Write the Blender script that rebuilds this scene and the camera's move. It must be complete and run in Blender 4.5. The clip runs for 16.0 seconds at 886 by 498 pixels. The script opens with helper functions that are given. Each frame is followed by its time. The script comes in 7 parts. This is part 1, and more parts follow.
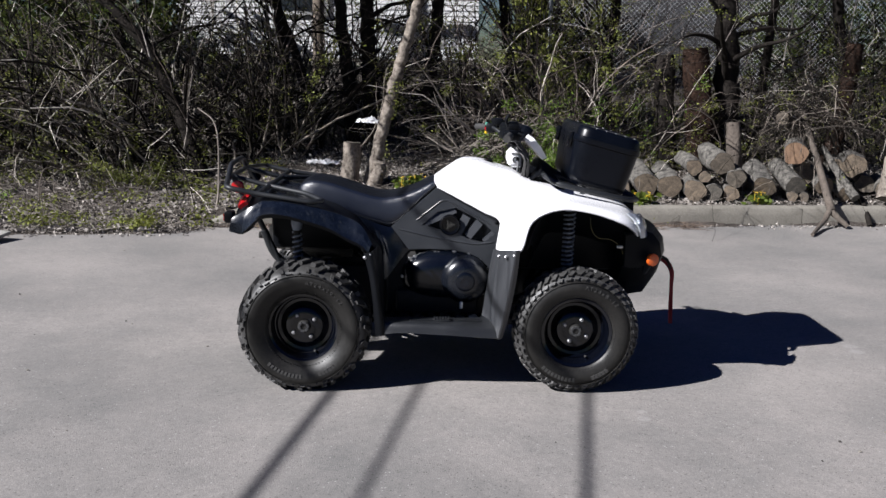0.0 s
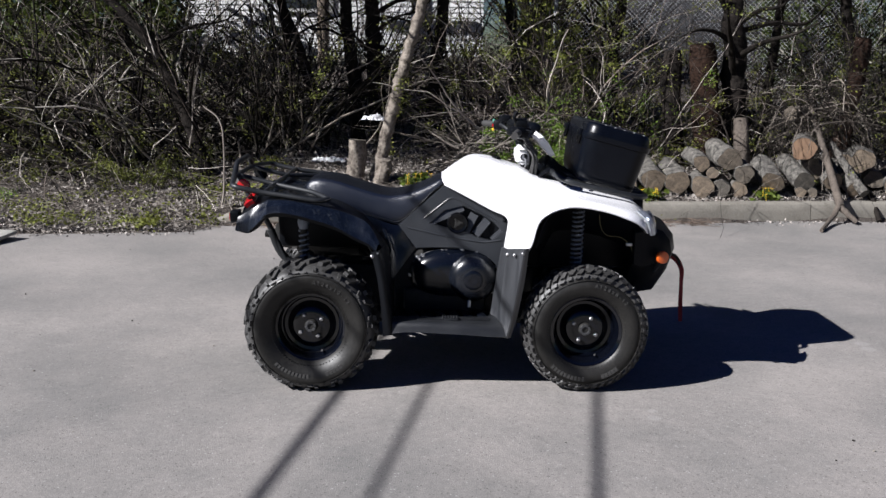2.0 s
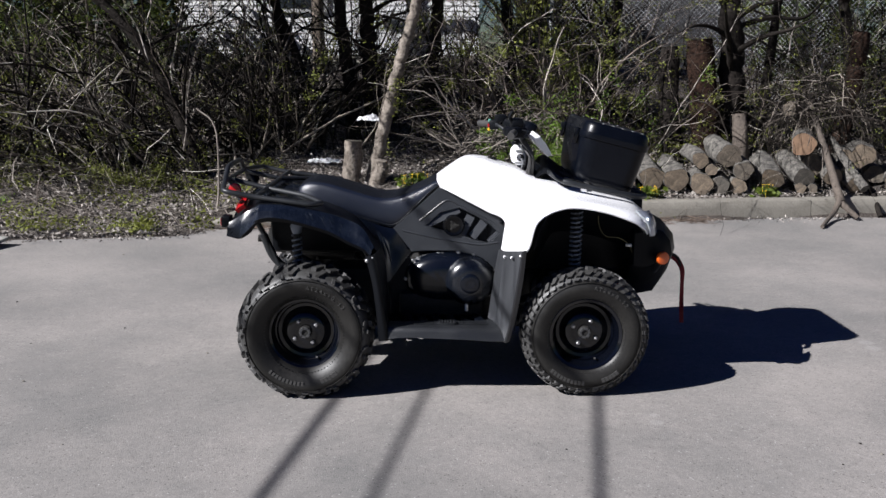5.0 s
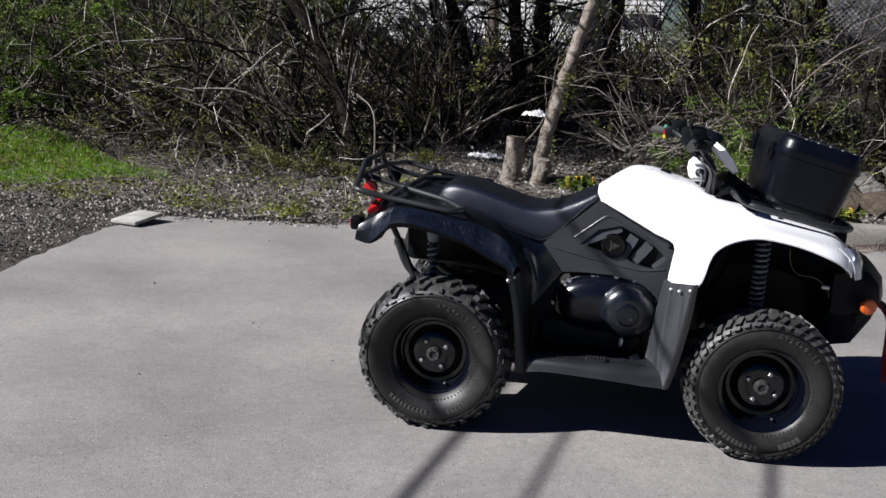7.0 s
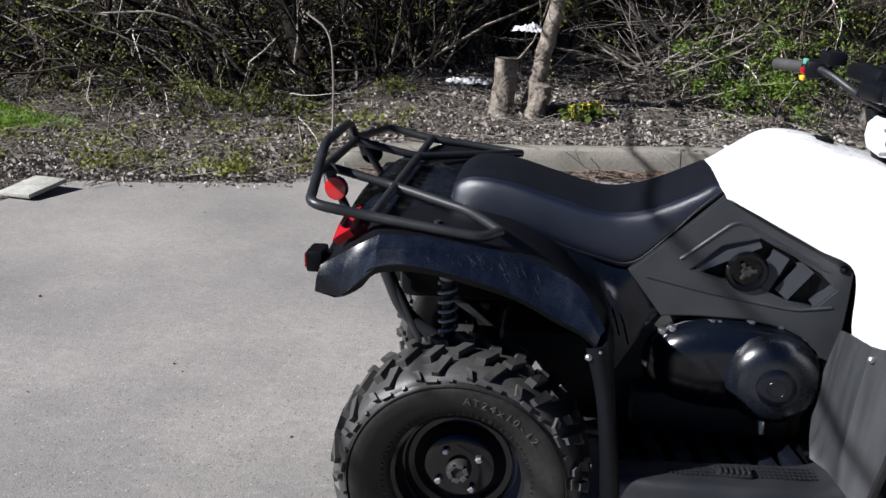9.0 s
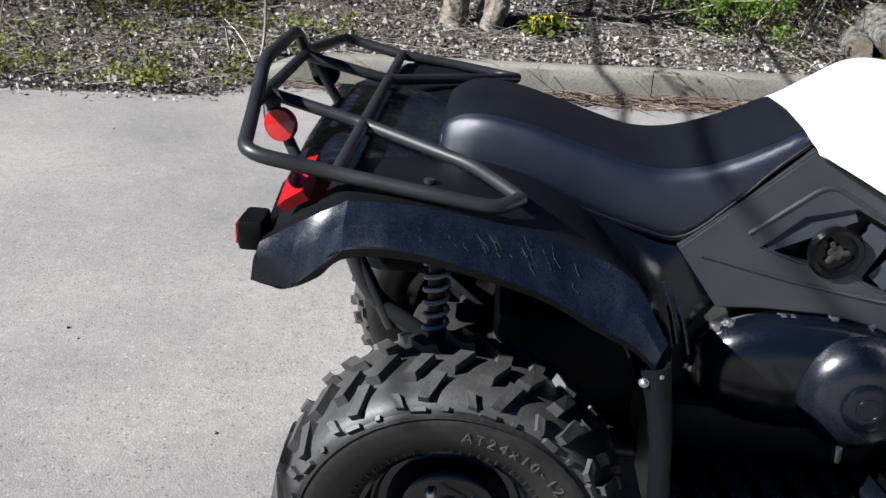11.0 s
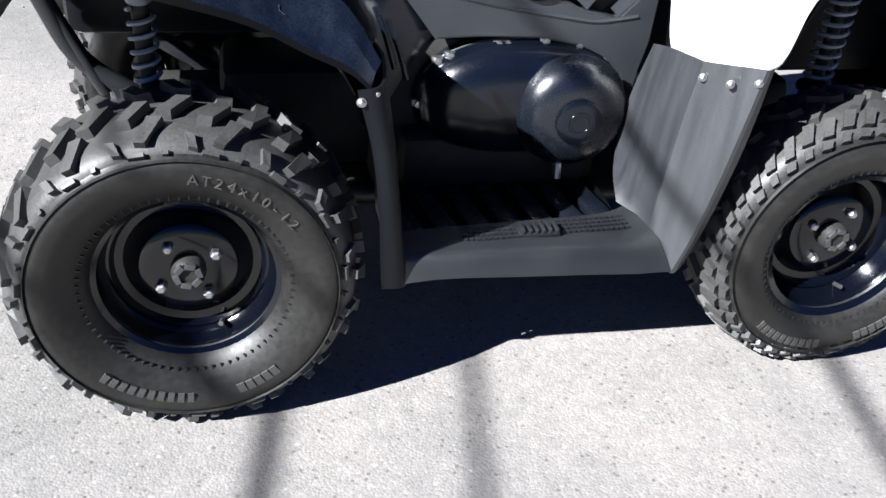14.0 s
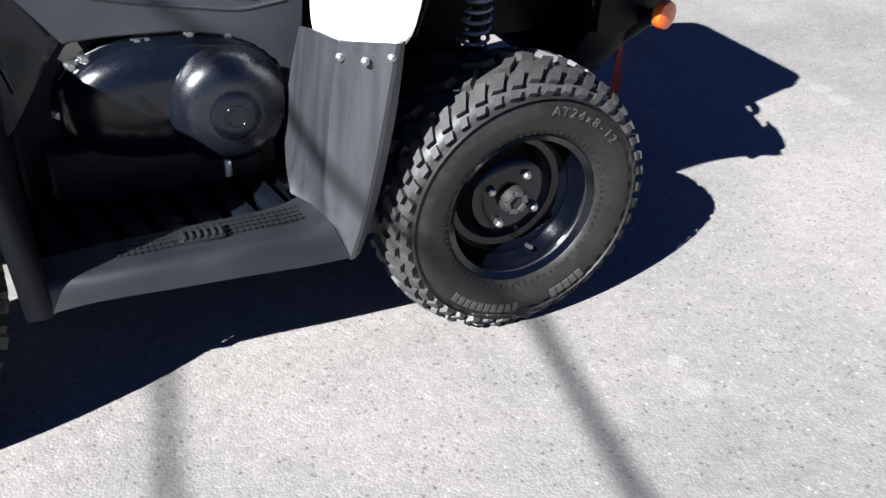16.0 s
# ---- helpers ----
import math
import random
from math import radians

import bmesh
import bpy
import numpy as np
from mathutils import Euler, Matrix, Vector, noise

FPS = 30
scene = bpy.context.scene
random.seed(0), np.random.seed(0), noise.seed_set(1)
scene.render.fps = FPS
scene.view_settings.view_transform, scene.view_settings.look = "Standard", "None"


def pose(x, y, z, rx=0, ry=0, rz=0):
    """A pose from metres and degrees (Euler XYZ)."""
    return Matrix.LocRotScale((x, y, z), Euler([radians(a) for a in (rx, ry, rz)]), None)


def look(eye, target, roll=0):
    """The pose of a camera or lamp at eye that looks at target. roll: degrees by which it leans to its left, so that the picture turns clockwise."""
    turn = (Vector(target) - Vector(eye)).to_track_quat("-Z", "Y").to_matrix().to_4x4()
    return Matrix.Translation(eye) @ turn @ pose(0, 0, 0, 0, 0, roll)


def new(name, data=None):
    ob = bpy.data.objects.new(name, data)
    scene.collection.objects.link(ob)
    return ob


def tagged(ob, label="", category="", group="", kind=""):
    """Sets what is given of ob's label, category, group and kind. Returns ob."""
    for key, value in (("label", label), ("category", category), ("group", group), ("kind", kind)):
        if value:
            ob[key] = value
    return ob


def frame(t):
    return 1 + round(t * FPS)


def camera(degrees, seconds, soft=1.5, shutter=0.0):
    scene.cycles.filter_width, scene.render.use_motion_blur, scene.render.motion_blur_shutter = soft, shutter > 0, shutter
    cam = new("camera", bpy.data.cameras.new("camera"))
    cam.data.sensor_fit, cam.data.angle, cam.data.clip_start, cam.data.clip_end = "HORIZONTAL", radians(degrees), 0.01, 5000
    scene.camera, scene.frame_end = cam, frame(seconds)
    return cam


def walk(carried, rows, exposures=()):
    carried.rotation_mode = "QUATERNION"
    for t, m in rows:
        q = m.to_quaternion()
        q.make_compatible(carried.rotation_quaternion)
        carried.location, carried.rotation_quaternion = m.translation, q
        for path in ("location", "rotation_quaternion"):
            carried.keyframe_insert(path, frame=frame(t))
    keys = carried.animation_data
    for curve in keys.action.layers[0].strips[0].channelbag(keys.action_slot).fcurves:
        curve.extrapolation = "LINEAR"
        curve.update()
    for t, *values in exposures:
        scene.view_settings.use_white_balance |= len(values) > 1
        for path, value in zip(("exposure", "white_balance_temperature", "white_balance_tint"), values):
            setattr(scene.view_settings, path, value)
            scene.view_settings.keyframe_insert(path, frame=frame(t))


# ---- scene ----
cam = camera(50.7, 16.0)
PATH = [
    (0, (-0.037, -4.69, 1.49), (-0.017, -2.727, 1.107), 1.0),
    (0.5, (-0.037, -4.682, 1.492), (-0.009, -2.719, 1.11), 0.8),
    (1, (-0.045, -4.668, 1.489), (-0.047, -2.703, 1.115), 0.2),
    (1.5, (-0.051, -4.663, 1.494), (-0.053, -2.7, 1.108), 0.7),
    (2, (-0.049, -4.652, 1.49), (-0.04, -2.69, 1.1), 0.7),
    (2.5, (-0.05, -4.634, 1.487), (-0.03, -2.674, 1.092), 0.5),
    (3, (-0.055, -4.627, 1.491), (-0.036, -2.666, 1.098), 0.6),
    (3.5, (-0.059, -4.62, 1.491), (-0.032, -2.658, 1.1), 0.3),
    (3.7, (-0.053, -4.605, 1.497), (-0.044, -2.644, 1.103), 0.2),
    (5.8, (-0.008, -4.507, 1.482), (0.003, -2.545, 1.092), -0.1),
    (6, (0.024, -4.465, 1.479), (-0.037, -2.504, 1.09), -0.4),
    (6.5, (0.076, -4.304, 1.495), (-0.27, -2.383, 1.057), 1.2),
    (7, (-0.009, -4.012, 1.484), (-0.341, -2.084, 1.069), 2.6),
    (7.5, (-0.103, -3.664, 1.486), (-0.394, -1.731, 1.065), 0.0),
    (7.7, (-0.133, -3.525, 1.49), (-0.537, -1.609, 1.083), -0.7),
    (8, (-0.185, -3.257, 1.489), (-0.703, -1.386, 1.009), -1.6),
    (8.5, (-0.325, -2.815, 1.455), (-0.687, -0.906, 0.982), 0.1),
    (8.7, (-0.367, -2.662, 1.469), (-0.663, -0.76, 0.927), -0.0),
    (10.8, (-0.616, -1.825, 1.38), (-0.713, 0.039, 0.663), 3.2),
    (11, (-0.61, -1.825, 1.363), (-0.69, 0.018, 0.591), 3.4),
    (11.2, (-0.614, -1.835, 1.352), (-0.68, -0.019, 0.519), 4.0),
    (11.5, (-0.603, -1.842, 1.312), (-0.66, -0.061, 0.405), 4.6),
    (12, (-0.594, -1.856, 1.28), (-0.652, -0.126, 0.279), 5.0),
    (12.5, (-0.585, -1.874, 1.248), (-0.609, -0.215, 0.132), 4.8),
    (13, (-0.571, -1.885, 1.235), (-0.542, -0.228, 0.116), 4.6),
    (13.5, (-0.531, -1.89, 1.239), (-0.29, -0.225, 0.157), 4.2),
    (14, (-0.523, -1.897, 1.229), (-0.123, -0.254, 0.16), 4.5),
    (14.5, (-0.498, -1.899, 1.231), (0.049, -0.285, 0.184), 5.5),
    (15, (-0.485, -1.892, 1.235), (0.206, -0.339, 0.181), 7.4),
    (15.5, (-0.434, -1.882, 1.234), (0.371, -0.409, 0.146), 8.4),
    (16, (-0.224, -1.918, 1.226), (0.516, -0.404, 0.149), 3.2),
]
EXPOSURES = [(0, 1.06, 6060, 12), (3.7, 1.06, 6060, 12), (6, 1.0, 6060, 12), (8.7, 1.1, 6050, 11), (10.8, 1.43, 5990, 9), (12, 1.7, 5960, 8), (12.5, 1.82, 5960, 8), (13, 2.03, 5940, 8), (14.5, 2.08, 5900, 8), (15, 2.05, 5900, 8), (15.5, 1.98, 5930, 8), (16, 1.9, 5950, 8)]
walk(cam, [(t, look(eye, target, roll)) for t, eye, target, roll in PATH], exposures=EXPOSURES)

# ---- world and light ----
SUN_ELEV, SUN_AZ = 36.8, 26.8      # height; the light travels towards +x, turned this far towards +y
world = bpy.data.worlds.new("sky")
scene.world = world
world.use_nodes = True
wn = world.node_tree
sky = wn.nodes.new("ShaderNodeTexSky")
sky.sky_type = "NISHITA"
sky.sun_disc = False
sky.sun_elevation = radians(SUN_ELEV)
sky.sun_rotation = radians(270 - SUN_AZ)
sky.air_density, sky.dust_density, sky.ozone_density = 1.0, 0.1, 3.0
deep = wn.nodes.new("ShaderNodeHueSaturation")
deep.inputs["Saturation"].default_value = 1.35
deep.inputs["Hue"].default_value = 0.53
wn.links.new(sky.outputs["Color"], deep.inputs["Color"])
wn.links.new(deep.outputs["Color"], wn.nodes["Background"].inputs["Color"])
wn.nodes["Background"].inputs["Strength"].default_value = 0.0145
sun = new("sun", bpy.data.lights.new("sun", "SUN"))
sun.data.energy, sun.data.angle, sun.data.color = 5.0, radians(0.44), (1.0, 0.96, 0.905)
_ca, _sa = math.cos(radians(SUN_AZ)), math.sin(radians(SUN_AZ))
_h = 1 / math.tan(radians(SUN_ELEV))
sun.matrix_world = look((-20 * _h * _ca, -20 * _h * _sa, 20), (0, 0, 0))


# ---- materials ----
def mat(name, c1, c2=None, scale=8.0, fine=120.0, rough=0.5, rough2=None, metal=0.0, bump=0.0, coat=0.0, island=0.0, spec=0.5, contrast=0.5, dist=0.01):
    m = bpy.data.materials.new(name)
    m.use_nodes = True
    nt = m.node_tree
    b = nt.nodes["Principled BSDF"]
    c2 = c2 or tuple(min(1, v * 0.75) for v in c1)
    tc = nt.nodes.new("ShaderNodeTexCoord")
    n1 = nt.nodes.new("ShaderNodeTexNoise")
    n1.inputs["Scale"].default_value, n1.inputs["Detail"].default_value = scale, 5
    n2 = nt.nodes.new("ShaderNodeTexNoise")
    n2.inputs["Scale"].default_value, n2.inputs["Detail"].default_value = fine, 3
    nt.links.new(tc.outputs["Object"], n1.inputs["Vector"])
    nt.links.new(tc.outputs["Object"], n2.inputs["Vector"])
    mixf = nt.nodes.new("ShaderNodeMix")
    mixf.inputs["Factor"].default_value = 0.45
    nt.links.new(n1.outputs["Fac"], mixf.inputs["A"])
    nt.links.new(n2.outputs["Fac"], mixf.inputs["B"])
    ramp = nt.nodes.new("ShaderNodeValToRGB")
    ramp.color_ramp.elements[0].position, ramp.color_ramp.elements[1].position = 0.5 - contrast / 2.5, 0.5 + contrast / 2.5
    ramp.color_ramp.elements[0].color, ramp.color_ramp.elements[1].color = (*c1, 1), (*c2, 1)
    nt.links.new(mixf.outputs["Result"], ramp.inputs["Fac"])
    out = ramp.outputs["Color"]
    if island:
        g = nt.nodes.new("ShaderNodeNewGeometry")
        hs = nt.nodes.new("ShaderNodeHueSaturation")
        mr = nt.nodes.new("ShaderNodeMapRange")
        mr.inputs["To Min"].default_value, mr.inputs["To Max"].default_value = 1 - island, 1 + island
        nt.links.new(g.outputs["Random Per Island"], mr.inputs["Value"])
        nt.links.new(mr.outputs["Result"], hs.inputs["Value"])
        nt.links.new(out, hs.inputs["Color"])
        out = hs.outputs["Color"]
    nt.links.new(out, b.inputs["Base Color"])
    if rough2 is not None:
        mr = nt.nodes.new("ShaderNodeMapRange")
        mr.inputs["From Min"].default_value, mr.inputs["From Max"].default_value = 0.3, 0.7
        mr.inputs["To Min"].default_value, mr.inputs["To Max"].default_value = rough, rough2
        nt.links.new(mixf.outputs["Result"], mr.inputs["Value"])
        nt.links.new(mr.outputs["Result"], b.inputs["Roughness"])
    else:
        b.inputs["Roughness"].default_value = rough
    b.inputs["Metallic"].default_value = metal
    b.inputs["Coat Weight"].default_value = coat
    b.inputs["Coat Roughness"].default_value = 0.08
    b.inputs["Specular IOR Level"].default_value = spec
    if bump:
        bp = nt.nodes.new("ShaderNodeBump")
        bp.inputs["Strength"].default_value, bp.inputs["Distance"].default_value = bump, dist
        nt.links.new(n2.outputs["Fac"], bp.inputs["Height"])
        nt.links.new(bp.outputs["Normal"], b.inputs["Normal"])
    return m


M_WHITE = mat("white_plastic", (0.82, 0.82, 0.83), (0.76, 0.76, 0.78), 3, 60, 0.22, 0.34, coat=0.3)
M_BLACK = mat("black_plastic", (0.0020, 0.0025, 0.0036), (0.0046, 0.0054, 0.0075), 6, 900, 0.38, 0.52, bump=0.12, dist=0.002, spec=0.15)
M_FLARE = mat("scuffed_black_plastic", (0.0017, 0.0029, 0.0066), (0.0062, 0.0090, 0.0160), 30, 300, 0.18, 0.34, bump=0.02, dist=0.002, spec=0.5, contrast=0.4)
M_DOME = mat("glossy_housing", (0.0028, 0.0038, 0.0066), (0.0062, 0.0080, 0.0125), 9, 300, 0.20, 0.34, spec=0.7)
M_BOARD = mat("black_ribbed_plastic", (0.0062, 0.0070, 0.0086), (0.0135, 0.0148, 0.0172), 10, 900, 0.34, 0.5, bump=0.25, dist=0.002, spec=0.65)
M_GREY = mat("dark_grey_plastic", (0.0098, 0.0108, 0.0132), (0.034, 0.0362, 0.0412), 34, 500, 0.36, 0.54, bump=0.12, dist=0.002, spec=0.85, contrast=0.45)
M_GLOSS = mat("gloss_black_enamel", (0.0018, 0.0019, 0.0026), (0.003, 0.0033, 0.0045), 12, 200, 0.10, 0.2, spec=0.32)
M_VINYL = mat("black_vinyl", (0.0014, 0.0030, 0.0092), (0.0040, 0.0072, 0.0170), 7, 1600, 0.30, 0.44, bump=0.3, dist=0.002, spec=0.85)
M_SEATTOP = mat("grained_seat_cover", (0.0022, 0.0030, 0.0056), (0.0046, 0.0058, 0.0092), 7, 1200, 0.42, 0.58, bump=0.4, dist=0.002, spec=0.22)
M_PANEL = mat("satin_black_panel", (0.0135, 0.0152, 0.0184), (0.0235, 0.0258, 0.0300), 10, 1400, 0.32, 0.46, bump=0.15, dist=0.002, spec=0.7)
M_RUBBER = mat("tyre_rubber", (0.022, 0.0216, 0.0212), (0.052, 0.0508, 0.0495), 14, 200, 0.44, 0.62, bump=0.2, dist=0.002, spec=0.5)
M_SIDE = mat("dusty_sidewall_rubber", (0.0052, 0.0051, 0.0050), (0.019, 0.0181, 0.0166), 9, 90, 0.34, 0.54, bump=0.2, dist=0.002, spec=0.32)
M_TUBE = mat("black_powder_coat", (0.0085, 0.0095, 0.0112), (0.017, 0.0185, 0.0210), 18, 700, 0.36, 0.52, bump=0.15, dist=0.001, spec=0.4)
M_STEEL = mat("galvanised_steel", (0.55, 0.55, 0.56), (0.36, 0.36, 0.37), 40, 300, 0.28, 0.5, metal=1.0)
M_DARKSTEEL = mat("sooty_steel", (0.010, 0.010, 0.010), (0.03, 0.029, 0.027), 30, 300, 0.5, 0.7, spec=0.2)
M_SPRING = mat("painted_spring", (0.22, 0.25, 0.31), (0.14, 0.16, 0.20), 30, 300, 0.25, 0.4)
M_RED = mat("red_lens", (0.36, 0.008, 0.010), (0.26, 0.005, 0.008), 30, 200, 0.12, 0.2, coat=0.5)
M_AMBER = mat("amber_lens", (0.62, 0.115, 0.014), (0.52, 0.085, 0.010), 30, 200, 0.18, 0.28, coat=0.5)
M_PALEGREY = mat("pale_grey_plastic", (0.20, 0.205, 0.21), (0.13, 0.135, 0.14), 20, 300, 0.35, 0.5)
M_PINK = mat("pinkish_clear_lens", (0.55, 0.30, 0.27), (0.48, 0.24, 0.22), 30, 200, 0.12, 0.2, coat=0.5)
M_SCUFF = mat("scraped_plastic", (0.030, 0.034, 0.042), (0.014, 0.017, 0.022), 40, 400, 0.8, 0.9, spec=0.05)
M_STRAP = mat("red_webbing", (0.16, 0.008, 0.014), (0.10, 0.006, 0.010), 60, 900, 0.8, 0.9, bump=0.3, dist=0.002)
M_WIRE = mat("dull_yellow_wire", (0.12, 0.10, 0.03), (0.08, 0.07, 0.025), 30, 200, 0.5)
M_COVER = mat("satin_black_cover", (0.0013, 0.0021, 0.0046), (0.0028, 0.0042, 0.0082), 10, 200, 0.16, 0.28, spec=0.5)
M_HUB = mat("dull_plated_steel", (0.10, 0.101, 0.105), (0.045, 0.046, 0.048), 30, 300, 0.3, 0.5, metal=0.6)
M_YELLOW = mat("yellow_plastic", (0.8, 0.5, 0.03), (0.7, 0.42, 0.02), 30, 200, 0.3)
M_GREENBTN = mat("green_plastic", (0.10, 0.32, 0.25), (0.08, 0.26, 0.2), 30, 200, 0.3)


def streaked(m, across=0.10):
    """Draws the coarse wear of a material out into upright streaks."""
    nt = m.node_tree
    coarse = [n for n in nt.nodes if n.type == "TEX_NOISE"][0]
    tc = [n for n in nt.nodes if n.type == "TEX_COORD"][0]
    mp = nt.nodes.new("ShaderNodeMapping")
    mp.inputs["Scale"].default_value = (1, 1, across)
    nt.links.new(tc.outputs["Object"], mp.inputs["Vector"])
    nt.links.new(mp.outputs["Vector"], coarse.inputs["Vector"])


streaked(M_GREY, 0.07)
streaked(M_FLARE, 0.14)
M_LENS = bpy.data.materials.new("clear_lens")
M_LENS.use_nodes = True
_b = M_LENS.node_tree.nodes["Principled BSDF"]
_b.inputs["Base Color"].default_value = (0.75, 0.78, 0.82, 1)
_b.inputs["Roughness"].default_value, _b.inputs["Transmission Weight"].default_value = 0.06, 0.55

M_SOIL = mat("leafy_soil", (0.030, 0.0255, 0.0225), (0.118, 0.102, 0.090), 2.4, 60, 0.85, 0.95, bump=0.9, dist=0.03, spec=0.1)
M_CONC = mat("weathered_concrete", (0.105, 0.096, 0.080), (0.225, 0.210, 0.180), 2.5, 70, 0.8, 0.92, bump=0.4, dist=0.006)
M_SLAB = mat("pale_paver", (0.18, 0.178, 0.158), (0.42, 0.412, 0.375), 9, 60, 0.8, 0.92, bump=0.5, dist=0.008)
M_BARK = mat("dark_bark", (0.006, 0.005, 0.0045), (0.028, 0.024, 0.021), 9, 46, 0.8, 0.95, bump=0.9, dist=0.012, spec=0.08)
M_BROWN = mat("brown_bark", (0.035, 0.027, 0.021), (0.12, 0.098, 0.08), 10, 46, 0.8, 0.95, bump=0.9, dist=0.012)
M_SIDING2 = mat("grey_siding", (0.045, 0.045, 0.048), (0.032, 0.032, 0.035), 2, 40, 0.6, 0.8)
M_RUSTBARK = mat("red_brown_bark", (0.004, 0.0026, 0.002), (0.036, 0.021, 0.015), 8, 40, 0.8, 0.95, bump=1.0, dist=0.02, spec=0.08, contrast=0.35)
M_CASE = mat("black_moulded_case", (0.0010, 0.0016, 0.0034), (0.0022, 0.0031, 0.0058), 6, 500, 0.24, 0.36, bump=0.06, dist=0.002, spec=0.2)
M_RIM = mat("gloss_black_rim", (0.0010, 0.0014, 0.0030), (0.0018, 0.0025, 0.0050), 12, 200, 0.07, 0.16, spec=0.5)
M_PALE = mat("pale_dead_bark", (0.055, 0.045, 0.037), (0.26, 0.228, 0.192), 9, 34, 0.75, 0.9, bump=1.0, dist=0.014, spec=0.15, contrast=0.36)
M_LOG = mat("grey_log_bark", (0.012, 0.0108, 0.009), (0.17, 0.158, 0.14), 14, 40, 0.8, 0.95, bump=1.0, dist=0.025, contrast=0.34)
def twig_mat(name, low, mid, high):
    m = mat(name, (1, 1, 1), (0.7, 0.7, 0.7), 6, 60, 0.65, 0.9, spec=0.12)
    nt = m.node_tree
    b = nt.nodes["Principled BSDF"]
    base = b.inputs["Base Color"].links[0].from_socket
    g = nt.nodes.new("ShaderNodeNewGeometry")
    r = nt.nodes.new("ShaderNodeValToRGB")
    e = r.color_ramp.elements
    e[0].position, e[0].color = 0.0, (*low, 1)
    e[1].position, e[1].color = 1.0, (*high, 1)
    for at, c in ((0.52, low), (0.80, mid)):
        k = e.new(at)
        k.color = (*c, 1)
    nt.links.new(g.outputs["Random Per Island"], r.inputs["Fac"])
    mx = nt.nodes.new("ShaderNodeMix")
    mx.data_type, mx.blend_type = "RGBA", "MULTIPLY"
    mx.inputs[0].default_value = 1
    nt.links.new(base, mx.inputs[6])
    nt.links.new(r.outputs["Color"], mx.inputs[7])
    nt.links.new(mx.outputs[2], b.inputs["Base Color"])
    return m


# near-black low tone puts the shade of the gaps into the twigs
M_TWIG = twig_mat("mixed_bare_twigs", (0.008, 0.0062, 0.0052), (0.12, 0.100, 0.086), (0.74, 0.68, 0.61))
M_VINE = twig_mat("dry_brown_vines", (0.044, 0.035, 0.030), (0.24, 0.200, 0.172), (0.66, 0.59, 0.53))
# dark twig copy: dry roots, and shrubs with shade put into their colour
M_ROOT_SHADE = twig_mat("dry_roots_and_shaded_twigs", (0.012, 0.010, 0.008), (0.060, 0.050, 0.042), (0.32, 0.28, 0.24))
M_DRY = mat("dry_pale_twigs", (0.10, 0.086, 0.072), (0.24, 0.21, 0.18), 5, 60, 0.7, 0.9, island=0.4)
M_BROWNTWIG = mat("brown_dry_twigs", (0.055, 0.040, 0.032), (0.22, 0.17, 0.135), 5, 60, 0.7, 0.9, island=0.5, spec=0.15)
M_LITTER = mat("dead_leaves", (0.085, 0.074, 0.066), (0.35, 0.322, 0.295), 5, 30, 0.7, 0.9, island=0.7, spec=0.15)
M_SIDING = mat("white_siding", (0.60, 0.60, 0.60), (0.50, 0.50, 0.51), 2, 40, 0.5, 0.7)
M_SHINGLE = mat("grey_shingles", (0.10, 0.10, 0.105), (0.17, 0.165, 0.16), 4, 60, 0.85, 0.95, bump=0.6)
M_ORANGEEND = mat("fresh_orange_saw_cut", (0.10, 0.060, 0.036), (0.22, 0.135, 0.080), 12, 60, 0.7, 0.85, bump=0.3, dist=0.004)
M_WINDOW = mat("dark_window_glass", (0.02, 0.025, 0.03), (0.03, 0.035, 0.04), 2, 10, 0.05, 0.1)
M_GALV = mat("weathered_fence_wire", (0.50, 0.51, 0.53), (0.36, 0.37, 0.39), 20, 200, 0.4, 0.55)
M_BAG = mat("white_plastic_film", (0.75, 0.75, 0.76), (0.6, 0.6, 0.62), 12, 60, 0.3, 0.5)
M_PETAL = mat("yellow_petals", (0.80, 0.55, 0.02), (0.7, 0.42, 0.015), 30, 90, 0.6)
M_POLE = mat("creosoted_pole", (0.09, 0.07, 0.055), (0.16, 0.13, 0.10), 5, 40, 0.8, 0.95, bump=0.6)


def leaf_mat(name, c1, c2, trans=0.35):
    m = mat(name, c1, c2, 3, 40, 0.5, 0.65, island=0.4, spec=0.25)
    nt = m.node_tree
    b = nt.nodes["Principled BSDF"]
    tr = nt.nodes.new("ShaderNodeBsdfTranslucent")
    mx = nt.nodes.new("ShaderNodeMixShader")
    mx.inputs[0].default_value = trans
    nt.links.new(b.inputs["Base Color"].links[0].from_socket, tr.inputs["Color"])
    nt.links.new(b.outputs[0], mx.inputs[1])
    nt.links.new(tr.outputs[0], mx.inputs[2])
    nt.links.new(mx.outputs[0], nt.nodes["Material Output"].inputs["Surface"])
    return m


M_LEAF = leaf_mat("spring_leaves", (0.095, 0.115, 0.022), (0.19, 0.20, 0.045))
M_LEAF2 = leaf_mat("fresh_green_leaves", (0.05, 0.085, 0.013), (0.13, 0.165, 0.026))
M_LEAF3 = leaf_mat("bright_spring_leaves", (0.055, 0.105, 0.012), (0.135, 0.205, 0.026))
# hedge leaves with shade put into the base colour
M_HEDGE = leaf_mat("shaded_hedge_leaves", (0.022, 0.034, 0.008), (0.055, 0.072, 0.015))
M_GRASS = leaf_mat("lawn_grass", (0.10, 0.20, 0.014), (0.19, 0.32, 0.022))


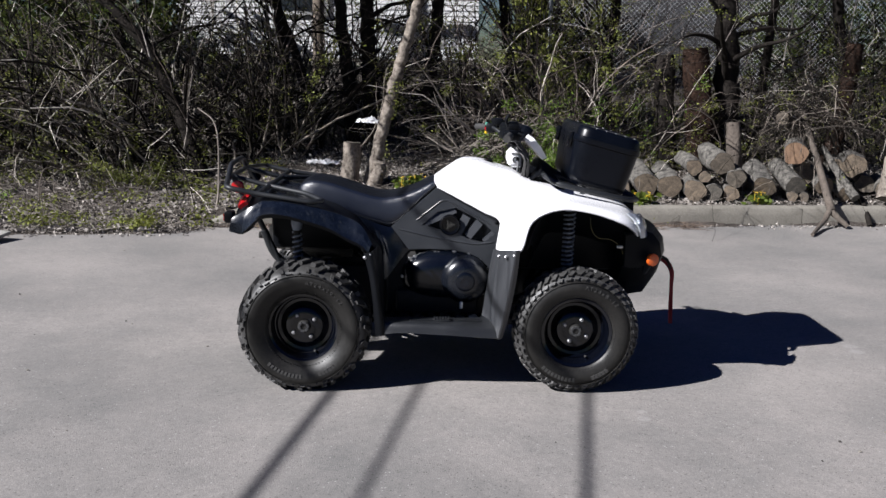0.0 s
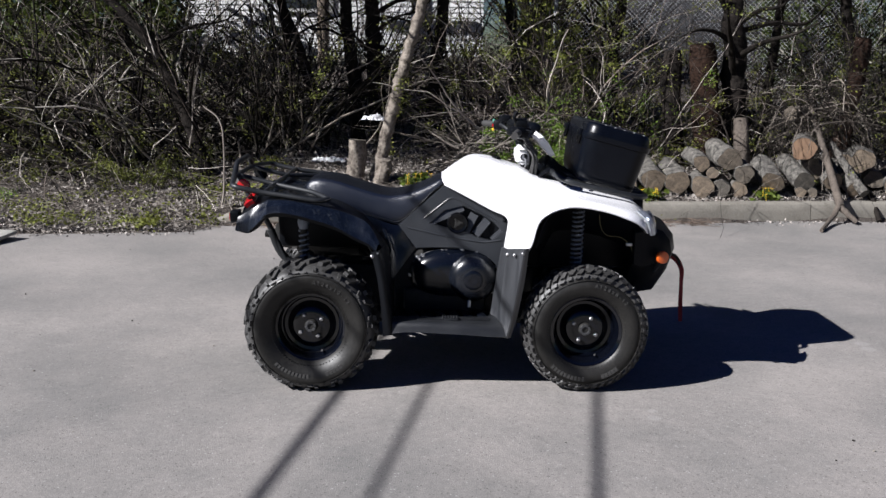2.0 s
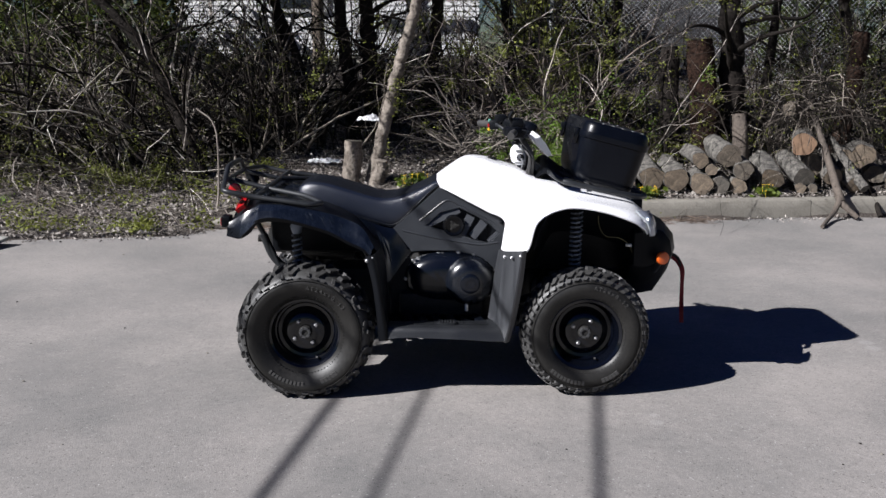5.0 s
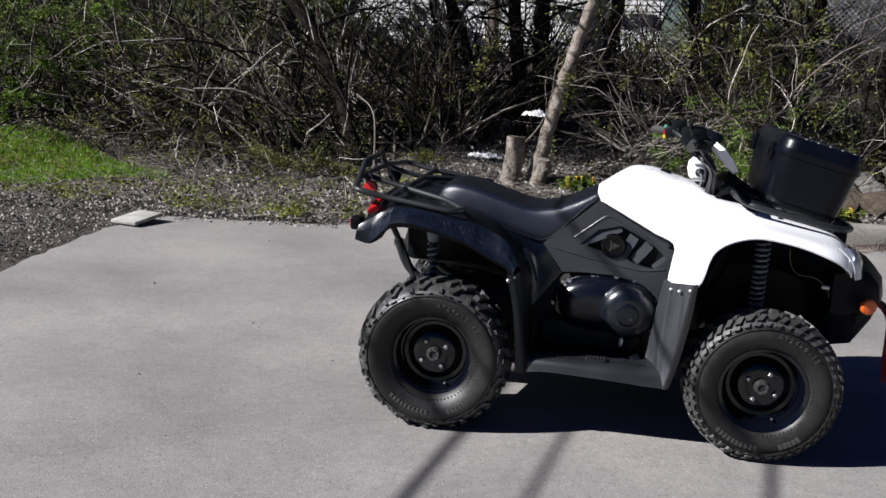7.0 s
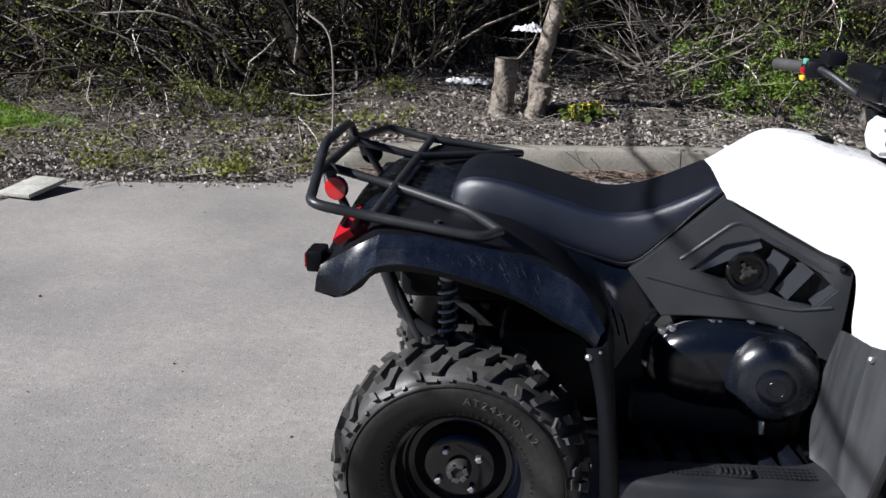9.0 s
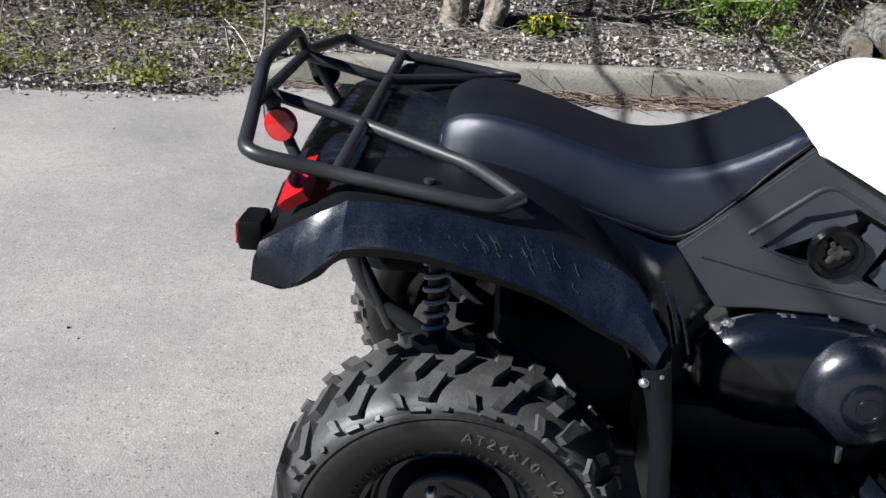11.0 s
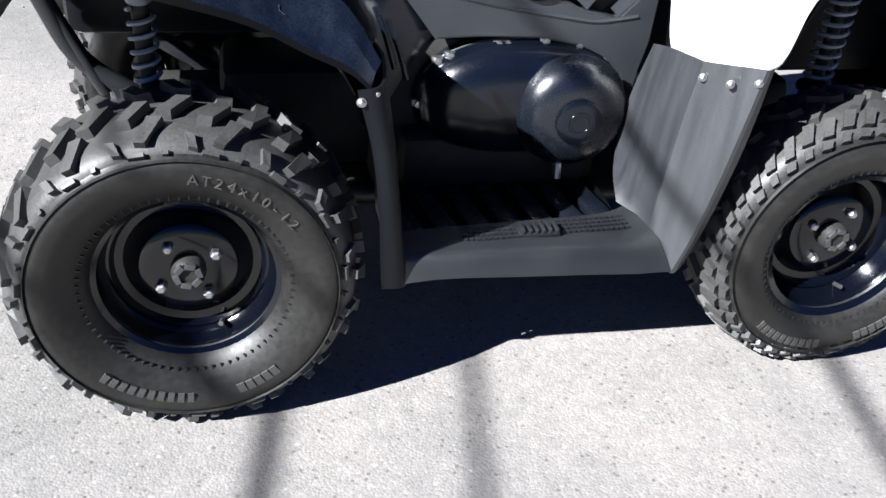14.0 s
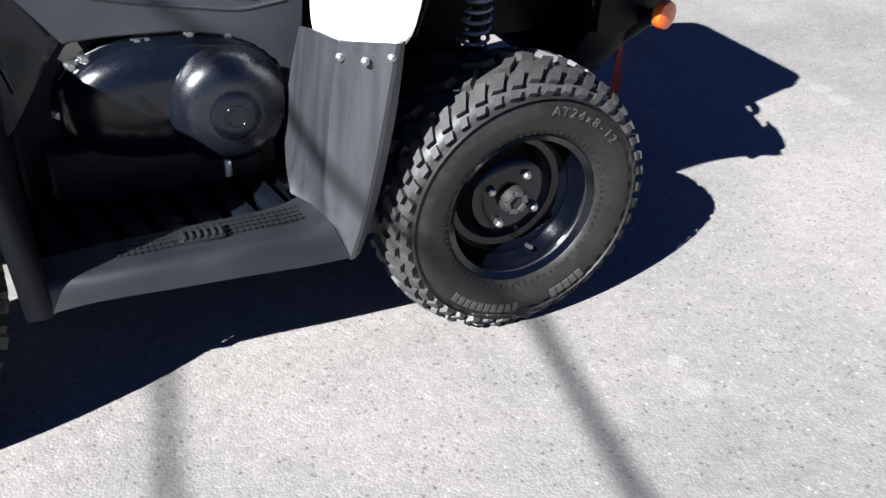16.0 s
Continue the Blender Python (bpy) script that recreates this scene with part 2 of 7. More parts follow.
def asphalt():
    m = mat("worn_asphalt", (0.178, 0.1695, 0.163), (0.218, 0.2075, 0.199), 0.9, 9, 0.75, 0.9, contrast=0.7)
    nt = m.node_tree
    b = nt.nodes["Principled BSDF"]
    base = b.inputs["Base Color"].links[0].from_socket
    tc = [n for n in nt.nodes if n.type == "TEX_COORD"][0]
    v = nt.nodes.new("ShaderNodeTexVoronoi")
    v.inputs["Scale"].default_value = 190
    nt.links.new(tc.outputs["Object"], v.inputs["Vector"])
    sep = nt.nodes.new("ShaderNodeSeparateColor")
    nt.links.new(v.outputs["Color"], sep.inputs[0])
    r = nt.nodes.new("ShaderNodeValToRGB")
    e = r.color_ramp.elements
    e[0].position, e[0].color = 0.0, (0.45, 0.45, 0.47, 1)
    e[1].position, e[1].color = 0.97, (1.6, 1.58, 1.54, 1)
    k = r.color_ramp.elements.new(0.25); k.color = (0.85, 0.85, 0.86, 1)
    k = r.color_ramp.elements.new(0.8); k.color = (1.15, 1.12, 1.08, 1)
    nt.links.new(sep.outputs[0], r.inputs["Fac"])
    mx = nt.nodes.new("ShaderNodeMix")
    mx.data_type, mx.blend_type = "RGBA", "MULTIPLY"
    mx.inputs[0].default_value = 0.24
    nt.links.new(base, mx.inputs[6])
    nt.links.new(r.outputs["Color"], mx.inputs[7])
    v2 = nt.nodes.new("ShaderNodeTexVoronoi")
    v2.inputs["Scale"].default_value = 150
    nt.links.new(tc.outputs["Object"], v2.inputs["Vector"])
    sep2 = nt.nodes.new("ShaderNodeSeparateColor")
    nt.links.new(v2.outputs["Color"], sep2.inputs[0])
    mrg = nt.nodes.new("ShaderNodeMapRange")
    mrg.inputs["To Min"].default_value, mrg.inputs["To Max"].default_value = 0.86, 1.14
    nt.links.new(sep2.outputs[1], mrg.inputs["Value"])
    mxg = nt.nodes.new("ShaderNodeMix")
    mxg.data_type, mxg.blend_type = "RGBA", "MULTIPLY"
    mxg.inputs[0].default_value = 0.5
    nt.links.new(mx.outputs[2], mxg.inputs[6])
    nt.links.new(mrg.outputs["Result"], mxg.inputs[7])
    ng = nt.nodes.new("ShaderNodeTexNoise")
    ng.inputs["Scale"].default_value, ng.inputs["Detail"].default_value, ng.inputs["Roughness"].default_value = 26, 8, 0.8
    nt.links.new(tc.outputs["Object"], ng.inputs["Vector"])
    mrn = nt.nodes.new("ShaderNodeMapRange")
    mrn.inputs["From Min"].default_value, mrn.inputs["From Max"].default_value = 0.3, 0.7
    mrn.inputs["To Min"].default_value, mrn.inputs["To Max"].default_value = 0.80, 1.20
    nt.links.new(ng.outputs["Fac"], mrn.inputs["Value"])
    mxn = nt.nodes.new("ShaderNodeMix")
    mxn.data_type, mxn.blend_type = "RGBA", "MULTIPLY"
    mxn.inputs[0].default_value = 0.8
    nt.links.new(mxg.outputs[2], mxn.inputs[6])
    nt.links.new(mrn.outputs["Result"], mxn.inputs[7])
    # stains: broad darker and paler drifts
    n = nt.nodes.new("ShaderNodeTexNoise")
    n.inputs["Scale"].default_value, n.inputs["Detail"].default_value, n.inputs["Roughness"].default_value = 0.8, 9, 0.66
    nt.links.new(tc.outputs["Object"], n.inputs["Vector"])
    r2 = nt.nodes.new("ShaderNodeValToRGB")
    r2.color_ramp.elements[0].position, r2.color_ramp.elements[0].color = 0.34, (0.73, 0.745, 0.745, 1)
    r2.color_ramp.elements[1].position, r2.color_ramp.elements[1].color = 0.64, (1.15, 1.12, 1.10, 1)
    nt.links.new(n.outputs["Fac"], r2.inputs["Fac"])
    mx2 = nt.nodes.new("ShaderNodeMix")
    mx2.data_type, mx2.blend_type = "RGBA", "MULTIPLY"
    mx2.inputs[0].default_value = 1
    nt.links.new(mxn.outputs[2], mx2.inputs[6])
    nt.links.new(r2.outputs["Color"], mx2.inputs[7])
    # scattered dark pits, and a few pale rubbed spots
    v3 = nt.nodes.new("ShaderNodeTexVoronoi")
    v3.inputs["Scale"].default_value = 85
    nt.links.new(tc.outputs["Object"], v3.inputs["Vector"])
    sep3 = nt.nodes.new("ShaderNodeSeparateColor")
    nt.links.new(v3.outputs["Color"], sep3.inputs[0])
    pick = nt.nodes.new("ShaderNodeMath")
    pick.operation, pick.inputs[1].default_value = "LESS_THAN", 0.055
    nt.links.new(sep3.outputs[2], pick.inputs[0])
    near = nt.nodes.new("ShaderNodeMapRange")
    near.inputs["From Min"].default_value, near.inputs["From Max"].default_value = 0.45, 0.15
    nt.links.new(v3.outputs["Distance"], near.inputs["Value"])
    pit = nt.nodes.new("ShaderNodeMath")
    pit.operation = "MULTIPLY"
    nt.links.new(pick.outputs[0], pit.inputs[0])
    nt.links.new(near.outputs["Result"], pit.inputs[1])
    mx3 = nt.nodes.new("ShaderNodeMix")
    mx3.data_type, mx3.blend_type = "RGBA", "MULTIPLY"
    nt.links.new(pit.outputs[0], mx3.inputs[0])
    nt.links.new(mx2.outputs[2], mx3.inputs[6])
    mx3.inputs[7].default_value = (0.55, 0.54, 0.53, 1)
    chip = nt.nodes.new("ShaderNodeMath")
    chip.operation, chip.inputs[1].default_value = "GREATER_THAN", 0.965
    nt.links.new(sep3.outputs[1], chip.inputs[0])
    pale_chip = nt.nodes.new("ShaderNodeMath")
    pale_chip.operation = "MULTIPLY"
    nt.links.new(chip.outputs[0], pale_chip.inputs[0])
    nt.links.new(near.outputs["Result"], pale_chip.inputs[1])
    mx4 = nt.nodes.new("ShaderNodeMix")
    mx4.data_type = "RGBA"
    nt.links.new(pale_chip.outputs[0], mx4.inputs[0])
    nt.links.new(mx3.outputs[2], mx4.inputs[6])
    mx4.inputs[7].default_value = (0.31, 0.30, 0.29, 1)
    last = mx4.outputs[2]
    for spot, size in (((0.90, -0.76, 0), 0.028), ((0.89, -0.84, 0), 0.036), ((2.29, 0.30, 0), 0.05), ((2.28, 0.20, 0), 0.05)):
        far = nt.nodes.new("ShaderNodeVectorMath")
        far.operation, far.inputs[1].default_value = "DISTANCE", spot
        nt.links.new(tc.outputs["Object"], far.inputs[0])
        rub = nt.nodes.new("ShaderNodeMapRange")
        rub.inputs["From Min"].default_value, rub.inputs["From Max"].default_value, rub.inputs["To Min"].default_value, rub.inputs["To Max"].default_value = size, size * 0.6, 0.0, 0.22
        nt.links.new(far.outputs["Value"], rub.inputs["Value"])
        pale = nt.nodes.new("ShaderNodeMix")
        pale.data_type = "RGBA"
        nt.links.new(rub.outputs["Result"], pale.inputs[0])
        nt.links.new(last, pale.inputs[6])
        pale.inputs[7].default_value = (0.36, 0.35, 0.34, 1)
        last = pale.outputs[2]
    nt.links.new(last, b.inputs["Base Color"])
    bp = nt.nodes.new("ShaderNodeBump")
    bp.inputs["Strength"].default_value, bp.inputs["Distance"].default_value = 0.3, 0.003
    nt.links.new(v.outputs["Distance"], bp.inputs["Height"])
    bp.invert = True
    nt.links.new(bp.outputs["Normal"], b.inputs["Normal"])
    return m


M_ASPHALT = asphalt()


def wood_end():
    m = mat("cut_log_end", (0.060, 0.053, 0.045), (0.25, 0.215, 0.175), 9, 34, 0.75, 0.9)
    nt = m.node_tree
    b = nt.nodes["Principled BSDF"]
    base = b.inputs["Base Color"].links[0].from_socket
    tc = [n for n in nt.nodes if n.type == "TEX_COORD"][0]
    w = nt.nodes.new("ShaderNodeTexWave")
    w.wave_type, w.rings_direction = "RINGS", "X"
    w.inputs["Scale"].default_value, w.inputs["Distortion"].default_value = 26, 2.5
    nt.links.new(tc.outputs["Object"], w.inputs["Vector"])
    r = nt.nodes.new("ShaderNodeValToRGB")
    r.color_ramp.elements[0].color, r.color_ramp.elements[1].color = (0.55, 0.53, 0.50, 1), (1, 1, 1, 1)
    nt.links.new(w.outputs["Fac"], r.inputs["Fac"])
    mx = nt.nodes.new("ShaderNodeMix")
    mx.data_type, mx.blend_type = "RGBA", "MULTIPLY"
    mx.inputs[0].default_value = 1
    nt.links.new(base, mx.inputs[6])
    nt.links.new(r.outputs["Color"], mx.inputs[7])
    oi = nt.nodes.new("ShaderNodeObjectInfo")
    r3 = nt.nodes.new("ShaderNodeValToRGB")
    r3.color_ramp.elements[0].color, r3.color_ramp.elements[1].color = (0.50, 0.53, 0.55, 1), (1.05, 0.95, 0.83, 1)
    nt.links.new(oi.outputs["Random"], r3.inputs["Fac"])
    mx2 = nt.nodes.new("ShaderNodeMix")
    mx2.data_type, mx2.blend_type = "RGBA", "MULTIPLY"
    mx2.inputs[0].default_value = 1
    nt.links.new(mx.outputs[2], mx2.inputs[6])
    nt.links.new(r3.outputs["Color"], mx2.inputs[7])
    nt.links.new(mx2.outputs[2], b.inputs["Base Color"])
    return m


M_END = wood_end()


# ---- mesh helpers ----
def finish(me, material, smooth=40):
    me.materials.append(material)
    if smooth:
        me.polygons.foreach_set("use_smooth", [True] * len(me.polygons))
        me.set_sharp_from_angle(angle=radians(smooth))
    me.update()


def part(name, bm, material, parent=None, label="", smooth=40, m=None):
    """One mesh object out of a bmesh, under a thing or a part."""
    if not isinstance(bm, bpy.types.Mesh):
        me = bpy.data.meshes.new(name)
        bmesh.ops.recalc_face_normals(bm, faces=bm.faces)
        bm.to_mesh(me)
        bm.free()
    else:
        me = bm
    finish(me, material, smooth)
    ob = new(name, me)
    if parent:
        ob.parent = parent
    if m is not None:
        ob.matrix_basis = m
    if label:
        ob["label"] = label
    return ob


def thing(name, label, category, m=None, group="", kind=""):
    ob = tagged(new(name), label, category, group, kind)
    if m is not None:
        ob.matrix_basis = m
    return ob


def raw_mesh(name, verts, faces):
    """A mesh from arrays: verts (n,3); faces (m,k) of one size."""
    me = bpy.data.meshes.new(name)
    verts, faces = np.asarray(verts, np.float32), np.asarray(faces, np.int32)
    k = faces.shape[1]
    me.vertices.add(len(verts))
    me.vertices.foreach_set("co", verts.ravel())
    me.loops.add(faces.size)
    me.loops.foreach_set("vertex_index", faces.ravel())
    me.polygons.add(len(faces))
    me.polygons.foreach_set("loop_start", np.arange(0, faces.size, k, dtype=np.int32))
    me.polygons.foreach_set("loop_total", np.full(len(faces), k, np.int32))
    me.update(calc_edges=True)
    return me


def add_mesh(bm, verts, faces):
    vs = [bm.verts.new(v) for v in verts]
    for f in faces:
        try:
            bm.faces.new([vs[i] for i in f])
        except ValueError:
            pass
    return vs


def curve_through(P, n):
    """Points along a smooth curve through P."""
    P = np.asarray(P, float)
    k = len(P)
    Q = np.vstack([2 * P[0] - P[1], P, 2 * P[-1] - P[-2]])
    out = []
    for u in np.linspace(0, k - 1, n):
        i = min(int(u), k - 2)
        t = u - i
        a, b, c, d = Q[i:i + 4]
        out.append(0.5 * (2 * b + (c - a) * t + (2 * a - 5 * b + 4 * c - d) * t * t + (3 * b - a - 3 * c + d) * t ** 3))
    return np.array(out)


def straight_through(P, n):
    """Points along the straight runs between P."""
    P = np.asarray(P, float)
    u = np.linspace(0, len(P) - 1, n)
    i = np.minimum(u.astype(int), len(P) - 2)
    return P[i] + (P[i + 1] - P[i]) * (u - i)[:, None]


def skin(rows, nu, nv, thick=0.004, bm=None, mirror=False, flat=False):
    """A smooth sheet through rows of points, with thickness."""
    g = np.array([curve_through(r, nv) for r in rows])
    g = np.array([(straight_through if flat else curve_through)(g[:, j], nu) for j in range(nv)]).transpose(1, 0, 2)
    du, dv = np.gradient(g, axis=0), np.gradient(g, axis=1)
    n = np.cross(du, dv)
    n /= np.linalg.norm(n, axis=2, keepdims=True) + 1e-9
    bm = bm or bmesh.new()
    for s in ((1, -1) if mirror else (1,)):
        sc = np.array((1, s, 1))
        top, bot = (g * sc).reshape(-1, 3), ((g - n * thick) * sc).reshape(-1, 3)
        faces, N = [], nu * nv
        for i in range(nu - 1):
            for j in range(nv - 1):
                q = (i * nv + j, i * nv + j + 1, (i + 1) * nv + j + 1, (i + 1) * nv + j)
                faces += [q, tuple(N + a for a in q[::-1])]
        rim = [j for j in range(nv)] + [i * nv + nv - 1 for i in range(1, nu)] + [(nu - 1) * nv + j for j in range(nv - 2, -1, -1)] + [i * nv for i in range(nu - 2, 0, -1)]
        for a, b in zip(rim, rim[1:] + rim[:1]):
            faces.append((a, N + a, N + b, b))
        add_mesh(bm, np.vstack([top, bot]), faces)
    return bm


def loft(rings, caps=True, bm=None, closed=True):
    bm = bm or bmesh.new()
    n = len(rings[0])
    vs = [[bm.verts.new(p) for p in r] for r in rings]
    for a, b in zip(vs, vs[1:]):
        for i in range(n if closed else n - 1):
            bm.faces.new((a[i], a[(i + 1) % n], b[(i + 1) % n], b[i]))
    if caps:
        bm.faces.new(vs[0][::-1])
        bm.faces.new(vs[-1])
    return bm


def rounded(points, r):
    """A polyline with its corners rounded off."""
    P = [Vector(p) for p in points]
    out = [P[0]]
    for a, b, c in zip(P, P[1:], P[2:]):
        d1, d2 = (a - b), (c - b)
        k = min(r, d1.length * 0.45, d2.length * 0.45)
        p, q = b + d1.normalized() * k, b + d2.normalized() * k
        for i in range(6):
            t = i / 5
            out.append((1 - t) ** 2 * p + 2 * t * (1 - t) * b + t * t * q)
    return out + [P[-1]]


def tube(points, r, bend=0.03, sides=10, bm=None, taper=None, closed=False):
    P = rounded(points, bend) if bend else [Vector(p) for p in points]
    bm = bm or bmesh.new()
    d = (P[1] - P[0]).normalized()
    nrm = d.orthogonal().normalized()
    rings = []
    for i, p in enumerate(P):
        a = P[max(i - 1, 0)]
        b = P[min(i + 1, len(P) - 1)]
        dd = (b - a).normalized()
        nrm = (nrm - dd * nrm.dot(dd)).normalized()
        bi = dd.cross(nrm)
        rr = r if taper is None else r + (taper - r) * i / (len(P) - 1)
        rings.append([p + (nrm * math.cos(t) + bi * math.sin(t)) * rr for t in (2 * math.pi * j / sides for j in range(sides))])
    return loft(rings, True, bm)


def lathe(profile, segs=32, bm=None, closed=False, at=(0, 0, 0)):
    """Turn (radius, y) about the y axis."""
    bm = bm or bmesh.new()
    rings = []
    for i in range(segs):
        t = 2 * math.pi * i / segs
        rings.append([bm.verts.new((at[0] + r * math.cos(t), at[1] + y, at[2] + r * math.sin(t))) for r, y in profile])
    k = len(profile)
    for i in range(segs):
        a, b = rings[i], rings[(i + 1) % segs]
        for j in range(k if closed else k - 1):
            try:
                bm.faces.new((a[j], a[(j + 1) % k], b[(j + 1) % k], b[j]))
            except ValueError:
                pass
    bmesh.ops.remove_doubles(bm, verts=bm.verts, dist=1e-6)
    return bm


def rbox(c, s, bevel=0.005, m=None, bm=None, seg=2):
    one = bmesh.new()
    bmesh.ops.create_cube(one, size=1)
    bmesh.ops.scale(one, vec=s, verts=one.verts)
    if bevel:
        bmesh.ops.bevel(one, geom=one.edges[:] + one.verts[:], offset=bevel, segments=seg, affect="EDGES", profile=0.5)
    bmesh.ops.transform(one, matrix=Matrix.Translation(c) @ (m or Matrix()), verts=one.verts)
    if bm is None:
        return one
    me = bpy.data.meshes.new("tmp")
    one.to_mesh(me)
    one.free()
    bm.from_mesh(me)
    bpy.data.meshes.remove(me)
    return bm


def plate(outline, y0, y1, holes=(), bevel=0.0, bm=None):
    """A plate in the x-z plane from y0 to y1, with holes."""
    one = bmesh.new()
    for loop in (outline, *holes):
        vs = [one.verts.new((x, y0, z)) for x, z in loop]
        for a, b in zip(vs, vs[1:] + vs[:1]):
            one.edges.new((a, b))
    bmesh.ops.triangle_fill(one, use_beauty=True, use_dissolve=not holes, edges=one.edges[:])
    r = bmesh.ops.extrude_face_region(one, geom=one.faces[:])
    bmesh.ops.translate(one, vec=(0, y1 - y0, 0), verts=[v for v in r["geom"] if isinstance(v, bmesh.types.BMVert)])
    bmesh.ops.recalc_face_normals(one, faces=one.faces)
    if bevel:
        sharp = [e for e in one.edges if len(e.link_faces) == 2 and e.calc_face_angle() > 0.7 and abs(e.verts[0].co.y - e.verts[1].co.y) < 1e-6]
        bmesh.ops.bevel(one, geom=sharp, offset=bevel, segments=2, affect="EDGES")
    if bm is None:
        return one
    me = bpy.data.meshes.new("tmp")
    one.to_mesh(me)
    one.free()
    bm.from_mesh(me)
    bpy.data.meshes.remove(me)
    return bm


def rrect(w, d, r, n=5):
    """A rounded rectangle round the origin, as (a, b) pairs."""
    out = []
    for cx, cy, a0 in ((w / 2 - r, d / 2 - r, 0), (-w / 2 + r, d / 2 - r, 90), (-w / 2 + r, -d / 2 + r, 180), (w / 2 - r, -d / 2 + r, 270)):
        for i in range(n):
            t = radians(a0 + 90 * i / (n - 1))
            out.append((cx + r * math.cos(t), cy + r * math.sin(t)))
    return out


def arc_text(text, radius, size, mid_deg, y, depth, spread=1.0):
    """Raised characters round the y axis on the outer side (-y); mid_deg counts from the top, clockwise as seen from -y."""
    bm = bmesh.new()
    step = size * 0.74 * spread / radius
    for i, ch in enumerate(text):
        cu = bpy.data.curves.new("char", "FONT")
        cu.body, cu.size, cu.extrude, cu.align_x, cu.align_y = ch, size, depth, "CENTER", "CENTER"
        ob = bpy.data.objects.new("char", cu)
        me = ob.to_mesh()
        a = radians(mid_deg) + (i - (len(text) - 1) / 2) * step
        m = pose(radius * math.sin(a), y, radius * math.cos(a)) @ Matrix.Rotation(a, 4, "Y") @ pose(0, 0, 0, 90, 0, 0)
        me2 = me.copy()
        me2.transform(m)
        bm.from_mesh(me2)
        ob.to_mesh_clear()
        bpy.data.objects.remove(ob)
        bpy.data.curves.remove(cu)
        bpy.data.meshes.remove(me2)
    return bm


# ---- ground ----
def kerb_y(x):
    return 4.10 + 0.10 * x


def smooth01(a, b, v):
    t = np.clip((v - a) / (b - a), 0, 1)
    return t * t * (3 - 2 * t)


def ground_h(x, y):
    """Height of the soil."""
    x, y = np.asarray(x, float), np.asarray(y, float)
    k = y - (4.10 + 0.10 * x)
    kerbed = smooth01(-2.4, -1.95, x)
    edge = k + 0.36 * (1 - kerbed)
    step = 0.15 * kerbed * smooth01(0.02, 0.14, k)
    bank = 0.135 * np.clip(k - 0.1, 0, 9) + 0.03 * (1 - kerbed) * smooth01(-0.2, 0.4, edge)
    lumps = 0.035 * np.sin(x * 2.3 + 1.1 * y) * np.cos(y * 1.9 - 0.7 * x) * smooth01(0.4, 1.2, k)
    left = 1 - smooth01(-4.3, -3.9, x)
    under = -0.06 * (1 - smooth01(-0.35, -0.05, edge)) * (1 - left)
    return step + bank + lumps + under + 0.012 * left * np.sin(x * 3.1) * np.sin(y * 2.7)


def build_ground():
    xs = np.unique(np.concatenate([np.linspace(-150, -14, 10), np.linspace(-14, 16, 150), np.linspace(16, 150, 10)]))
    ys = np.unique(np.concatenate([np.linspace(-150, -6, 12), np.linspace(-6, 16, 140), np.linspace(16, 200, 12)]))
    X, Y = np.meshgrid(xs, ys)
    V = np.stack([X, Y, ground_h(X, Y)], -1).reshape(-1, 3)
    nx, ny = len(xs), len(ys)
    i = np.arange(ny - 1)[:, None] * nx + np.arange(nx - 1)[None]
    F = np.stack([i, i + 1, i + nx + 1, i + nx], -1).reshape(-1, 4)
    tagged(part("ground", raw_mesh("ground", V, F), M_SOIL, smooth=180), "brown soil bank strewn with dead leaves behind the kerb", "ground", kind="structure")


build_ground()


def build_asphalt():
    rnd = random.Random(4)
    edge = []
    for a, b in (((-3.45, -60), (-3.5, -6)), ((-3.5, -6), (-3.62, 0)), ((-3.62, 0), (-3.80, 1.8)), ((-3.80, 1.8), (-3.88, 2.65)), ((-3.88, 2.65), (-3.80, 3.05)), ((-3.80, 3.05), (-3.60, 3.42)), ((-3.60, 3.42), (-2.35, 3.55)), ((-2.35, 3.55), (-2.15, 3.86))):
        n = max(2, int(min(30, math.dist(a, b) / 0.12)))
        for i in range(n):
            t = i / n
            w = 0.025 if a[1] > -6 else 0
            edge.append((a[0] + (b[0] - a[0]) * t + rnd.uniform(-w, w), a[1] + (b[1] - a[1]) * t + rnd.uniform(-w, w)))
    edge += [(-2.0, kerb_y(-2.0) + 0.05), (90, kerb_y(90) + 0.05), (90, -60)]
    bm = bmesh.new()
    f = bm.faces.new([bm.verts.new((x, y, 0)) for x, y in edge])
    r = bmesh.ops.extrude_face_region(bm, geom=[f])
    bmesh.ops.translate(bm, vec=(0, 0, -0.07), verts=[v for v in r["geom"] if isinstance(v, bmesh.types.BMVert)])
    tagged(part("pavement", bm, M_ASPHALT, smooth=0), "worn light grey asphalt lot with fine pale aggregate", "pavement", kind="structure")


build_asphalt()


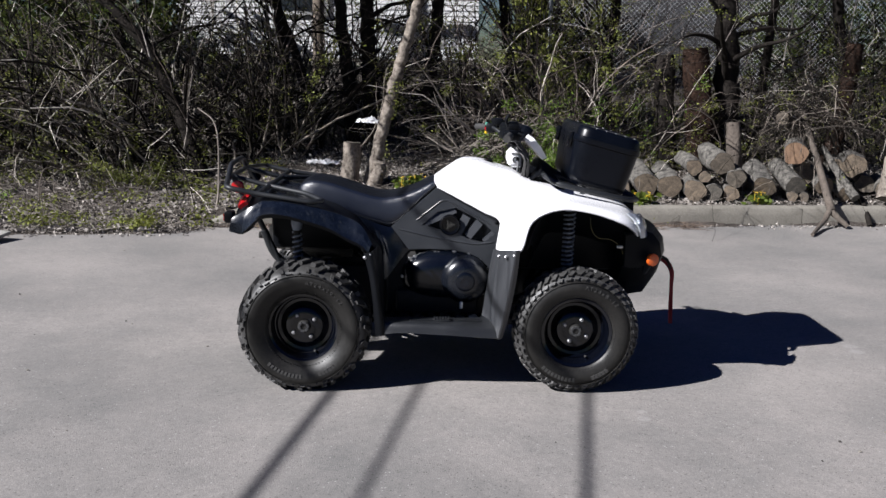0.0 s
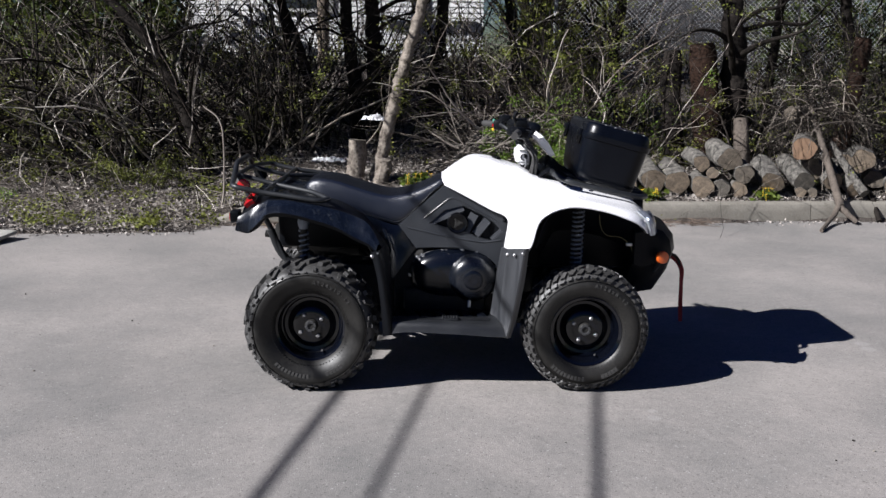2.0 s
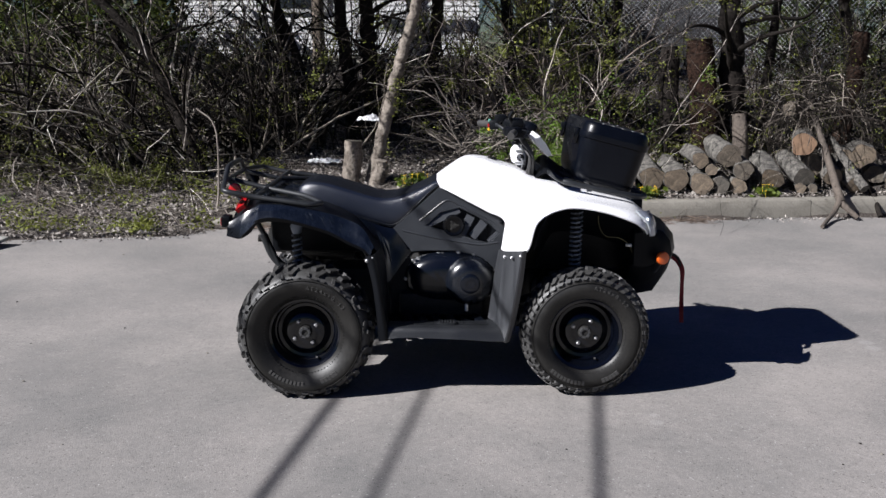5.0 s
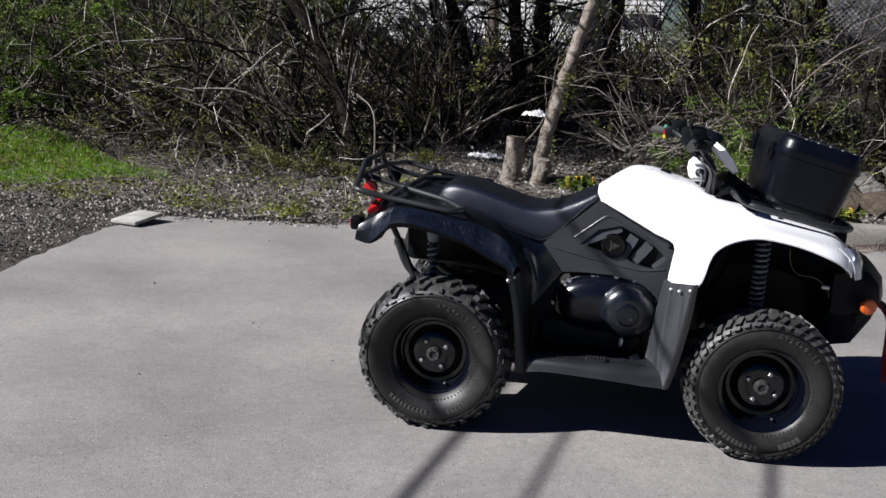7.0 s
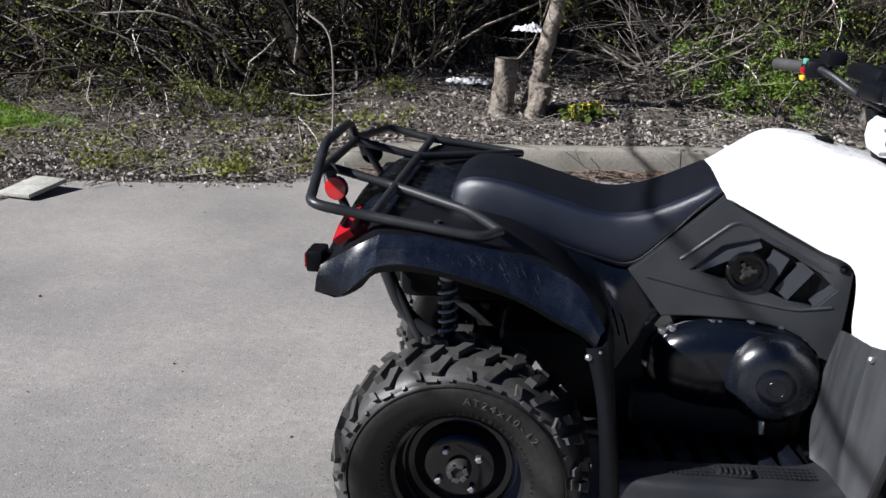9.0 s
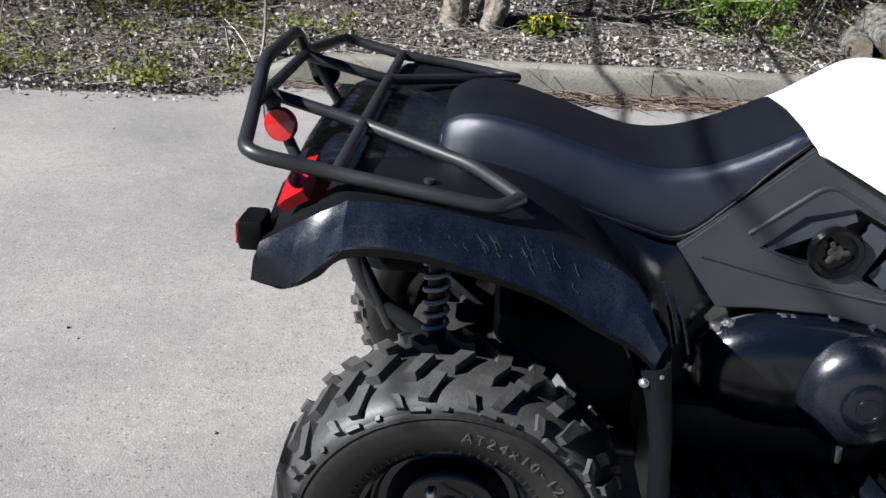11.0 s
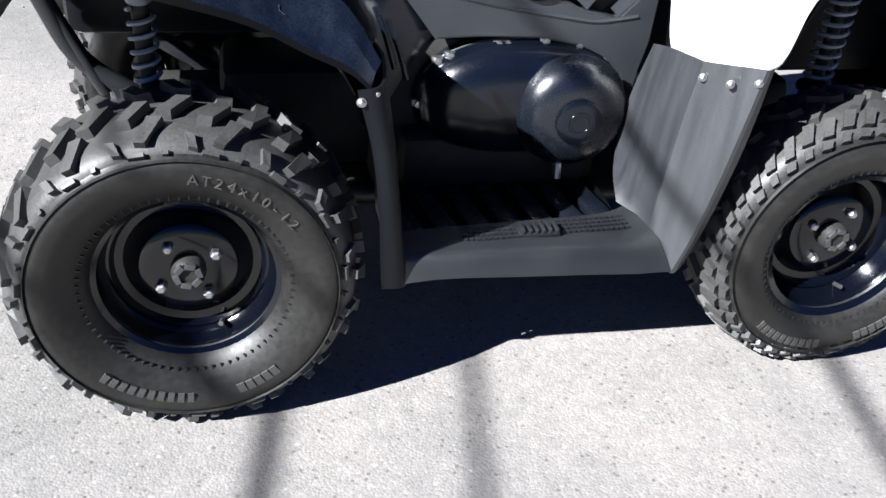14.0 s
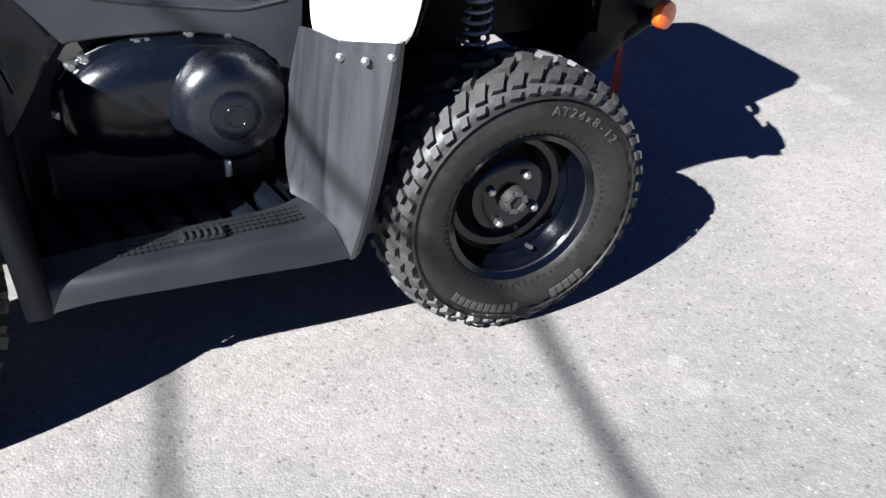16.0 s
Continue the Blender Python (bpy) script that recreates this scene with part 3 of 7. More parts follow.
def build_kerb():
    rnd = random.Random(7)
    kerb = thing("kerb", "weathered concrete kerb with stains and chipped edges", "kerb", kind="structure")
    n = Vector((-0.10, 1, 0)).normalized()
    joints = [-2.15, 0.40, 3.62, 6.6, 9.6, 12.6, 15.6]
    for a, b in zip(joints, joints[1:]):
        rings = []
        k = 26
        for i in range(k + 1):
            x = a + (b - a) * i / k + (0.004 if i == 0 else -0.004 if i == k else 0)
            top = 0.185 * min(1, 0.2 + max(0, (x + 2.15) / 0.45)) if x < -1.6 else 0.185
            o = Vector((x, kerb_y(x), 0))
            w = lambda s: rnd.uniform(-s, s)
            prof = [(0.0, -0.06), (0.004 + w(0.002), top * 0.5), (0.012 + w(0.003), top - 0.022 + w(0.003)), (0.03 + w(0.004), top - 0.004), (0.05, top + w(0.002)), (0.135, top + w(0.002)), (0.15, top - 0.012), (0.15, -0.06)]
            rings.append([o + n * p + Vector((0, 0, z)) for p, z in prof])
        part("kerb_stone", loft(rings), M_CONC, kerb)


build_kerb()


# ---- the four-wheeler ----
def tyre_point(R, W, th, s, h):
    """A place on the tread: th round, s across (-1 to 1 over the tread, further down the shoulder), h above it."""
    a = abs(s)
    if a <= 0.8:
        r, y = R - 0.012 * a * a, a * W * 0.42
        nr, ny = 1.0, 0.12 * a
    else:
        t = a - 0.8
        r = R - 0.0077 - 0.06 * t * t - 0.030 * t
        y = W * 0.42 * 0.8 + t * W * 0.34 - 0.02 * t * t
        nr, ny = 0.8, 0.6
    y = math.copysign(y + ny * h, s)
    r += nr * h
    return (r * math.cos(th), y, r * math.sin(th))


def lug(bm, R, W, quad, hgt):
    """A tapered rubber block over a quad of (th, s)."""
    th0 = sum(q[0] for q in quad) / 4
    s0 = sum(q[1] for q in quad) / 4
    lo = [tyre_point(R, W, th, s, -0.006) for th, s in quad]
    hi = [tyre_point(R, W, th0 + (th - th0) * 0.84, s0 + (s - s0) * 0.9, hgt) for th, s in quad]
    add_mesh(bm, lo + hi, [(0, 1, 2, 3), (7, 6, 5, 4), (0, 4, 5, 1), (1, 5, 6, 2), (2, 6, 7, 3), (3, 7, 4, 0)])


def flatten(bm, low):
    """The weight on the tyre: nothing hangs below the road."""
    for v in bm.verts:
        if v.co.z < low:
            v.co.z = low + (v.co.z - low) * 0.02
    return bm


def build_wheel(name, R, W, style, size_text, parent, m, depth):
    """A wheel about its own y axis; the outer side is -y."""
    Rc = R - 0.016
    rim = bmesh.new()
    tyre_o = -W / 2
    o = tyre_o + (0.038 if style == "rear" else 0.004)
    prof = [(0.150, o + 0.020), (0.163, o + 0.012), (0.167, o + 0.014), (0.166, o + 0.023), (0.158, o + 0.029), (0.152, o + 0.040), (0.148, o + 0.056), (0.139, o + 0.066), (0.134, o + depth + 0.016), (0.126, o + depth + 0.027),
            (0.112, o + depth + 0.030), (0.099, o + depth + 0.023), (0.090, o + depth + 0.008), (0.082, o + depth + 0.001), (0.05, o + depth), (0.032, o + depth), (0.0, o + depth)]
    lathe(prof, 56, rim)
    lathe([(0.134, o + 0.070), (0.134, W / 2 - 0.03), (0.16, W / 2 - 0.02), (0.165, W / 2 - 0.012)], 40, rim)
    wheel = part(name, rim, M_RIM, parent, "gloss black steel rim in a knobbly tyre", m=m)
    # tyre carcass
    if style == "rear":
        side = [(0.152, 0.066), (0.160, 0.051), (0.168, 0.040), (0.182, 0.027), (0.202, 0.0135), (0.222, 0.0045), (0.238, 0.0010), (0.250, 0.0020)]
    else:
        side = [(0.155, 0.035), (0.163, 0.020), (0.172, 0.010), (0.186, 0.002), (0.207, -0.003), (0.227, -0.006), (0.243, -0.003)]
    tread = []
    for s in np.linspace(-1.25, 1.25, 21):
        x, y, z = tyre_point(Rc, W, 0, s, 0)
        tread.append((x, y))
    o = tyre_o
    left = [(r, o + y) for r, y in side if r < tread[0][0] - 0.006]
    right = [(r, -y) for r, y in left]
    crown = [(tread[0][0] + 0.001, tread[0][1] + 0.006)] + tread[1:-1] + [(tread[-1][0] + 0.001, tread[-1][1] - 0.006)]
    low = -m.translation.z
    part("tyre", flatten(lathe(crown, 64), low + 0.001), M_RUBBER, wheel, "dusty black all-terrain tyre", smooth=50)
    for wall in (left + crown[:1], crown[-1:] + right[::-1]):
        part("sidewall", flatten(lathe(wall, 64), low + 0.001), M_SIDE, wheel, "dark rubber sidewall", smooth=50)
    lugs = bmesh.new()
    if style == "rear":
        n = 15
        p = 2 * math.pi / n
        for i in range(n):
            for sg in (1, -1):
                t = (i + (0.5 if sg < 0 else 0)) * p
                q = lambda *ab: [(t + a * p, sg * b) for a, b in ab]
                lug(lugs, Rc, W, q((0.00, 0.05), (0.22, 0.03), (0.50, 0.50), (0.28, 0.54)), 0.017)
                lug(lugs, Rc, W, q((0.52, 0.18), (0.72, 0.14), (0.98, 0.62), (0.78, 0.66)), 0.017)
                lug(lugs, Rc, W, q((0.34, 0.62), (0.56, 0.56), (0.76, 1.06), (0.60, 1.10)), 0.015)
                lug(lugs, Rc, W, q((0.98, 0.90), (1.12, 0.86), (1.06, 1.15), (0.92, 1.18)), 0.010)
                lug(lugs, Rc, W, q((0.62, 1.17), (0.88, 1.15), (0.88, 1.22), (0.62, 1.24)), 0.006)
                lug(lugs, Rc, W, q((0.30, 1.16), (0.38, 1.155), (0.40, 1.23), (0.32, 1.235)), 0.004)
    else:
        n = 22
        p = 2 * math.pi / n
        for i in range(n):
            for sg in (1, -1):
                t = (i + (0.5 if sg < 0 else 0)) * p
                q = lambda *ab: [(t + a * p, sg * b) for a, b in ab]
                lug(lugs, Rc, W, q((0.00, 0.04), (0.34, 0.04), (0.78, 0.46), (0.46, 0.50)), 0.014)
                lug(lugs, Rc, W, q((0.56, 0.56), (0.88, 0.52), (1.20, 0.92), (0.92, 0.96)), 0.014)
                lug(lugs, Rc, W, q((0.10, 0.62), (0.38, 0.58), (0.70, 0.98), (0.44, 1.02)), 0.014)
                lug(lugs, Rc, W, q((0.42, 1.08), (0.72, 1.04), (0.84, 1.20), (0.56, 1.23)), 0.010)
                lug(lugs, Rc, W, q((-0.06, 1.02), (0.18, 1.00), (0.30, 1.20), (0.08, 1.22)), 0.008)
    part("tread", flatten(lugs, low), M_RUBBER, wheel, "chunky angled tread blocks", smooth=30)
    ring = bmesh.new()
    rib_y = o - (-0.001 if style == "rear" else 0.002)
    rr = 0.2555 if style == "rear" else 0.247
    lathe([(rr - 0.002, rib_y + 0.004), (rr, rib_y - 0.001), (rr + 0.002, rib_y + 0.004)], 64, ring)
    for i in range(72):
        a = 2 * math.pi * i / 72
        rbox((0.1775 * math.cos(a), o + (0.0295 if style == 'rear' else 0.007), 0.1775 * math.sin(a)), (0.010, 0.003, 0.003), 0, Matrix.Rotation(-a, 4, "Y"), ring)
    part("sidewall_rib", ring, M_SIDE, wheel, smooth=30)
    letters = arc_text(size_text, 0.222, 0.026, 30, o - (-0.0030 if style == "rear" else 0.006), 0.0018, 1.05)
    part("size_lettering", letters, M_RUBBER, wheel, "raised tyre size lettering", smooth=0)
    for c, n2, w in ((205, 10, 0.011), (152, 5, 0.014)):
        for i in range(n2):
            a = radians(c) + (i - n2 / 2) * 0.078
            mk = rbox((0, 0, 0), (w, 0.004, 0.019), 0)
            part("moulded_mark", mk, M_RUBBER, wheel, smooth=0, m=pose(0.221 * math.sin(a), o - (-0.0040 if style == "rear" else 0.005), 0.221 * math.cos(a)) @ Matrix.Rotation(a, 4, "Y"))
    o = tyre_o + (0.038 if style == "rear" else 0.004)
    cap = lathe([(0.031, o + depth), (0.029, o + depth - 0.016), (0.024, o + depth - 0.021), (0.0, o + depth - 0.020)], 24)
    part("hub_cap", cap, M_DARKSTEEL, wheel, "dull metal hub nut")
    crown_bm = bmesh.new()
    for i in range(6):
        a = 2 * math.pi * i / 6 + 0.3
        rbox((0.0195 * math.cos(a), o + depth - 0.020, 0.0195 * math.sin(a)), (0.011, 0.012, 0.0185), 0.0015, Matrix.Rotation(-a, 4, "Y"), crown_bm)
    part("hub_crown", crown_bm, M_HUB, wheel, "notched plated crown of the hub nut", smooth=20)
    for i in range(4):
        a = radians((33 if style == "rear" else 62) + 90 * i)
        nut = lathe([(0.0105, 0.0), (0.0095, -0.012), (0.006, -0.015), (0.0, -0.015)], 6, at=(0, 0, 0))
        part("wheel_nut", nut, M_STEEL, wheel, "bright steel wheel nut", m=pose(0.058 * math.cos(a), o + depth, 0.058 * math.sin(a)))
    valve = tube([(0.138, o + 0.07, 0), (0.128, o + 0.045, 0)], 0.005, 0, 6)
    part("valve", valve, M_RUBBER, wheel, m=Matrix.Rotation(radians(68), 4, "Y"))
    return wheel


def spring_coil(p0, p1, r, wire, turns, bm=None):
    p0, p1 = Vector(p0), Vector(p1)
    ax = (p1 - p0).normalized()
    u = ax.orthogonal().normalized()
    v = ax.cross(u)
    n = turns * 14
    pts = [p0.lerp(p1, i / n) + (u * math.cos(2 * math.pi * turns * i / n) + v * math.sin(2 * math.pi * turns * i / n)) * r for i in range(n + 1)]
    return tube(pts, wire, 0, 6, bm)


def bolt(parent, at, normal=(0, -1, 0), r=0.009, mat_=None):
    q = Vector((0, -1, 0)).rotation_difference(Vector(normal).normalized()).to_matrix().to_4x4()
    bm = lathe([(r * 1.25, 0.001), (r * 1.25, -0.0015), (r, -0.002), (r * 0.9, -0.0055), (r * 0.5, -0.0075), (0, -0.008)], 10)
    return part("bolt", bm, mat_ or M_STEEL, parent, m=Matrix.Translation(at) @ q)


def flare_w(x):
    """How far the tail of the rear fender stands out, from 0 to 1."""
    return min(1.0, max(0.0, (-0.42 - x) / 0.36))


def build_atv():
    atv = thing("quad_bike", "white and black utility quad bike with steel racks on asphalt", "quad bike")
    P = lambda name, bm, mt, label="", smooth=40, parent=atv, m=None: part(name, bm, mt, parent, label, smooth, m)
    # wheels
    RR, RF = 0.311, 0.298
    for sg in (-1, 1):
        turn = 0 if sg < 0 else 180
        build_wheel("rear_wheel", RR, 0.264, "rear", "AT24x10-12", atv, pose(-0.633, sg * 0.444, 0.297, 0, 0, turn), 0.050)
        build_wheel("front_wheel", RF, 0.200, "front", "AT24x8-12", atv, pose(0.631, sg * 0.443, 0.290, 0, 0, turn), 0.066)

    # seat
    st = [(-0.704, 0.10, 0.835, 0.868), (-0.692, 0.150, 0.824, 0.912), (-0.64, 0.176, 0.818, 0.936), (-0.55, 0.18, 0.802, 0.928), (-0.43, 0.182, 0.768, 0.892), (-0.32, 0.18, 0.736, 0.862),
          (-0.235, 0.18, 0.724, 0.864), (-0.15, 0.176, 0.795, 0.890), (-0.085, 0.168, 0.862, 0.920), (-0.045, 0.16, 0.896, 0.940), (-0.018, 0.15, 0.915, 0.940)]
    sides_bm = bmesh.new()
    for sg in (-1, 1):
        rows = []
        for x, w, zb, zt in st:
            h = zt - zb
            rows.append([(x, sg * y, z) for y, z in ((w - 0.012, zb), (w, zb + h * 0.22), (w * 0.985, zb + h * 0.60), (w * 0.93, zt - h * 0.13), (w * 0.83, zt - h * 0.02))])
        skin(rows if sg < 0 else [r[::-1] for r in rows], 70, 16, 0.01, sides_bm)
    seat = P("seat", sides_bm, M_VINYL, "black vinyl saddle with a scuffed sheen")
    rows = []
    for x, w, zb, zt in st:
        h = zt - zb
        rows.append([(x, y, z) for y, z in ((-w * 0.835, zt - h * 0.02 + 0.001), (-w * 0.6, zt + 0.002), (0, zt + 0.006), (w * 0.6, zt + 0.002), (w * 0.835, zt - h * 0.02 + 0.001))])
    P("seat_back", rbox((-0.692, 0, 0.862), (0.022, 0.27, 0.055), 0.009), M_VINYL, parent=seat)
    P("seat_top", skin(rows, 70, 20, 0.008), M_SEATTOP, "matt grained seat cover", parent=seat)
    P("seat_base", skin([[(-0.705, -0.150, 0.834), (-0.66, -0.178, 0.822), (-0.57, -0.184, 0.806)], [(-0.708, -0.153, 0.856), (-0.66, -0.182, 0.842), (-0.58, -0.185, 0.816)]], 4, 14, 0.004), M_PALEGREY, "pale grey moulded seat base edge", parent=seat)
    piping = [(x - 0.004, -w - 0.001, zb + 0.012) for x, w, zb, zt in st[1:]]
    P("piping", tube(curve_through(piping, 40), 0.003, 0, 6), M_SEATTOP, parent=seat)

    # white bodywork, one half mirrored
    top = [
        [(-0.036, 0, 0.945), (-0.036, -0.10, 0.940), (-0.034, -0.160, 0.930), (-0.028, -0.180, 0.922), (-0.024, -0.190, 0.913)],
        [(0.035, 0, 0.996), (0.035, -0.11, 0.989), (0.035, -0.175, 0.955), (0.036, -0.196, 0.92), (0.037, -0.200, 0.886)],
        [(0.105, 0, 1.034), (0.105, -0.12, 1.026), (0.108, -0.195, 0.972), (0.110, -0.210, 0.915), (0.112, -0.206, 0.848)],
        [(0.19, 0, 1.035), (0.19, -0.13, 1.023), (0.194, -0.21, 0.965), (0.198, -0.224, 0.89), (0.200, -0.214, 0.803)],
        [(0.275, 0, 1.010), (0.275, -0.14, 0.998), (0.280, -0.235, 0.940), (0.284, -0.254, 0.85), (0.285, -0.238, 0.758)],
        [(0.295, 0, 1.004), (0.295, -0.145, 0.992), (0.298, -0.25, 0.930), (0.292, -0.300, 0.81), (0.262, -0.358, 0.645)],
        [(0.32, 0, 0.996), (0.32, -0.15, 0.984), (0.322, -0.28, 0.918), (0.314, -0.345, 0.79), (0.282, -0.452, 0.655)],
        [(0.365, 0, 0.981), (0.365, -0.17, 0.971), (0.368, -0.33, 0.908), (0.372, -0.43, 0.80), (0.358, -0.542, 0.672)],
        [(0.44, 0, 0.955), (0.44, -0.20, 0.947), (0.440, -0.37, 0.905), (0.430, -0.485, 0.868), (0.405, -0.550, 0.806)],
        [(0.55, 0, 0.930), (0.55, -0.23, 0.925), (0.55, -0.40, 0.900), (0.545, -0.505, 0.886), (0.525, -0.555, 0.866)],
        [(0.68, 0, 0.905), (0.68, -0.25, 0.900), (0.68, -0.41, 0.880), (0.68, -0.505, 0.872), (0.675, -0.556, 0.853)],
        [(0.80, 0, 0.880), (0.80, -0.26, 0.874), (0.80, -0.40, 0.856), (0.80, -0.500, 0.842), (0.80, -0.556, 0.813)],
        [(0.865, 0, 0.860), (0.865, -0.26, 0.852), (0.865, -0.38, 0.834), (0.865, -0.470, 0.815), (0.866, -0.530, 0.774)],
        [(0.915, 0, 0.825), (0.915, -0.26, 0.815), (0.910, -0.36, 0.798), (0.903, -0.435, 0.778), (0.892, -0.490, 0.742)],
    ]
    P("body_panel", skin(top, 90, 30, 0.006, mirror=True), M_WHITE, "glossy white bodywork over tank and front fenders")
    # black roll under the white arch
    arch = [r[-1] for r in top[7:]]
    for sg in (-1, 1):
        edge = [(x, -sg * y, z) for x, y, z in arch]
        P("fender_liner", skin([[(p[0] + (0.03 if i < 2 else 0), p[1] - sg * 0.02, p[2] + 0.004) for i, p in enumerate(edge)], [(p[0] + (0.07 if i < 2 else 0.0), p[1] - sg * 0.16, p[2]) for i, p in enumerate(edge)], [(p[0] + (0.07 if i < 2 else 0.0), p[1] - sg * 0.34, p[2] - 0.16) for i, p in enumerate(edge)]], 10, 24, 0.004), M_BLACK)
    P("tank_cap", lathe([(0.038, 0), (0.036, 0.018), (0.03, 0.024), (0, 0.025)], 18), M_BLACK, "black fuel cap", m=pose(0.22, 0.0, 1.012, 90, 0, 0))

    # side panels with louvres
    outer = [(-0.245, 0.720), (-0.024, 0.916), (0.295, 0.753), (0.291, 0.68), (0.283, 0.60), (0.268, 0.545), (0.253, 0.455), (0.244, 0.500), (0.226, 0.536), (0.190, 0.566), (0.137, 0.592), (0.05, 0.610), (-0.078, 0.612), (-0.158, 0.608)]
    hole = [(-0.090, 0.732), (-0.022, 0.792), (0.069, 0.814), (0.147, 0.776), (0.216, 0.735), (0.255, 0.696), (0.207, 0.648), (0.131, 0.666), (0.069, 0.697), (-0.016, 0.708)]
    for sg in (-1, 1):
        shear = Matrix(((1, 0, 0, 0), (0, sg, -sg * 0.10, sg * (0.10 * 0.735 - 0.028)), (0, 0, 1, 0), (0, 0, 0, 1)))
        def on_side(bm):
            bmesh.ops.transform(bm, matrix=shear, verts=bm.verts)
            return bm
        panel = P("side_panel", on_side(plate(outer, 0.196, 0.222, [hole], 0.004)), M_PANEL, "dark grey plastic side panel with slanted vents")
        P("vent_backing", on_side(plate([(0.080 + (x - 0.080) * 1.10, 0.728 + (z - 0.728) * 1.12) for x, z in hole], 0.184, 0.190)), M_BLACK, parent=panel)
        for a, b, w in (((-0.084, 0.738), (0.066, 0.808), 0.034), ((0.078, 0.690), (0.122, 0.776), 0.040), ((0.128, 0.676), (0.186, 0.748), 0.038), ((0.204, 0.656), (0.250, 0.700), 0.014)):
            dx, dz = b[0] - a[0], b[1] - a[1]
            l = math.hypot(dx, dz)
            nx, nz = -dz / l * w / 2, dx / l * w / 2
            fin = bmesh.new()
            front = [(a[0] + nx, 0.218 - 0.24 * w, a[1] + nz), (b[0] + nx, 0.218 - 0.24 * w, b[1] + nz), (b[0] - nx, 0.218, b[1] - nz), (a[0] - nx, 0.218, a[1] - nz)]
            add_mesh(fin, front + [(x_, 0.184, z_) for x_, y_, z_ in front], [(0, 1, 2, 3), (7, 6, 5, 4), (0, 4, 5, 1), (1, 5, 6, 2), (2, 6, 7, 3), (3, 7, 4, 0)])
            bmesh.ops.recalc_face_normals(fin, faces=fin.faces)
            P("vent_fin", on_side(fin), M_PANEL, parent=panel, smooth=0)
        for crease in ([(-0.200, 0.708), (-0.045, 0.674), (0.060, 0.656), (0.165, 0.640), (0.250, 0.652)], [(-0.120, 0.756), (0.010, 0.860), (0.110, 0.806), (0.235, 0.740)]):
            P("ridge", on_side(tube([(x, 0.2205, z) for x, z in crease], 0.005, 0.03, 8)), M_PANEL, parent=panel)
        ringm = lathe([(0.050, 0.0), (0.052, -0.012), (0.046, -0.020), (0.038, -0.018), (0.035, -0.004), (0.0, -0.003)], 32)
        P("badge_ring", ringm, M_GLOSS, "round black emblem ring", parent=panel, m=pose(0.040, sg * 0.190, 0.734, 0, 0, 0 if sg < 0 else 180))
        em = lathe([(0.016, -0.003), (0.015, -0.012), (0.0, -0.013)], 6)
        for k in range(3):
            rbox((0.016 * math.cos(2.1 * k), -0.009, 0.016 * math.sin(2.1 * k)), (0.018, 0.010, 0.010), 0.002, Matrix.Rotation(-2.1 * k, 4, "Y"), em)
        P("emblem", em, M_DARKSTEEL, parent=panel, m=pose(0.040, sg * 0.190, 0.734, 0, 0, 0 if sg < 0 else 180))
        bolt(panel, (0.268, sg * 0.194, 0.748), (0, sg, 0), 0.008, M_BLACK)
        # panel under the seat, behind the side panel
        P("rear_side_cover", skin([[(-0.02, sg * 0.150, 0.90), (-0.13, sg * 0.165, 0.80), (-0.24, sg * 0.172, 0.715), (-0.40, sg * 0.18, 0.76), (-0.56, sg * 0.185, 0.80)], [(-0.05, sg * 0.150, 0.80), (-0.16, sg * 0.160, 0.69), (-0.27, sg * 0.200, 0.62), (-0.36, sg * 0.28, 0.70), (-0.50, sg * 0.30, 0.80)], [(-0.10, sg * 0.150, 0.66), (-0.18, sg * 0.170, 0.58), (-0.29, sg * 0.26, 0.46), (-0.34, sg * 0.38, 0.58), (-0.43, sg * 0.40, 0.74)]], 16, 30, 0.005), M_COVER)

        for k3 in range(2):
            P("cover_fold", tube([(-0.305 + 0.022 * k3, sg * 0.395, 0.735 - 0.022 * k3), (-0.285 + 0.022 * k3, sg * 0.400, 0.685 - 0.02 * k3), (-0.270 + 0.022 * k3, sg * 0.405, 0.630 - 0.02 * k3)], 0.005, 0.02, 8), M_FLARE)
        # rear fender
        U = [(-0.962, 0.456, 0.784), (-0.930, 0.456, 0.802), (-0.900, 0.456, 0.822), (-0.865, 0.457, 0.842), (-0.826, 0.458, 0.863), (-0.735, 0.460, 0.863), (-0.637, 0.462, 0.851), (-0.547, 0.466, 0.837), (-0.450, 0.476, 0.812), (-0.370, 0.512, 0.780), (-0.314, 0.545, 0.698)]
        Lw = [(-0.974, 0.472, 0.726), (-0.945, 0.472, 0.718), (-0.917, 0.473, 0.716), (-0.872, 0.486, 0.758), (-0.825, 0.517, 0.806), (-0.725, 0.525, 0.813), (-0.60, 0.532, 0.788), (-0.51, 0.538, 0.762), (-0.43, 0.548, 0.724), (-0.365, 0.556, 0.695), (-0.330, 0.556, 0.662)]
        U, Lw = [[(x + 0.013 * flare_w(x), y + 0.058 * flare_w(x), z + 0.019 * flare_w(x)) for x, y, z in row] for row in (U, Lw)]
        mid = [((a[0] + b[0]) / 2 - 0.002, (a[1] + b[1]) / 2 + 0.005, (a[2] + b[2]) / 2 + 0.004) for a, b in zip(U, Lw)]
        flip = lambda pts: [(x, sg * y, z) for x, y, z in pts]
        k = 4
        fl = skin([flip(U[k:]), flip(mid[k:]), flip(Lw[k:])], 9, 44, 0.005, flat=True)
        tail = lambda pts: flip([pts[0], pts[2], pts[k]])
        g = [straight_through(tail(p), 9) for p in (U, mid, Lw)]
        skin([list(map(tuple, r)) for r in g], 9, 9, 0.005, fl, flat=True)
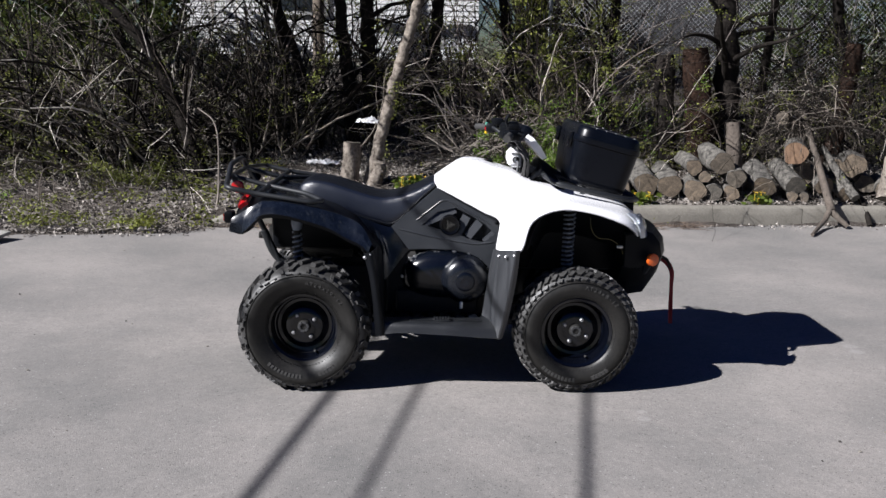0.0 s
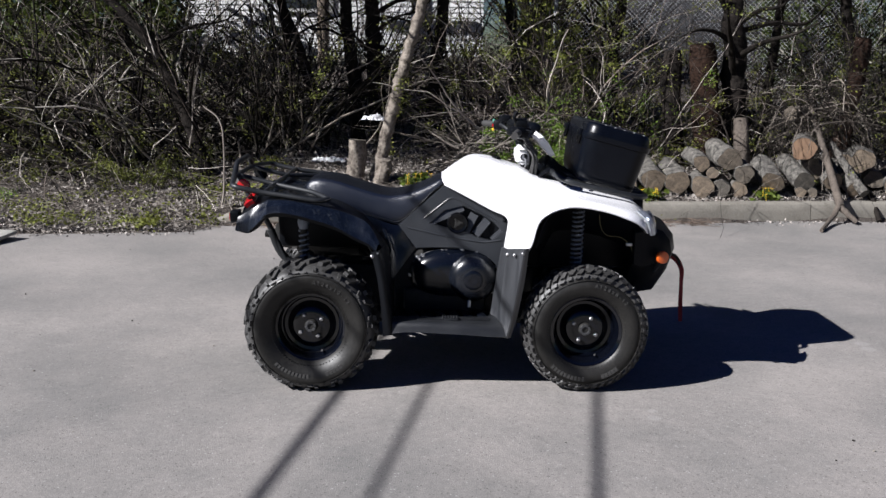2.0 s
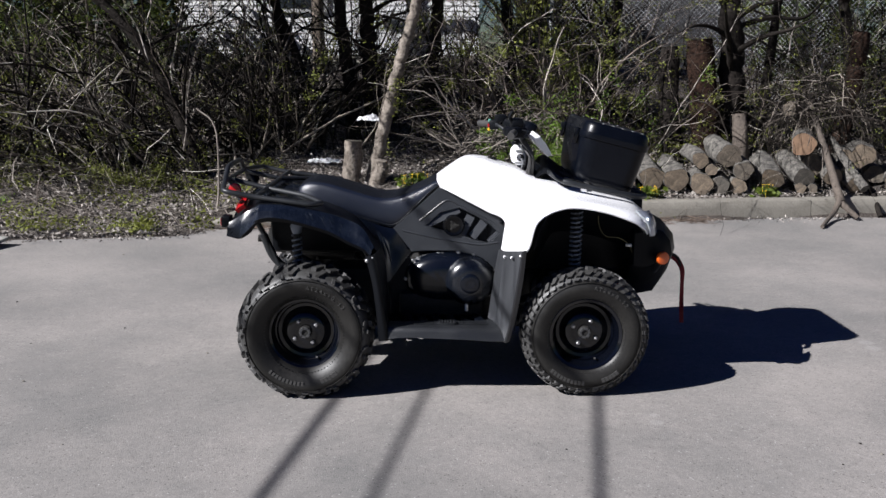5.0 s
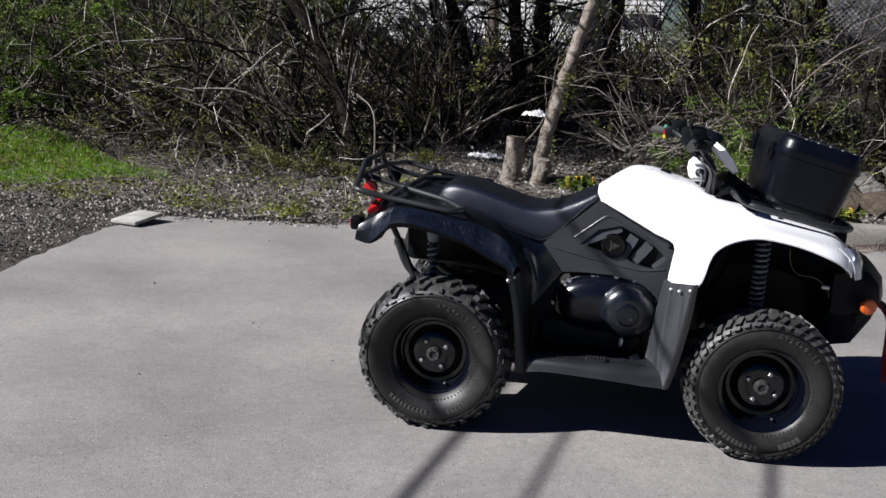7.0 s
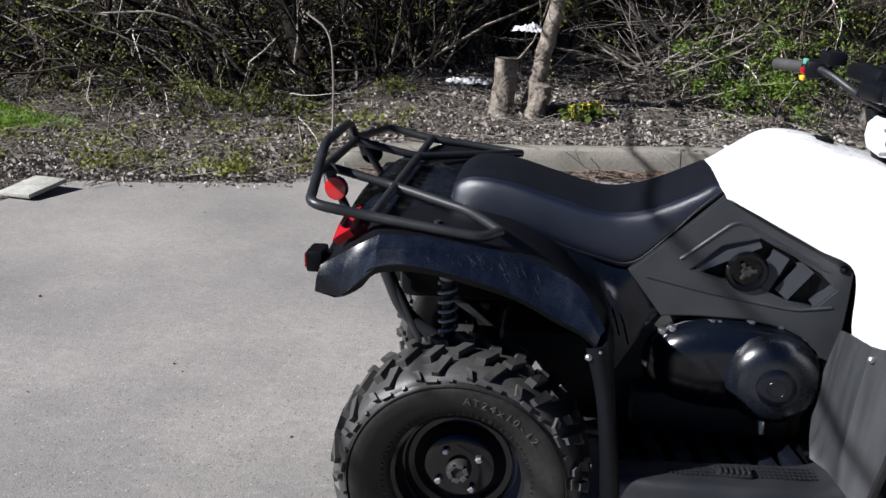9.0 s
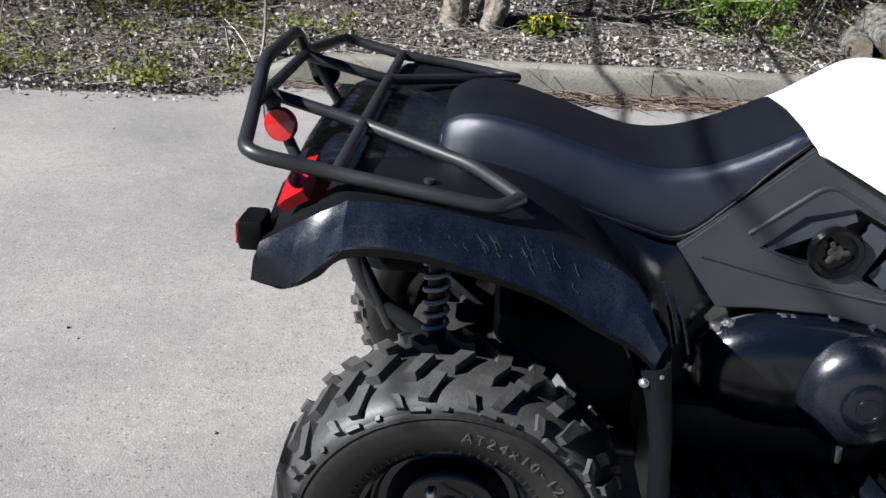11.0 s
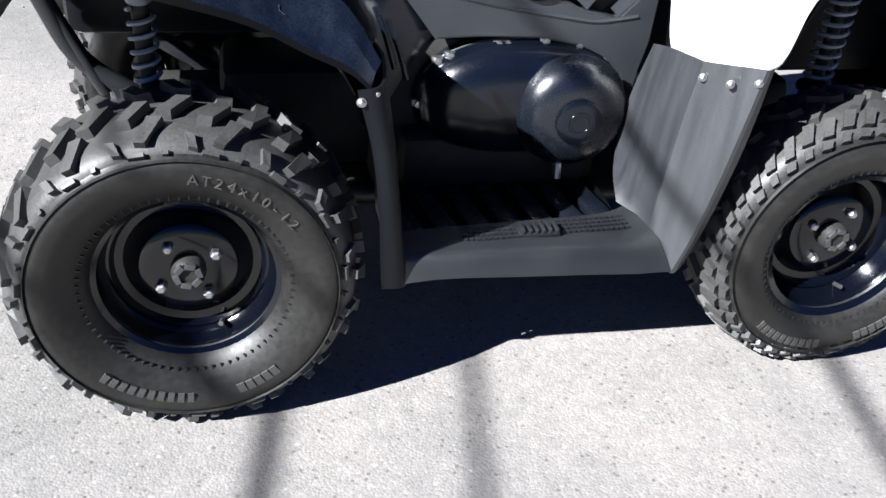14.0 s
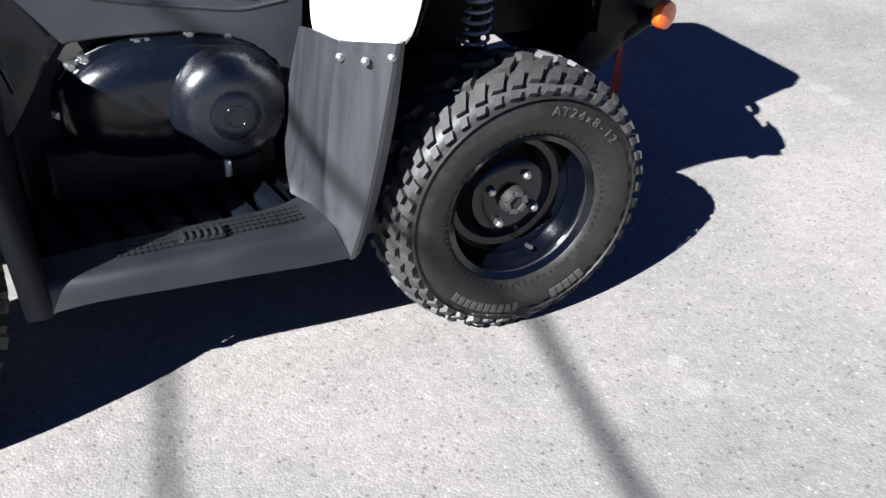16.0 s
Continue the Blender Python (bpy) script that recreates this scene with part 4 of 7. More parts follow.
        fender = P("rear_fender", fl, M_FLARE, "scuffed blue-black plastic rear fender", smooth=16)
        lip = [(x + 0.004, sg * (y - 0.012), z - (0.004 if x < -0.88 else 0.018)) for x, y, z in Lw]
        P("fender_lip", skin([flip(Lw), lip], 2, 50, 0.004), M_BLACK, parent=fender)
        sc = random.Random(5)
        for q in range(26):
            j = sc.choice((5, 5, 6, 6, 6, 7)) + sc.uniform(0, 1)
            i0, fr = int(j), j - int(j)
            pt = lambda u: Vector(U[i0]).lerp(Vector(U[i0 + 1]), fr).lerp(Vector(Lw[i0]).lerp(Vector(Lw[i0 + 1]), fr), u) + Vector((-0.002, 0.0050, 0.0040)) * min(1, 2 * u, 2 - 2 * u)
            u0 = sc.uniform(0.08, 0.55)
            a_, b_ = pt(u0), pt(u0 + sc.uniform(0.10, 0.35))
            c_ = (a_ + b_) / 2 + Vector((sc.uniform(-0.004, 0.004), 0.0005, 0.0))
            P("scuff", tube([(v.x + d_, sg * (v.y + 0.0005), v.z) for v, d_ in ((a_, 0), (c_, 0.002), (b_, 0.005))], sc.uniform(0.0003, 0.0007), 0, 5), M_SCUFF, "pale scrape marks", parent=fender)
        inner = [(-0.985, 0.20, 0.79), (-0.955, 0.20, 0.825), (-0.93, 0.20, 0.855), (-0.90, 0.20, 0.868), (-0.86, 0.20, 0.872), (-0.70, 0.195, 0.868), (-0.56, 0.19, 0.845), (-0.46, 0.185, 0.80), (-0.38, 0.185, 0.74), (-0.30, 0.24, 0.64), (-0.28, 0.30, 0.58)]
        mid2 = [((a[0] + b[0]) / 2, (a[1] + b[1]) / 2, (a[2] + b[2]) / 2 + (0.008 if 3 < i < 8 else 0)) for i, (a, b) in enumerate(zip(U, inner))]
        P("fender_top", skin([flip(inner), flip(mid2), flip([(x, y - 0.004, z - 0.003) for x, y, z in U])], 14, 50, 0.005), M_BLACK, parent=fender)
        # rear lamp in the fender corner
        lamp = skin([flip([(-0.918, 0.462, 0.834), (-0.905, 0.466, 0.846), (-0.882, 0.468, 0.860)]), flip([(-0.915, 0.420, 0.858), (-0.902, 0.420, 0.869), (-0.880, 0.420, 0.878)]), flip([(-0.908, 0.375, 0.872), (-0.895, 0.375, 0.881), (-0.878, 0.375, 0.887)])], 5, 7, 0.020)
        P("tail_lamp", lamp, M_RED, "faceted red tail lamp", smooth=12)
        P("lamp_inset", skin([flip([(-0.921, 0.454, 0.838), (-0.911, 0.456, 0.847)]), flip([(-0.918, 0.415, 0.861), (-0.908, 0.415, 0.869)]), flip([(-0.912, 0.380, 0.873), (-0.902, 0.380, 0.880)])], 5, 4, 0.003), M_PINK, "pale clear lens strip", smooth=12)
        P("rear_marker", rbox((-0.972, sg * 0.455, 0.800), (0.040, 0.07, 0.052), 0.008), M_BLACK, "black rear marker block")
        P("marker_lens", rbox((-0.9935, sg * 0.455, 0.800), (0.006, 0.055, 0.035), 0.003), M_RED)

        # foot well: rear guard, board, front guard
        g0 = [(-0.352, 0.560, 0.658), (-0.325, 0.560, 0.55), (-0.310, 0.550, 0.42), (-0.300, 0.534, 0.266)]
        g1 = [(-0.316, 0.560, 0.668), (-0.294, 0.560, 0.55), (-0.276, 0.545, 0.42), (-0.256, 0.526, 0.270)]
        g2 = [(-0.300, 0.45, 0.672), (-0.285, 0.43, 0.55), (-0.275, 0.40, 0.42), (-0.268, 0.38, 0.262)]
        g3 = [(-0.290, 0.28, 0.63), (-0.285, 0.26, 0.53), (-0.28, 0.25, 0.42), (-0.27, 0.24, 0.262)]
        guard = P("rear_foot_guard", skin([flip(g0), flip(g1), flip(g2), flip(g3)], 24, 20, 0.005), M_BLACK, "black plastic guard behind the footwell")
        bolt(guard, (-0.346, sg * 0.566, 0.640), (-0.2, sg, 0), 0.0065)
        bolt(guard, (-0.322, sg * 0.566, 0.655), (-0.2, sg, 0), 0.006)
        b0 = [(-0.297, 0.532, 0.268), (-0.19, 0.540, 0.283), (-0.05, 0.541, 0.279), (0.10, 0.536, 0.270), (0.19, 0.531, 0.262), (0.264, 0.525, 0.258)]
        b1 = [(-0.262, 0.524, 0.318), (-0.18, 0.528, 0.318), (-0.05, 0.526, 0.315), (0.10, 0.518, 0.307), (0.18, 0.508, 0.300), (0.245, 0.490, 0.300)]
        b2 = [(-0.262, 0.50, 0.325), (-0.18, 0.50, 0.325), (-0.05, 0.496, 0.321), (0.10, 0.482, 0.315), (0.17, 0.465, 0.311), (0.235, 0.44, 0.316)]
        b3 = [(-0.272, 0.46, 0.330), (-0.18, 0.45, 0.330), (-0.05, 0.435, 0.326), (0.10, 0.415, 0.320), (0.17, 0.40, 0.318), (0.225, 0.38, 0.325)]
        board = P("footboard", skin([flip(b0), flip(b1), flip(b2), flip(b3)], 22, 40, 0.006), M_BOARD, "grey plastic footboard with a studded tread strip")
        studs = bmesh.new()
        for i in range(30):
            for j in range(4):
                t = i / 29
                x = -0.14 + 0.33 * t
                y = 0.492 - 0.040 * max(0, t - 0.1) - j * 0.013
                rbox((x, sg * y, 0.3325 - 0.010 * t), (0.007, 0.006, 0.005), 0, None, studs)
        P("tread_studs", studs, M_BOARD, parent=board, smooth=0)
        P("footwell_floor", rbox((-0.03, sg * 0.31, 0.285), (0.48, 0.24, 0.012), 0.003), M_BLACK, parent=board)
        for k in range(7):
            P("floor_slat", rbox((-0.235 + 0.066 * k, sg * 0.335, 0.300), (0.042, 0.21, 0.022), 0.004, Matrix.Rotation(radians(-10 * sg), 4, "Z")), M_DOME, parent=board)
        peg = rbox((0.005, sg * 0.470, 0.330), (0.080, 0.030, 0.010), 0.003)
        for k in range(6):
            rbox((-0.027 + 0.013 * k, sg * 0.470, 0.338), (0.007, 0.032, 0.010), 0.002, None, peg)
        P("foot_peg", peg, M_BOARD, "serrated foot rest", parent=board)
        f0 = [(0.252, 0.300, 0.632), (0.236, 0.275, 0.52), (0.222, 0.28, 0.42), (0.212, 0.31, 0.36), (0.20, 0.37, 0.325)]
        f1 = [(0.252, 0.378, 0.653), (0.238, 0.37, 0.53), (0.232, 0.372, 0.45), (0.226, 0.385, 0.38), (0.228, 0.42, 0.325)]
        f2 = [(0.268, 0.472, 0.664), (0.254, 0.468, 0.55), (0.247, 0.466, 0.46), (0.240, 0.462, 0.38), (0.242, 0.458, 0.310)]
        f3 = [(0.337, 0.558, 0.682), (0.320, 0.552, 0.56), (0.304, 0.545, 0.45), (0.286, 0.536, 0.345), (0.266, 0.525, 0.256)]
        f4 = [(0.352, 0.546, 0.682), (0.342, 0.540, 0.56), (0.326, 0.533, 0.45), (0.306, 0.524, 0.345), (0.284, 0.512, 0.258)]
        fg = P("front_foot_guard", skin([flip(f0), flip(f1), flip(f2), flip(f3), flip(f4)], 33, 24, 0.005, flat=True), M_GREY, "grey plastic guard in front of the footwell", smooth=12)
        for at in ((0.256, 0.362, 0.622), (0.267, 0.474, 0.638), (0.295, 0.522, 0.645), (0.332, 0.548, 0.656)):
            bolt(fg, (at[0] - 0.004, sg * (at[1] + 0.008), at[2]), (-0.5, sg * 0.85, 0), 0.0062)

        P("splash_panel", skin([flip([(0.345, 0.50, 0.665), (0.345, 0.35, 0.69), (0.345, 0.17, 0.72)]), flip([(0.330, 0.49, 0.48), (0.335, 0.35, 0.50), (0.335, 0.17, 0.50)]), flip([(0.315, 0.47, 0.29), (0.325, 0.35, 0.29), (0.325, 0.17, 0.29)])], 8, 8, 0.004), M_BLACK)
        # springs and arms
        sh = P("front_shock", tube([(0.604, sg * 0.342, 0.87), (0.598, sg * 0.312, 0.42)], 0.012, 0, 10), M_DARKSTEEL, "coil-over front shock absorber")
        P("coil", spring_coil((0.604, sg * 0.341, 0.86), (0.600, sg * 0.322, 0.555), 0.026, 0.0042, 14), M_SPRING, parent=sh)
        P("spring_seat", lathe([(0.034, -0.006), (0.036, 0), (0.034, 0.006), (0.012, 0.012)], 18), M_DARKSTEEL, parent=sh, m=pose(0.600, sg * 0.321, 0.548, 90, 0, 0))
        rs = P("rear_shock", tube([(-0.685, sg * 0.33, 0.78), (-0.675, sg * 0.36, 0.42)], 0.015, 0, 10), M_DARKSTEEL, "coil-over rear shock absorber")
        P("coil", spring_coil((-0.683, sg * 0.338, 0.715), (-0.677, sg * 0.355, 0.50), 0.021, 0.0045, 9), M_SPRING, parent=rs)
        P("damper_body", tube([(-0.685, sg * 0.332, 0.79), (-0.683, sg * 0.338, 0.72)], 0.017, 0, 14), M_SPRING, parent=rs)
        P("collar", lathe([(0.02, -0.03), (0.028, 0.0), (0.02, 0.03)], 14), M_SPRING, parent=rs, m=pose(-0.684, sg * 0.333, 0.752, 90, 0, 0))
        for x0 in (0.52, 0.70):
            P("front_arm", tube([(x0, sg * 0.12, 0.40), (0.62, sg * 0.42, 0.26)], 0.016, 0, 8), M_TUBE)
        for x0 in (-0.56, -0.72):
            P("rear_arm", tube([(x0, sg * 0.06, 0.40), (-0.64, sg * 0.40, 0.24)], 0.018, 0, 8), M_TUBE)
        P("front_axle", tube([(0.635, sg * 0.1, 0.36), (0.635, sg * 0.42, 0.291)], 0.018, 0, 10), M_DARKSTEEL)
        P("rear_axle", tube([(-0.635, sg * 0.1, 0.34), (-0.635, sg * 0.42, 0.295)], 0.020, 0, 10), M_DARKSTEEL)
        P("frame_rail", tube([(-0.864, sg * 0.190, 0.692), (-0.82, sg * 0.175, 0.56), (-0.62, sg * 0.17, 0.42), (-0.36, sg * 0.19, 0.27), (0.34, sg * 0.19, 0.25), (0.62, sg * 0.15, 0.36), (0.92, sg * 0.15, 0.46)], 0.019, 0.08, 10), M_TUBE, "black tubular frame rail")
        P("tail_strut", tube([(-0.925, sg * 0.20, 0.82), (-0.865, sg * 0.19, 0.70), (-0.775, sg * 0.18, 0.50)], 0.013, 0.05, 10), M_TUBE)
        P("rack_strut", tube([(-1.006, sg * 0.20, 0.945), (-0.950, sg * 0.22, 0.84), (-0.905, sg * 0.22, 0.76)], 0.011, 0.02, 10), M_TUBE)

        # belt cover and engine on this side
        if sg < 0:
            ang = np.linspace(0, 2 * np.pi, 48, endpoint=False)
            def outline(s, y):
                pts = []
                for a in ang:
                    c, d = math.cos(a), math.sin(a)
                    rx = 0.222 if c > 0 else 0.212
                    rz = 0.120 if d > 0 else 0.128
                    n = 2.6
                    k = (abs(c) ** n + abs(d) ** n) ** (-1 / n)
                    x, z = 0.018 + s * rx * k * c, 0.486 + s * rz * k * d
                    if x < -0.05 and d > 0:
                        z -= 0.10 * (-0.05 - x)
                    pts.append((x, y, z))
                return pts
            rings = [outline(1.0, -0.13), outline(1.0, -0.178), outline(0.985, -0.192), outline(0.95, -0.212), outline(0.88, -0.234), outline(0.72, -0.252), outline(0.4, -0.262), outline(0.05, -0.264)]
            cover = P("belt_cover", loft(rings), M_COVER, "glossy black belt drive cover", smooth=60)
            P("pulley_bulge", lathe([(0.118, 0.0), (0.112, -0.022), (0.098, -0.042), (0.078, -0.054), (0.052, -0.058), (0.046, -0.058), (0.044, -0.064), (0.030, -0.064), (0.029, -0.061), (0.024, -0.061), (0.023, -0.064), (0, -0.064)], 40), M_DOME, "domed pulley housing", parent=cover, m=pose(0.117, -0.250, 0.476))
            P("pulley_cap", lathe([(0.047, -0.050), (0.047, -0.066), (0.044, -0.068), (0.024, -0.068), (0.023, -0.0705), (0.019, -0.0705), (0.018, -0.068), (0, -0.068)], 32), M_COVER, "flat dark pulley cap", parent=cover, m=pose(0.117, -0.250, 0.476))
            # pale tube along the upper seam, standing in for its lit edge
            seam = [outline(0.990, -0.1925)[i_] for i_ in range(3, 21)]
            P("lit_seam_line", tube(seam, 0.0022, 0, 6), M_HUB, "bright line for the lit edge of the cover seam", parent=cover)
            for x, z in ((-0.150, 0.590), (-0.125, 0.600), (-0.030, 0.622), (-0.012, 0.622), (0.065, 0.628), (0.135, 0.618), (0.195, 0.592), (0.225, 0.545), (-0.185, 0.50), (0.205, 0.42), (0.12, 0.385), (0.0, 0.372)):
                clip = rbox((0, -0.004, 0), (0.024, 0.012, 0.014), 0.003)
                lathe([(0.008, -0.008), (0.007, -0.018), (0, -0.019)], 8, clip)
                P("cover_clip", clip, M_STEEL, parent=cover, m=pose(x, -0.190, z - 0.026))
            P("lower_case", rbox((-0.02, -0.19, 0.355), (0.40, 0.10, 0.12), 0.025), M_DARKSTEEL)
            P("drain_pipe", tube([(0.09, -0.24, 0.385), (0.10, -0.27, 0.365), (0.10, -0.275, 0.335)], 0.009, 0.01, 8), M_STEEL)
    P("engine", rbox((-0.02, 0, 0.43), (0.50, 0.34, 0.34), 0.03), M_DARKSTEEL, "sooty engine block")
    P("gearbox", rbox((-0.40, 0, 0.40), (0.34, 0.22, 0.22), 0.03), M_DARKSTEEL)
    P("inner_body", rbox((-0.42, 0, 0.70), (0.84, 0.28, 0.22), 0.03), M_BLACK)
    P("front_inner_body", rbox((0.54, 0, 0.70), (0.70, 0.36, 0.38), 0.04), M_BLACK)
    P("differential", rbox((0.62, 0, 0.38), (0.20, 0.16, 0.16), 0.03), M_DARKSTEEL)
    P("rear_differential", rbox((-0.64, 0, 0.36), (0.22, 0.18, 0.18), 0.04), M_DARKSTEEL)
    sil = P("silencer", tube([(-0.90, 0.16, 0.60), (-0.46, 0.16, 0.56)], 0.062, 0, 18), M_DARKSTEEL, "sooty exhaust silencer")
    P("tail_pipe", tube([(-0.955, 0.16, 0.606), (-0.89, 0.16, 0.60)], 0.018, 0, 12), M_DARKSTEEL, parent=sil)
    P("silencer_band", lathe([(0.064, -0.012), (0.066, 0.0), (0.064, 0.012)], 20), M_STEEL, parent=sil, m=pose(-0.80, 0.16, 0.591, 0, 0, 90))
    P("skid_plate", rbox((0.0, 0, 0.235), (1.0, 0.36, 0.008), 0.003), M_DARKSTEEL)
    P("tail_panel", skin([[(-0.97, -0.32, 0.80), (-0.985, 0, 0.80), (-0.97, 0.32, 0.80)], [(-0.93, -0.32, 0.865), (-0.94, 0, 0.875), (-0.93, 0.32, 0.865)], [(-0.84, -0.32, 0.885), (-0.84, 0, 0.888), (-0.84, 0.32, 0.885)], [(-0.71, -0.24, 0.870), (-0.71, 0, 0.873), (-0.71, 0.24, 0.870)], [(-0.60, -0.20, 0.835), (-0.60, 0, 0.838), (-0.60, 0.20, 0.835)]], 16, 16, 0.006), M_FLARE)

    # rear rack
    rack = P("rear_rack", tube([(-0.552, -0.440, 0.878), (-0.590, -0.484, 0.874), (-0.70, -0.484, 0.890), (-0.838, -0.474, 0.908), (-0.978, -0.490, 0.938), (-1.014, -0.275, 0.957), (-1.022, -0.165, 1.012), (-1.026, 0.130, 1.014), (-1.024, 0.205, 0.955), (-0.978, 0.490, 0.938), (-0.838, 0.474, 0.908), (-0.70, 0.484, 0.890), (-0.590, 0.484, 0.874), (-0.552, 0.440, 0.878)], 0.0122, 0.04, 12), M_TUBE, "black tubular steel rear rack")
    for sg in (-1, 1):
        P("rack_bar", tube([(-0.552, sg * 0.440, 0.878), (-0.580, sg * 0.405, 0.884), (-0.636, sg * 0.335, 0.894), (-0.838, sg * 0.185, 0.910), (-1.014, sg * 0.175, 0.952)], 0.0115, 0.03, 12), M_TUBE, parent=rack)
        P("rack_foot", tube([(-0.70, sg * 0.400, 0.886), (-0.70, sg * 0.400, 0.845)], 0.009, 0, 10), M_TUBE, parent=rack)
        P("rack_riser", tube([(-1.014, sg * 0.19, 0.955), (-1.006, sg * 0.21, 0.915)], 0.009, 0, 10), M_TUBE, parent=rack)
    P("rack_crossbar", tube([(-0.838, -0.474, 0.910), (-0.838, 0.474, 0.910)], 0.0115, 0, 12), M_TUBE, parent=rack)
    P("rack_crossbar", tube([(-1.016, -0.27, 0.955), (-1.020, 0.20, 0.955)], 0.0110, 0, 12), M_TUBE, parent=rack)
    for sg in (-1, 1):
        disc = lathe([(0.030, 0.008), (0.032, 0), (0.029, -0.008), (0.02, -0.010), (0, -0.010)], 28)
        P("reflector", disc, M_RED if sg < 0 else M_BLACK, "round red reflector" if sg < 0 else "back of a round reflector", parent=rack, m=pose(-0.982, sg * 0.222, 0.908, 0, 0, -14 if sg < 0 else 194))
        P("reflector_stem", rbox((-0.998, sg * 0.205, 0.928), (0.024, 0.016, 0.05), 0.003), M_TUBE, parent=rack)

    # front rack, nose and bumper
    frack = P("front_rack", tube([(0.49, -0.26, 0.985), (0.530, -0.345, 0.962), (0.70, -0.360, 0.925), (0.88, -0.330, 0.888), (0.95, -0.18, 0.870), (0.95, 0.18, 0.870), (0.88, 0.330, 0.888), (0.70, 0.360, 0.925), (0.530, 0.345, 0.962), (0.49, 0.26, 0.985), (0.49, -0.26, 0.985)], 0.013, 0.05, 12), M_TUBE, "black tubular front rack")
    for y in (-0.12, 0.0, 0.12):
        P("rack_bar", tube([(0.49, y, 0.985), (0.95, y, 0.870)], 0.011, 0, 10), M_TUBE, parent=frack)
    for x, y, z in ((0.56, 0.25, 0.935), (0.90, 0.22, 0.86)):
        for sg in (-1, 1):
            P("rack_foot", rbox((x, sg * y, z - 0.025), (0.05, 0.03, 0.06), 0.008), M_BLACK, parent=frack)
    prof = [(0.86, 0.74), (0.93, 0.755), (1.015, 0.735), (1.052, 0.69), (1.064, 0.62), (1.03, 0.525), (0.965, 0.435), (0.90, 0.42), (0.86, 0.46)]
    rings = []
    for y, k, b in ((-0.350, 0.86, -0.035), (-0.335, 0.97, -0.012), (-0.29, 1.0, 0.0), (-0.18, 1.0, 0.035), (0, 1.0, 0.05), (0.18, 1.0, 0.035), (0.29, 1.0, 0.0), (0.335, 0.97, -0.012), (0.350, 0.86, -0.035)):
        low = 1.15 if abs(y) < 0.20 else 0.62 if abs(y) < 0.30 else 0.2
        rings.append([(0.93 + (x - 0.93) * k + b * (1 if x > 0.93 else 0), y, 0.6 + (z - 0.6) * (k if z > 0.6 else low)) for x, z in prof])
    bump = P("front_bumper", loft(rings), M_BLACK, "black plastic nose and bumper", smooth=35)
    P("bumper_bar", tube([(0.985, -0.404, 0.618), (0.99, -0.36, 0.60), (0.97, -0.28, 0.52), (0.965, 0.0, 0.50), (0.97, 0.28, 0.52), (0.99, 0.36, 0.60), (0.985, 0.404, 0.618)], 0.017, 0.05, 12), M_TUBE, parent=bump)
    for sg in (-1, 1):
        P("marker", lathe([(0.029, 0.012), (0.031, 0.0), (0.028, -0.008), (0.016, -0.011), (0, -0.011)], 28), M_AMBER, "round amber side marker", parent=bump, m=pose(0.990, sg * 0.408, 0.618, 0, 0, 18 if sg < 0 else 162))
        lens = skin([[(0.838, sg * 0.506, 0.852), (0.890, sg * 0.45, 0.842), (0.928, sg * 0.36, 0.832)], [(0.888, sg * 0.512, 0.802), (0.924, sg * 0.455, 0.796), (0.957, sg * 0.36, 0.788)], [(0.912, sg * 0.490, 0.734), (0.940, sg * 0.445, 0.731), (0.968, sg * 0.36, 0.728)]], 9, 10, 0.006)
        hl = P("headlight", lens, M_LENS, "clear plastic headlight lens")
        P("lamp_bowl", lathe([(0.05, 0.0), (0.045, 0.02), (0.02, 0.045), (0, 0.05)], 20), M_STEEL, parent=hl, m=pose(0.918, sg * 0.415, 0.782, 0, 0, 70 if sg < 0 else 110))
    P("lamp_wire", tube(curve_through([(0.70, -0.33, 0.86), (0.705, -0.34, 0.76), (0.735, -0.35, 0.71), (0.80, -0.35, 0.70), (0.85, -0.34, 0.66), (0.87, -0.33, 0.60)], 24), 0.0022, 0, 6), M_WIRE, "yellow-sleeved lamp wire")
    P("wire_clip", rbox((0.845, -0.34, 0.665), (0.03, 0.012, 0.014), 0.003), M_STEEL)
    P("winch_fairlead", rbox((1.085, 0, 0.56), (0.03, 0.16, 0.07), 0.01), M_DARKSTEEL)
    P("winch_hook", tube([(1.09, 0, 0.56), (1.13, 0, 0.555), (1.165, 0, 0.535), (1.18, 0, 0.49)], 0.009, 0.02, 8), M_DARKSTEEL)
    P("pull_strap", skin([[(1.118, 0.0, 0.535), (1.150, 0.0, 0.515), (1.176, -0.004, 0.470), (1.180, -0.006, 0.40), (1.184, 0.004, 0.30), (1.188, 0.0, 0.200)], [(1.122, 0.0, 0.560), (1.166, 0.0, 0.540), (1.198, -0.004, 0.480), (1.200, 0.006, 0.40), (1.204, -0.004, 0.30), (1.208, 0.0, 0.200)]], 3, 26, 0.004), M_STRAP, "red webbing winch strap")

    # handlebar and controls, turned slightly
    bars = P("handlebar", tube([(-0.125, -0.45, 0.052), (-0.065, -0.24, 0.060), (0.0, -0.13, 0.0), (0.0, 0.13, 0.0), (-0.065, 0.24, 0.060), (-0.125, 0.45, 0.052)], 0.0115, 0.05, 10), M_TUBE, "black handlebar with grips, levers and switches", m=pose(0.362, 0, 1.122, 0, 0, 6))
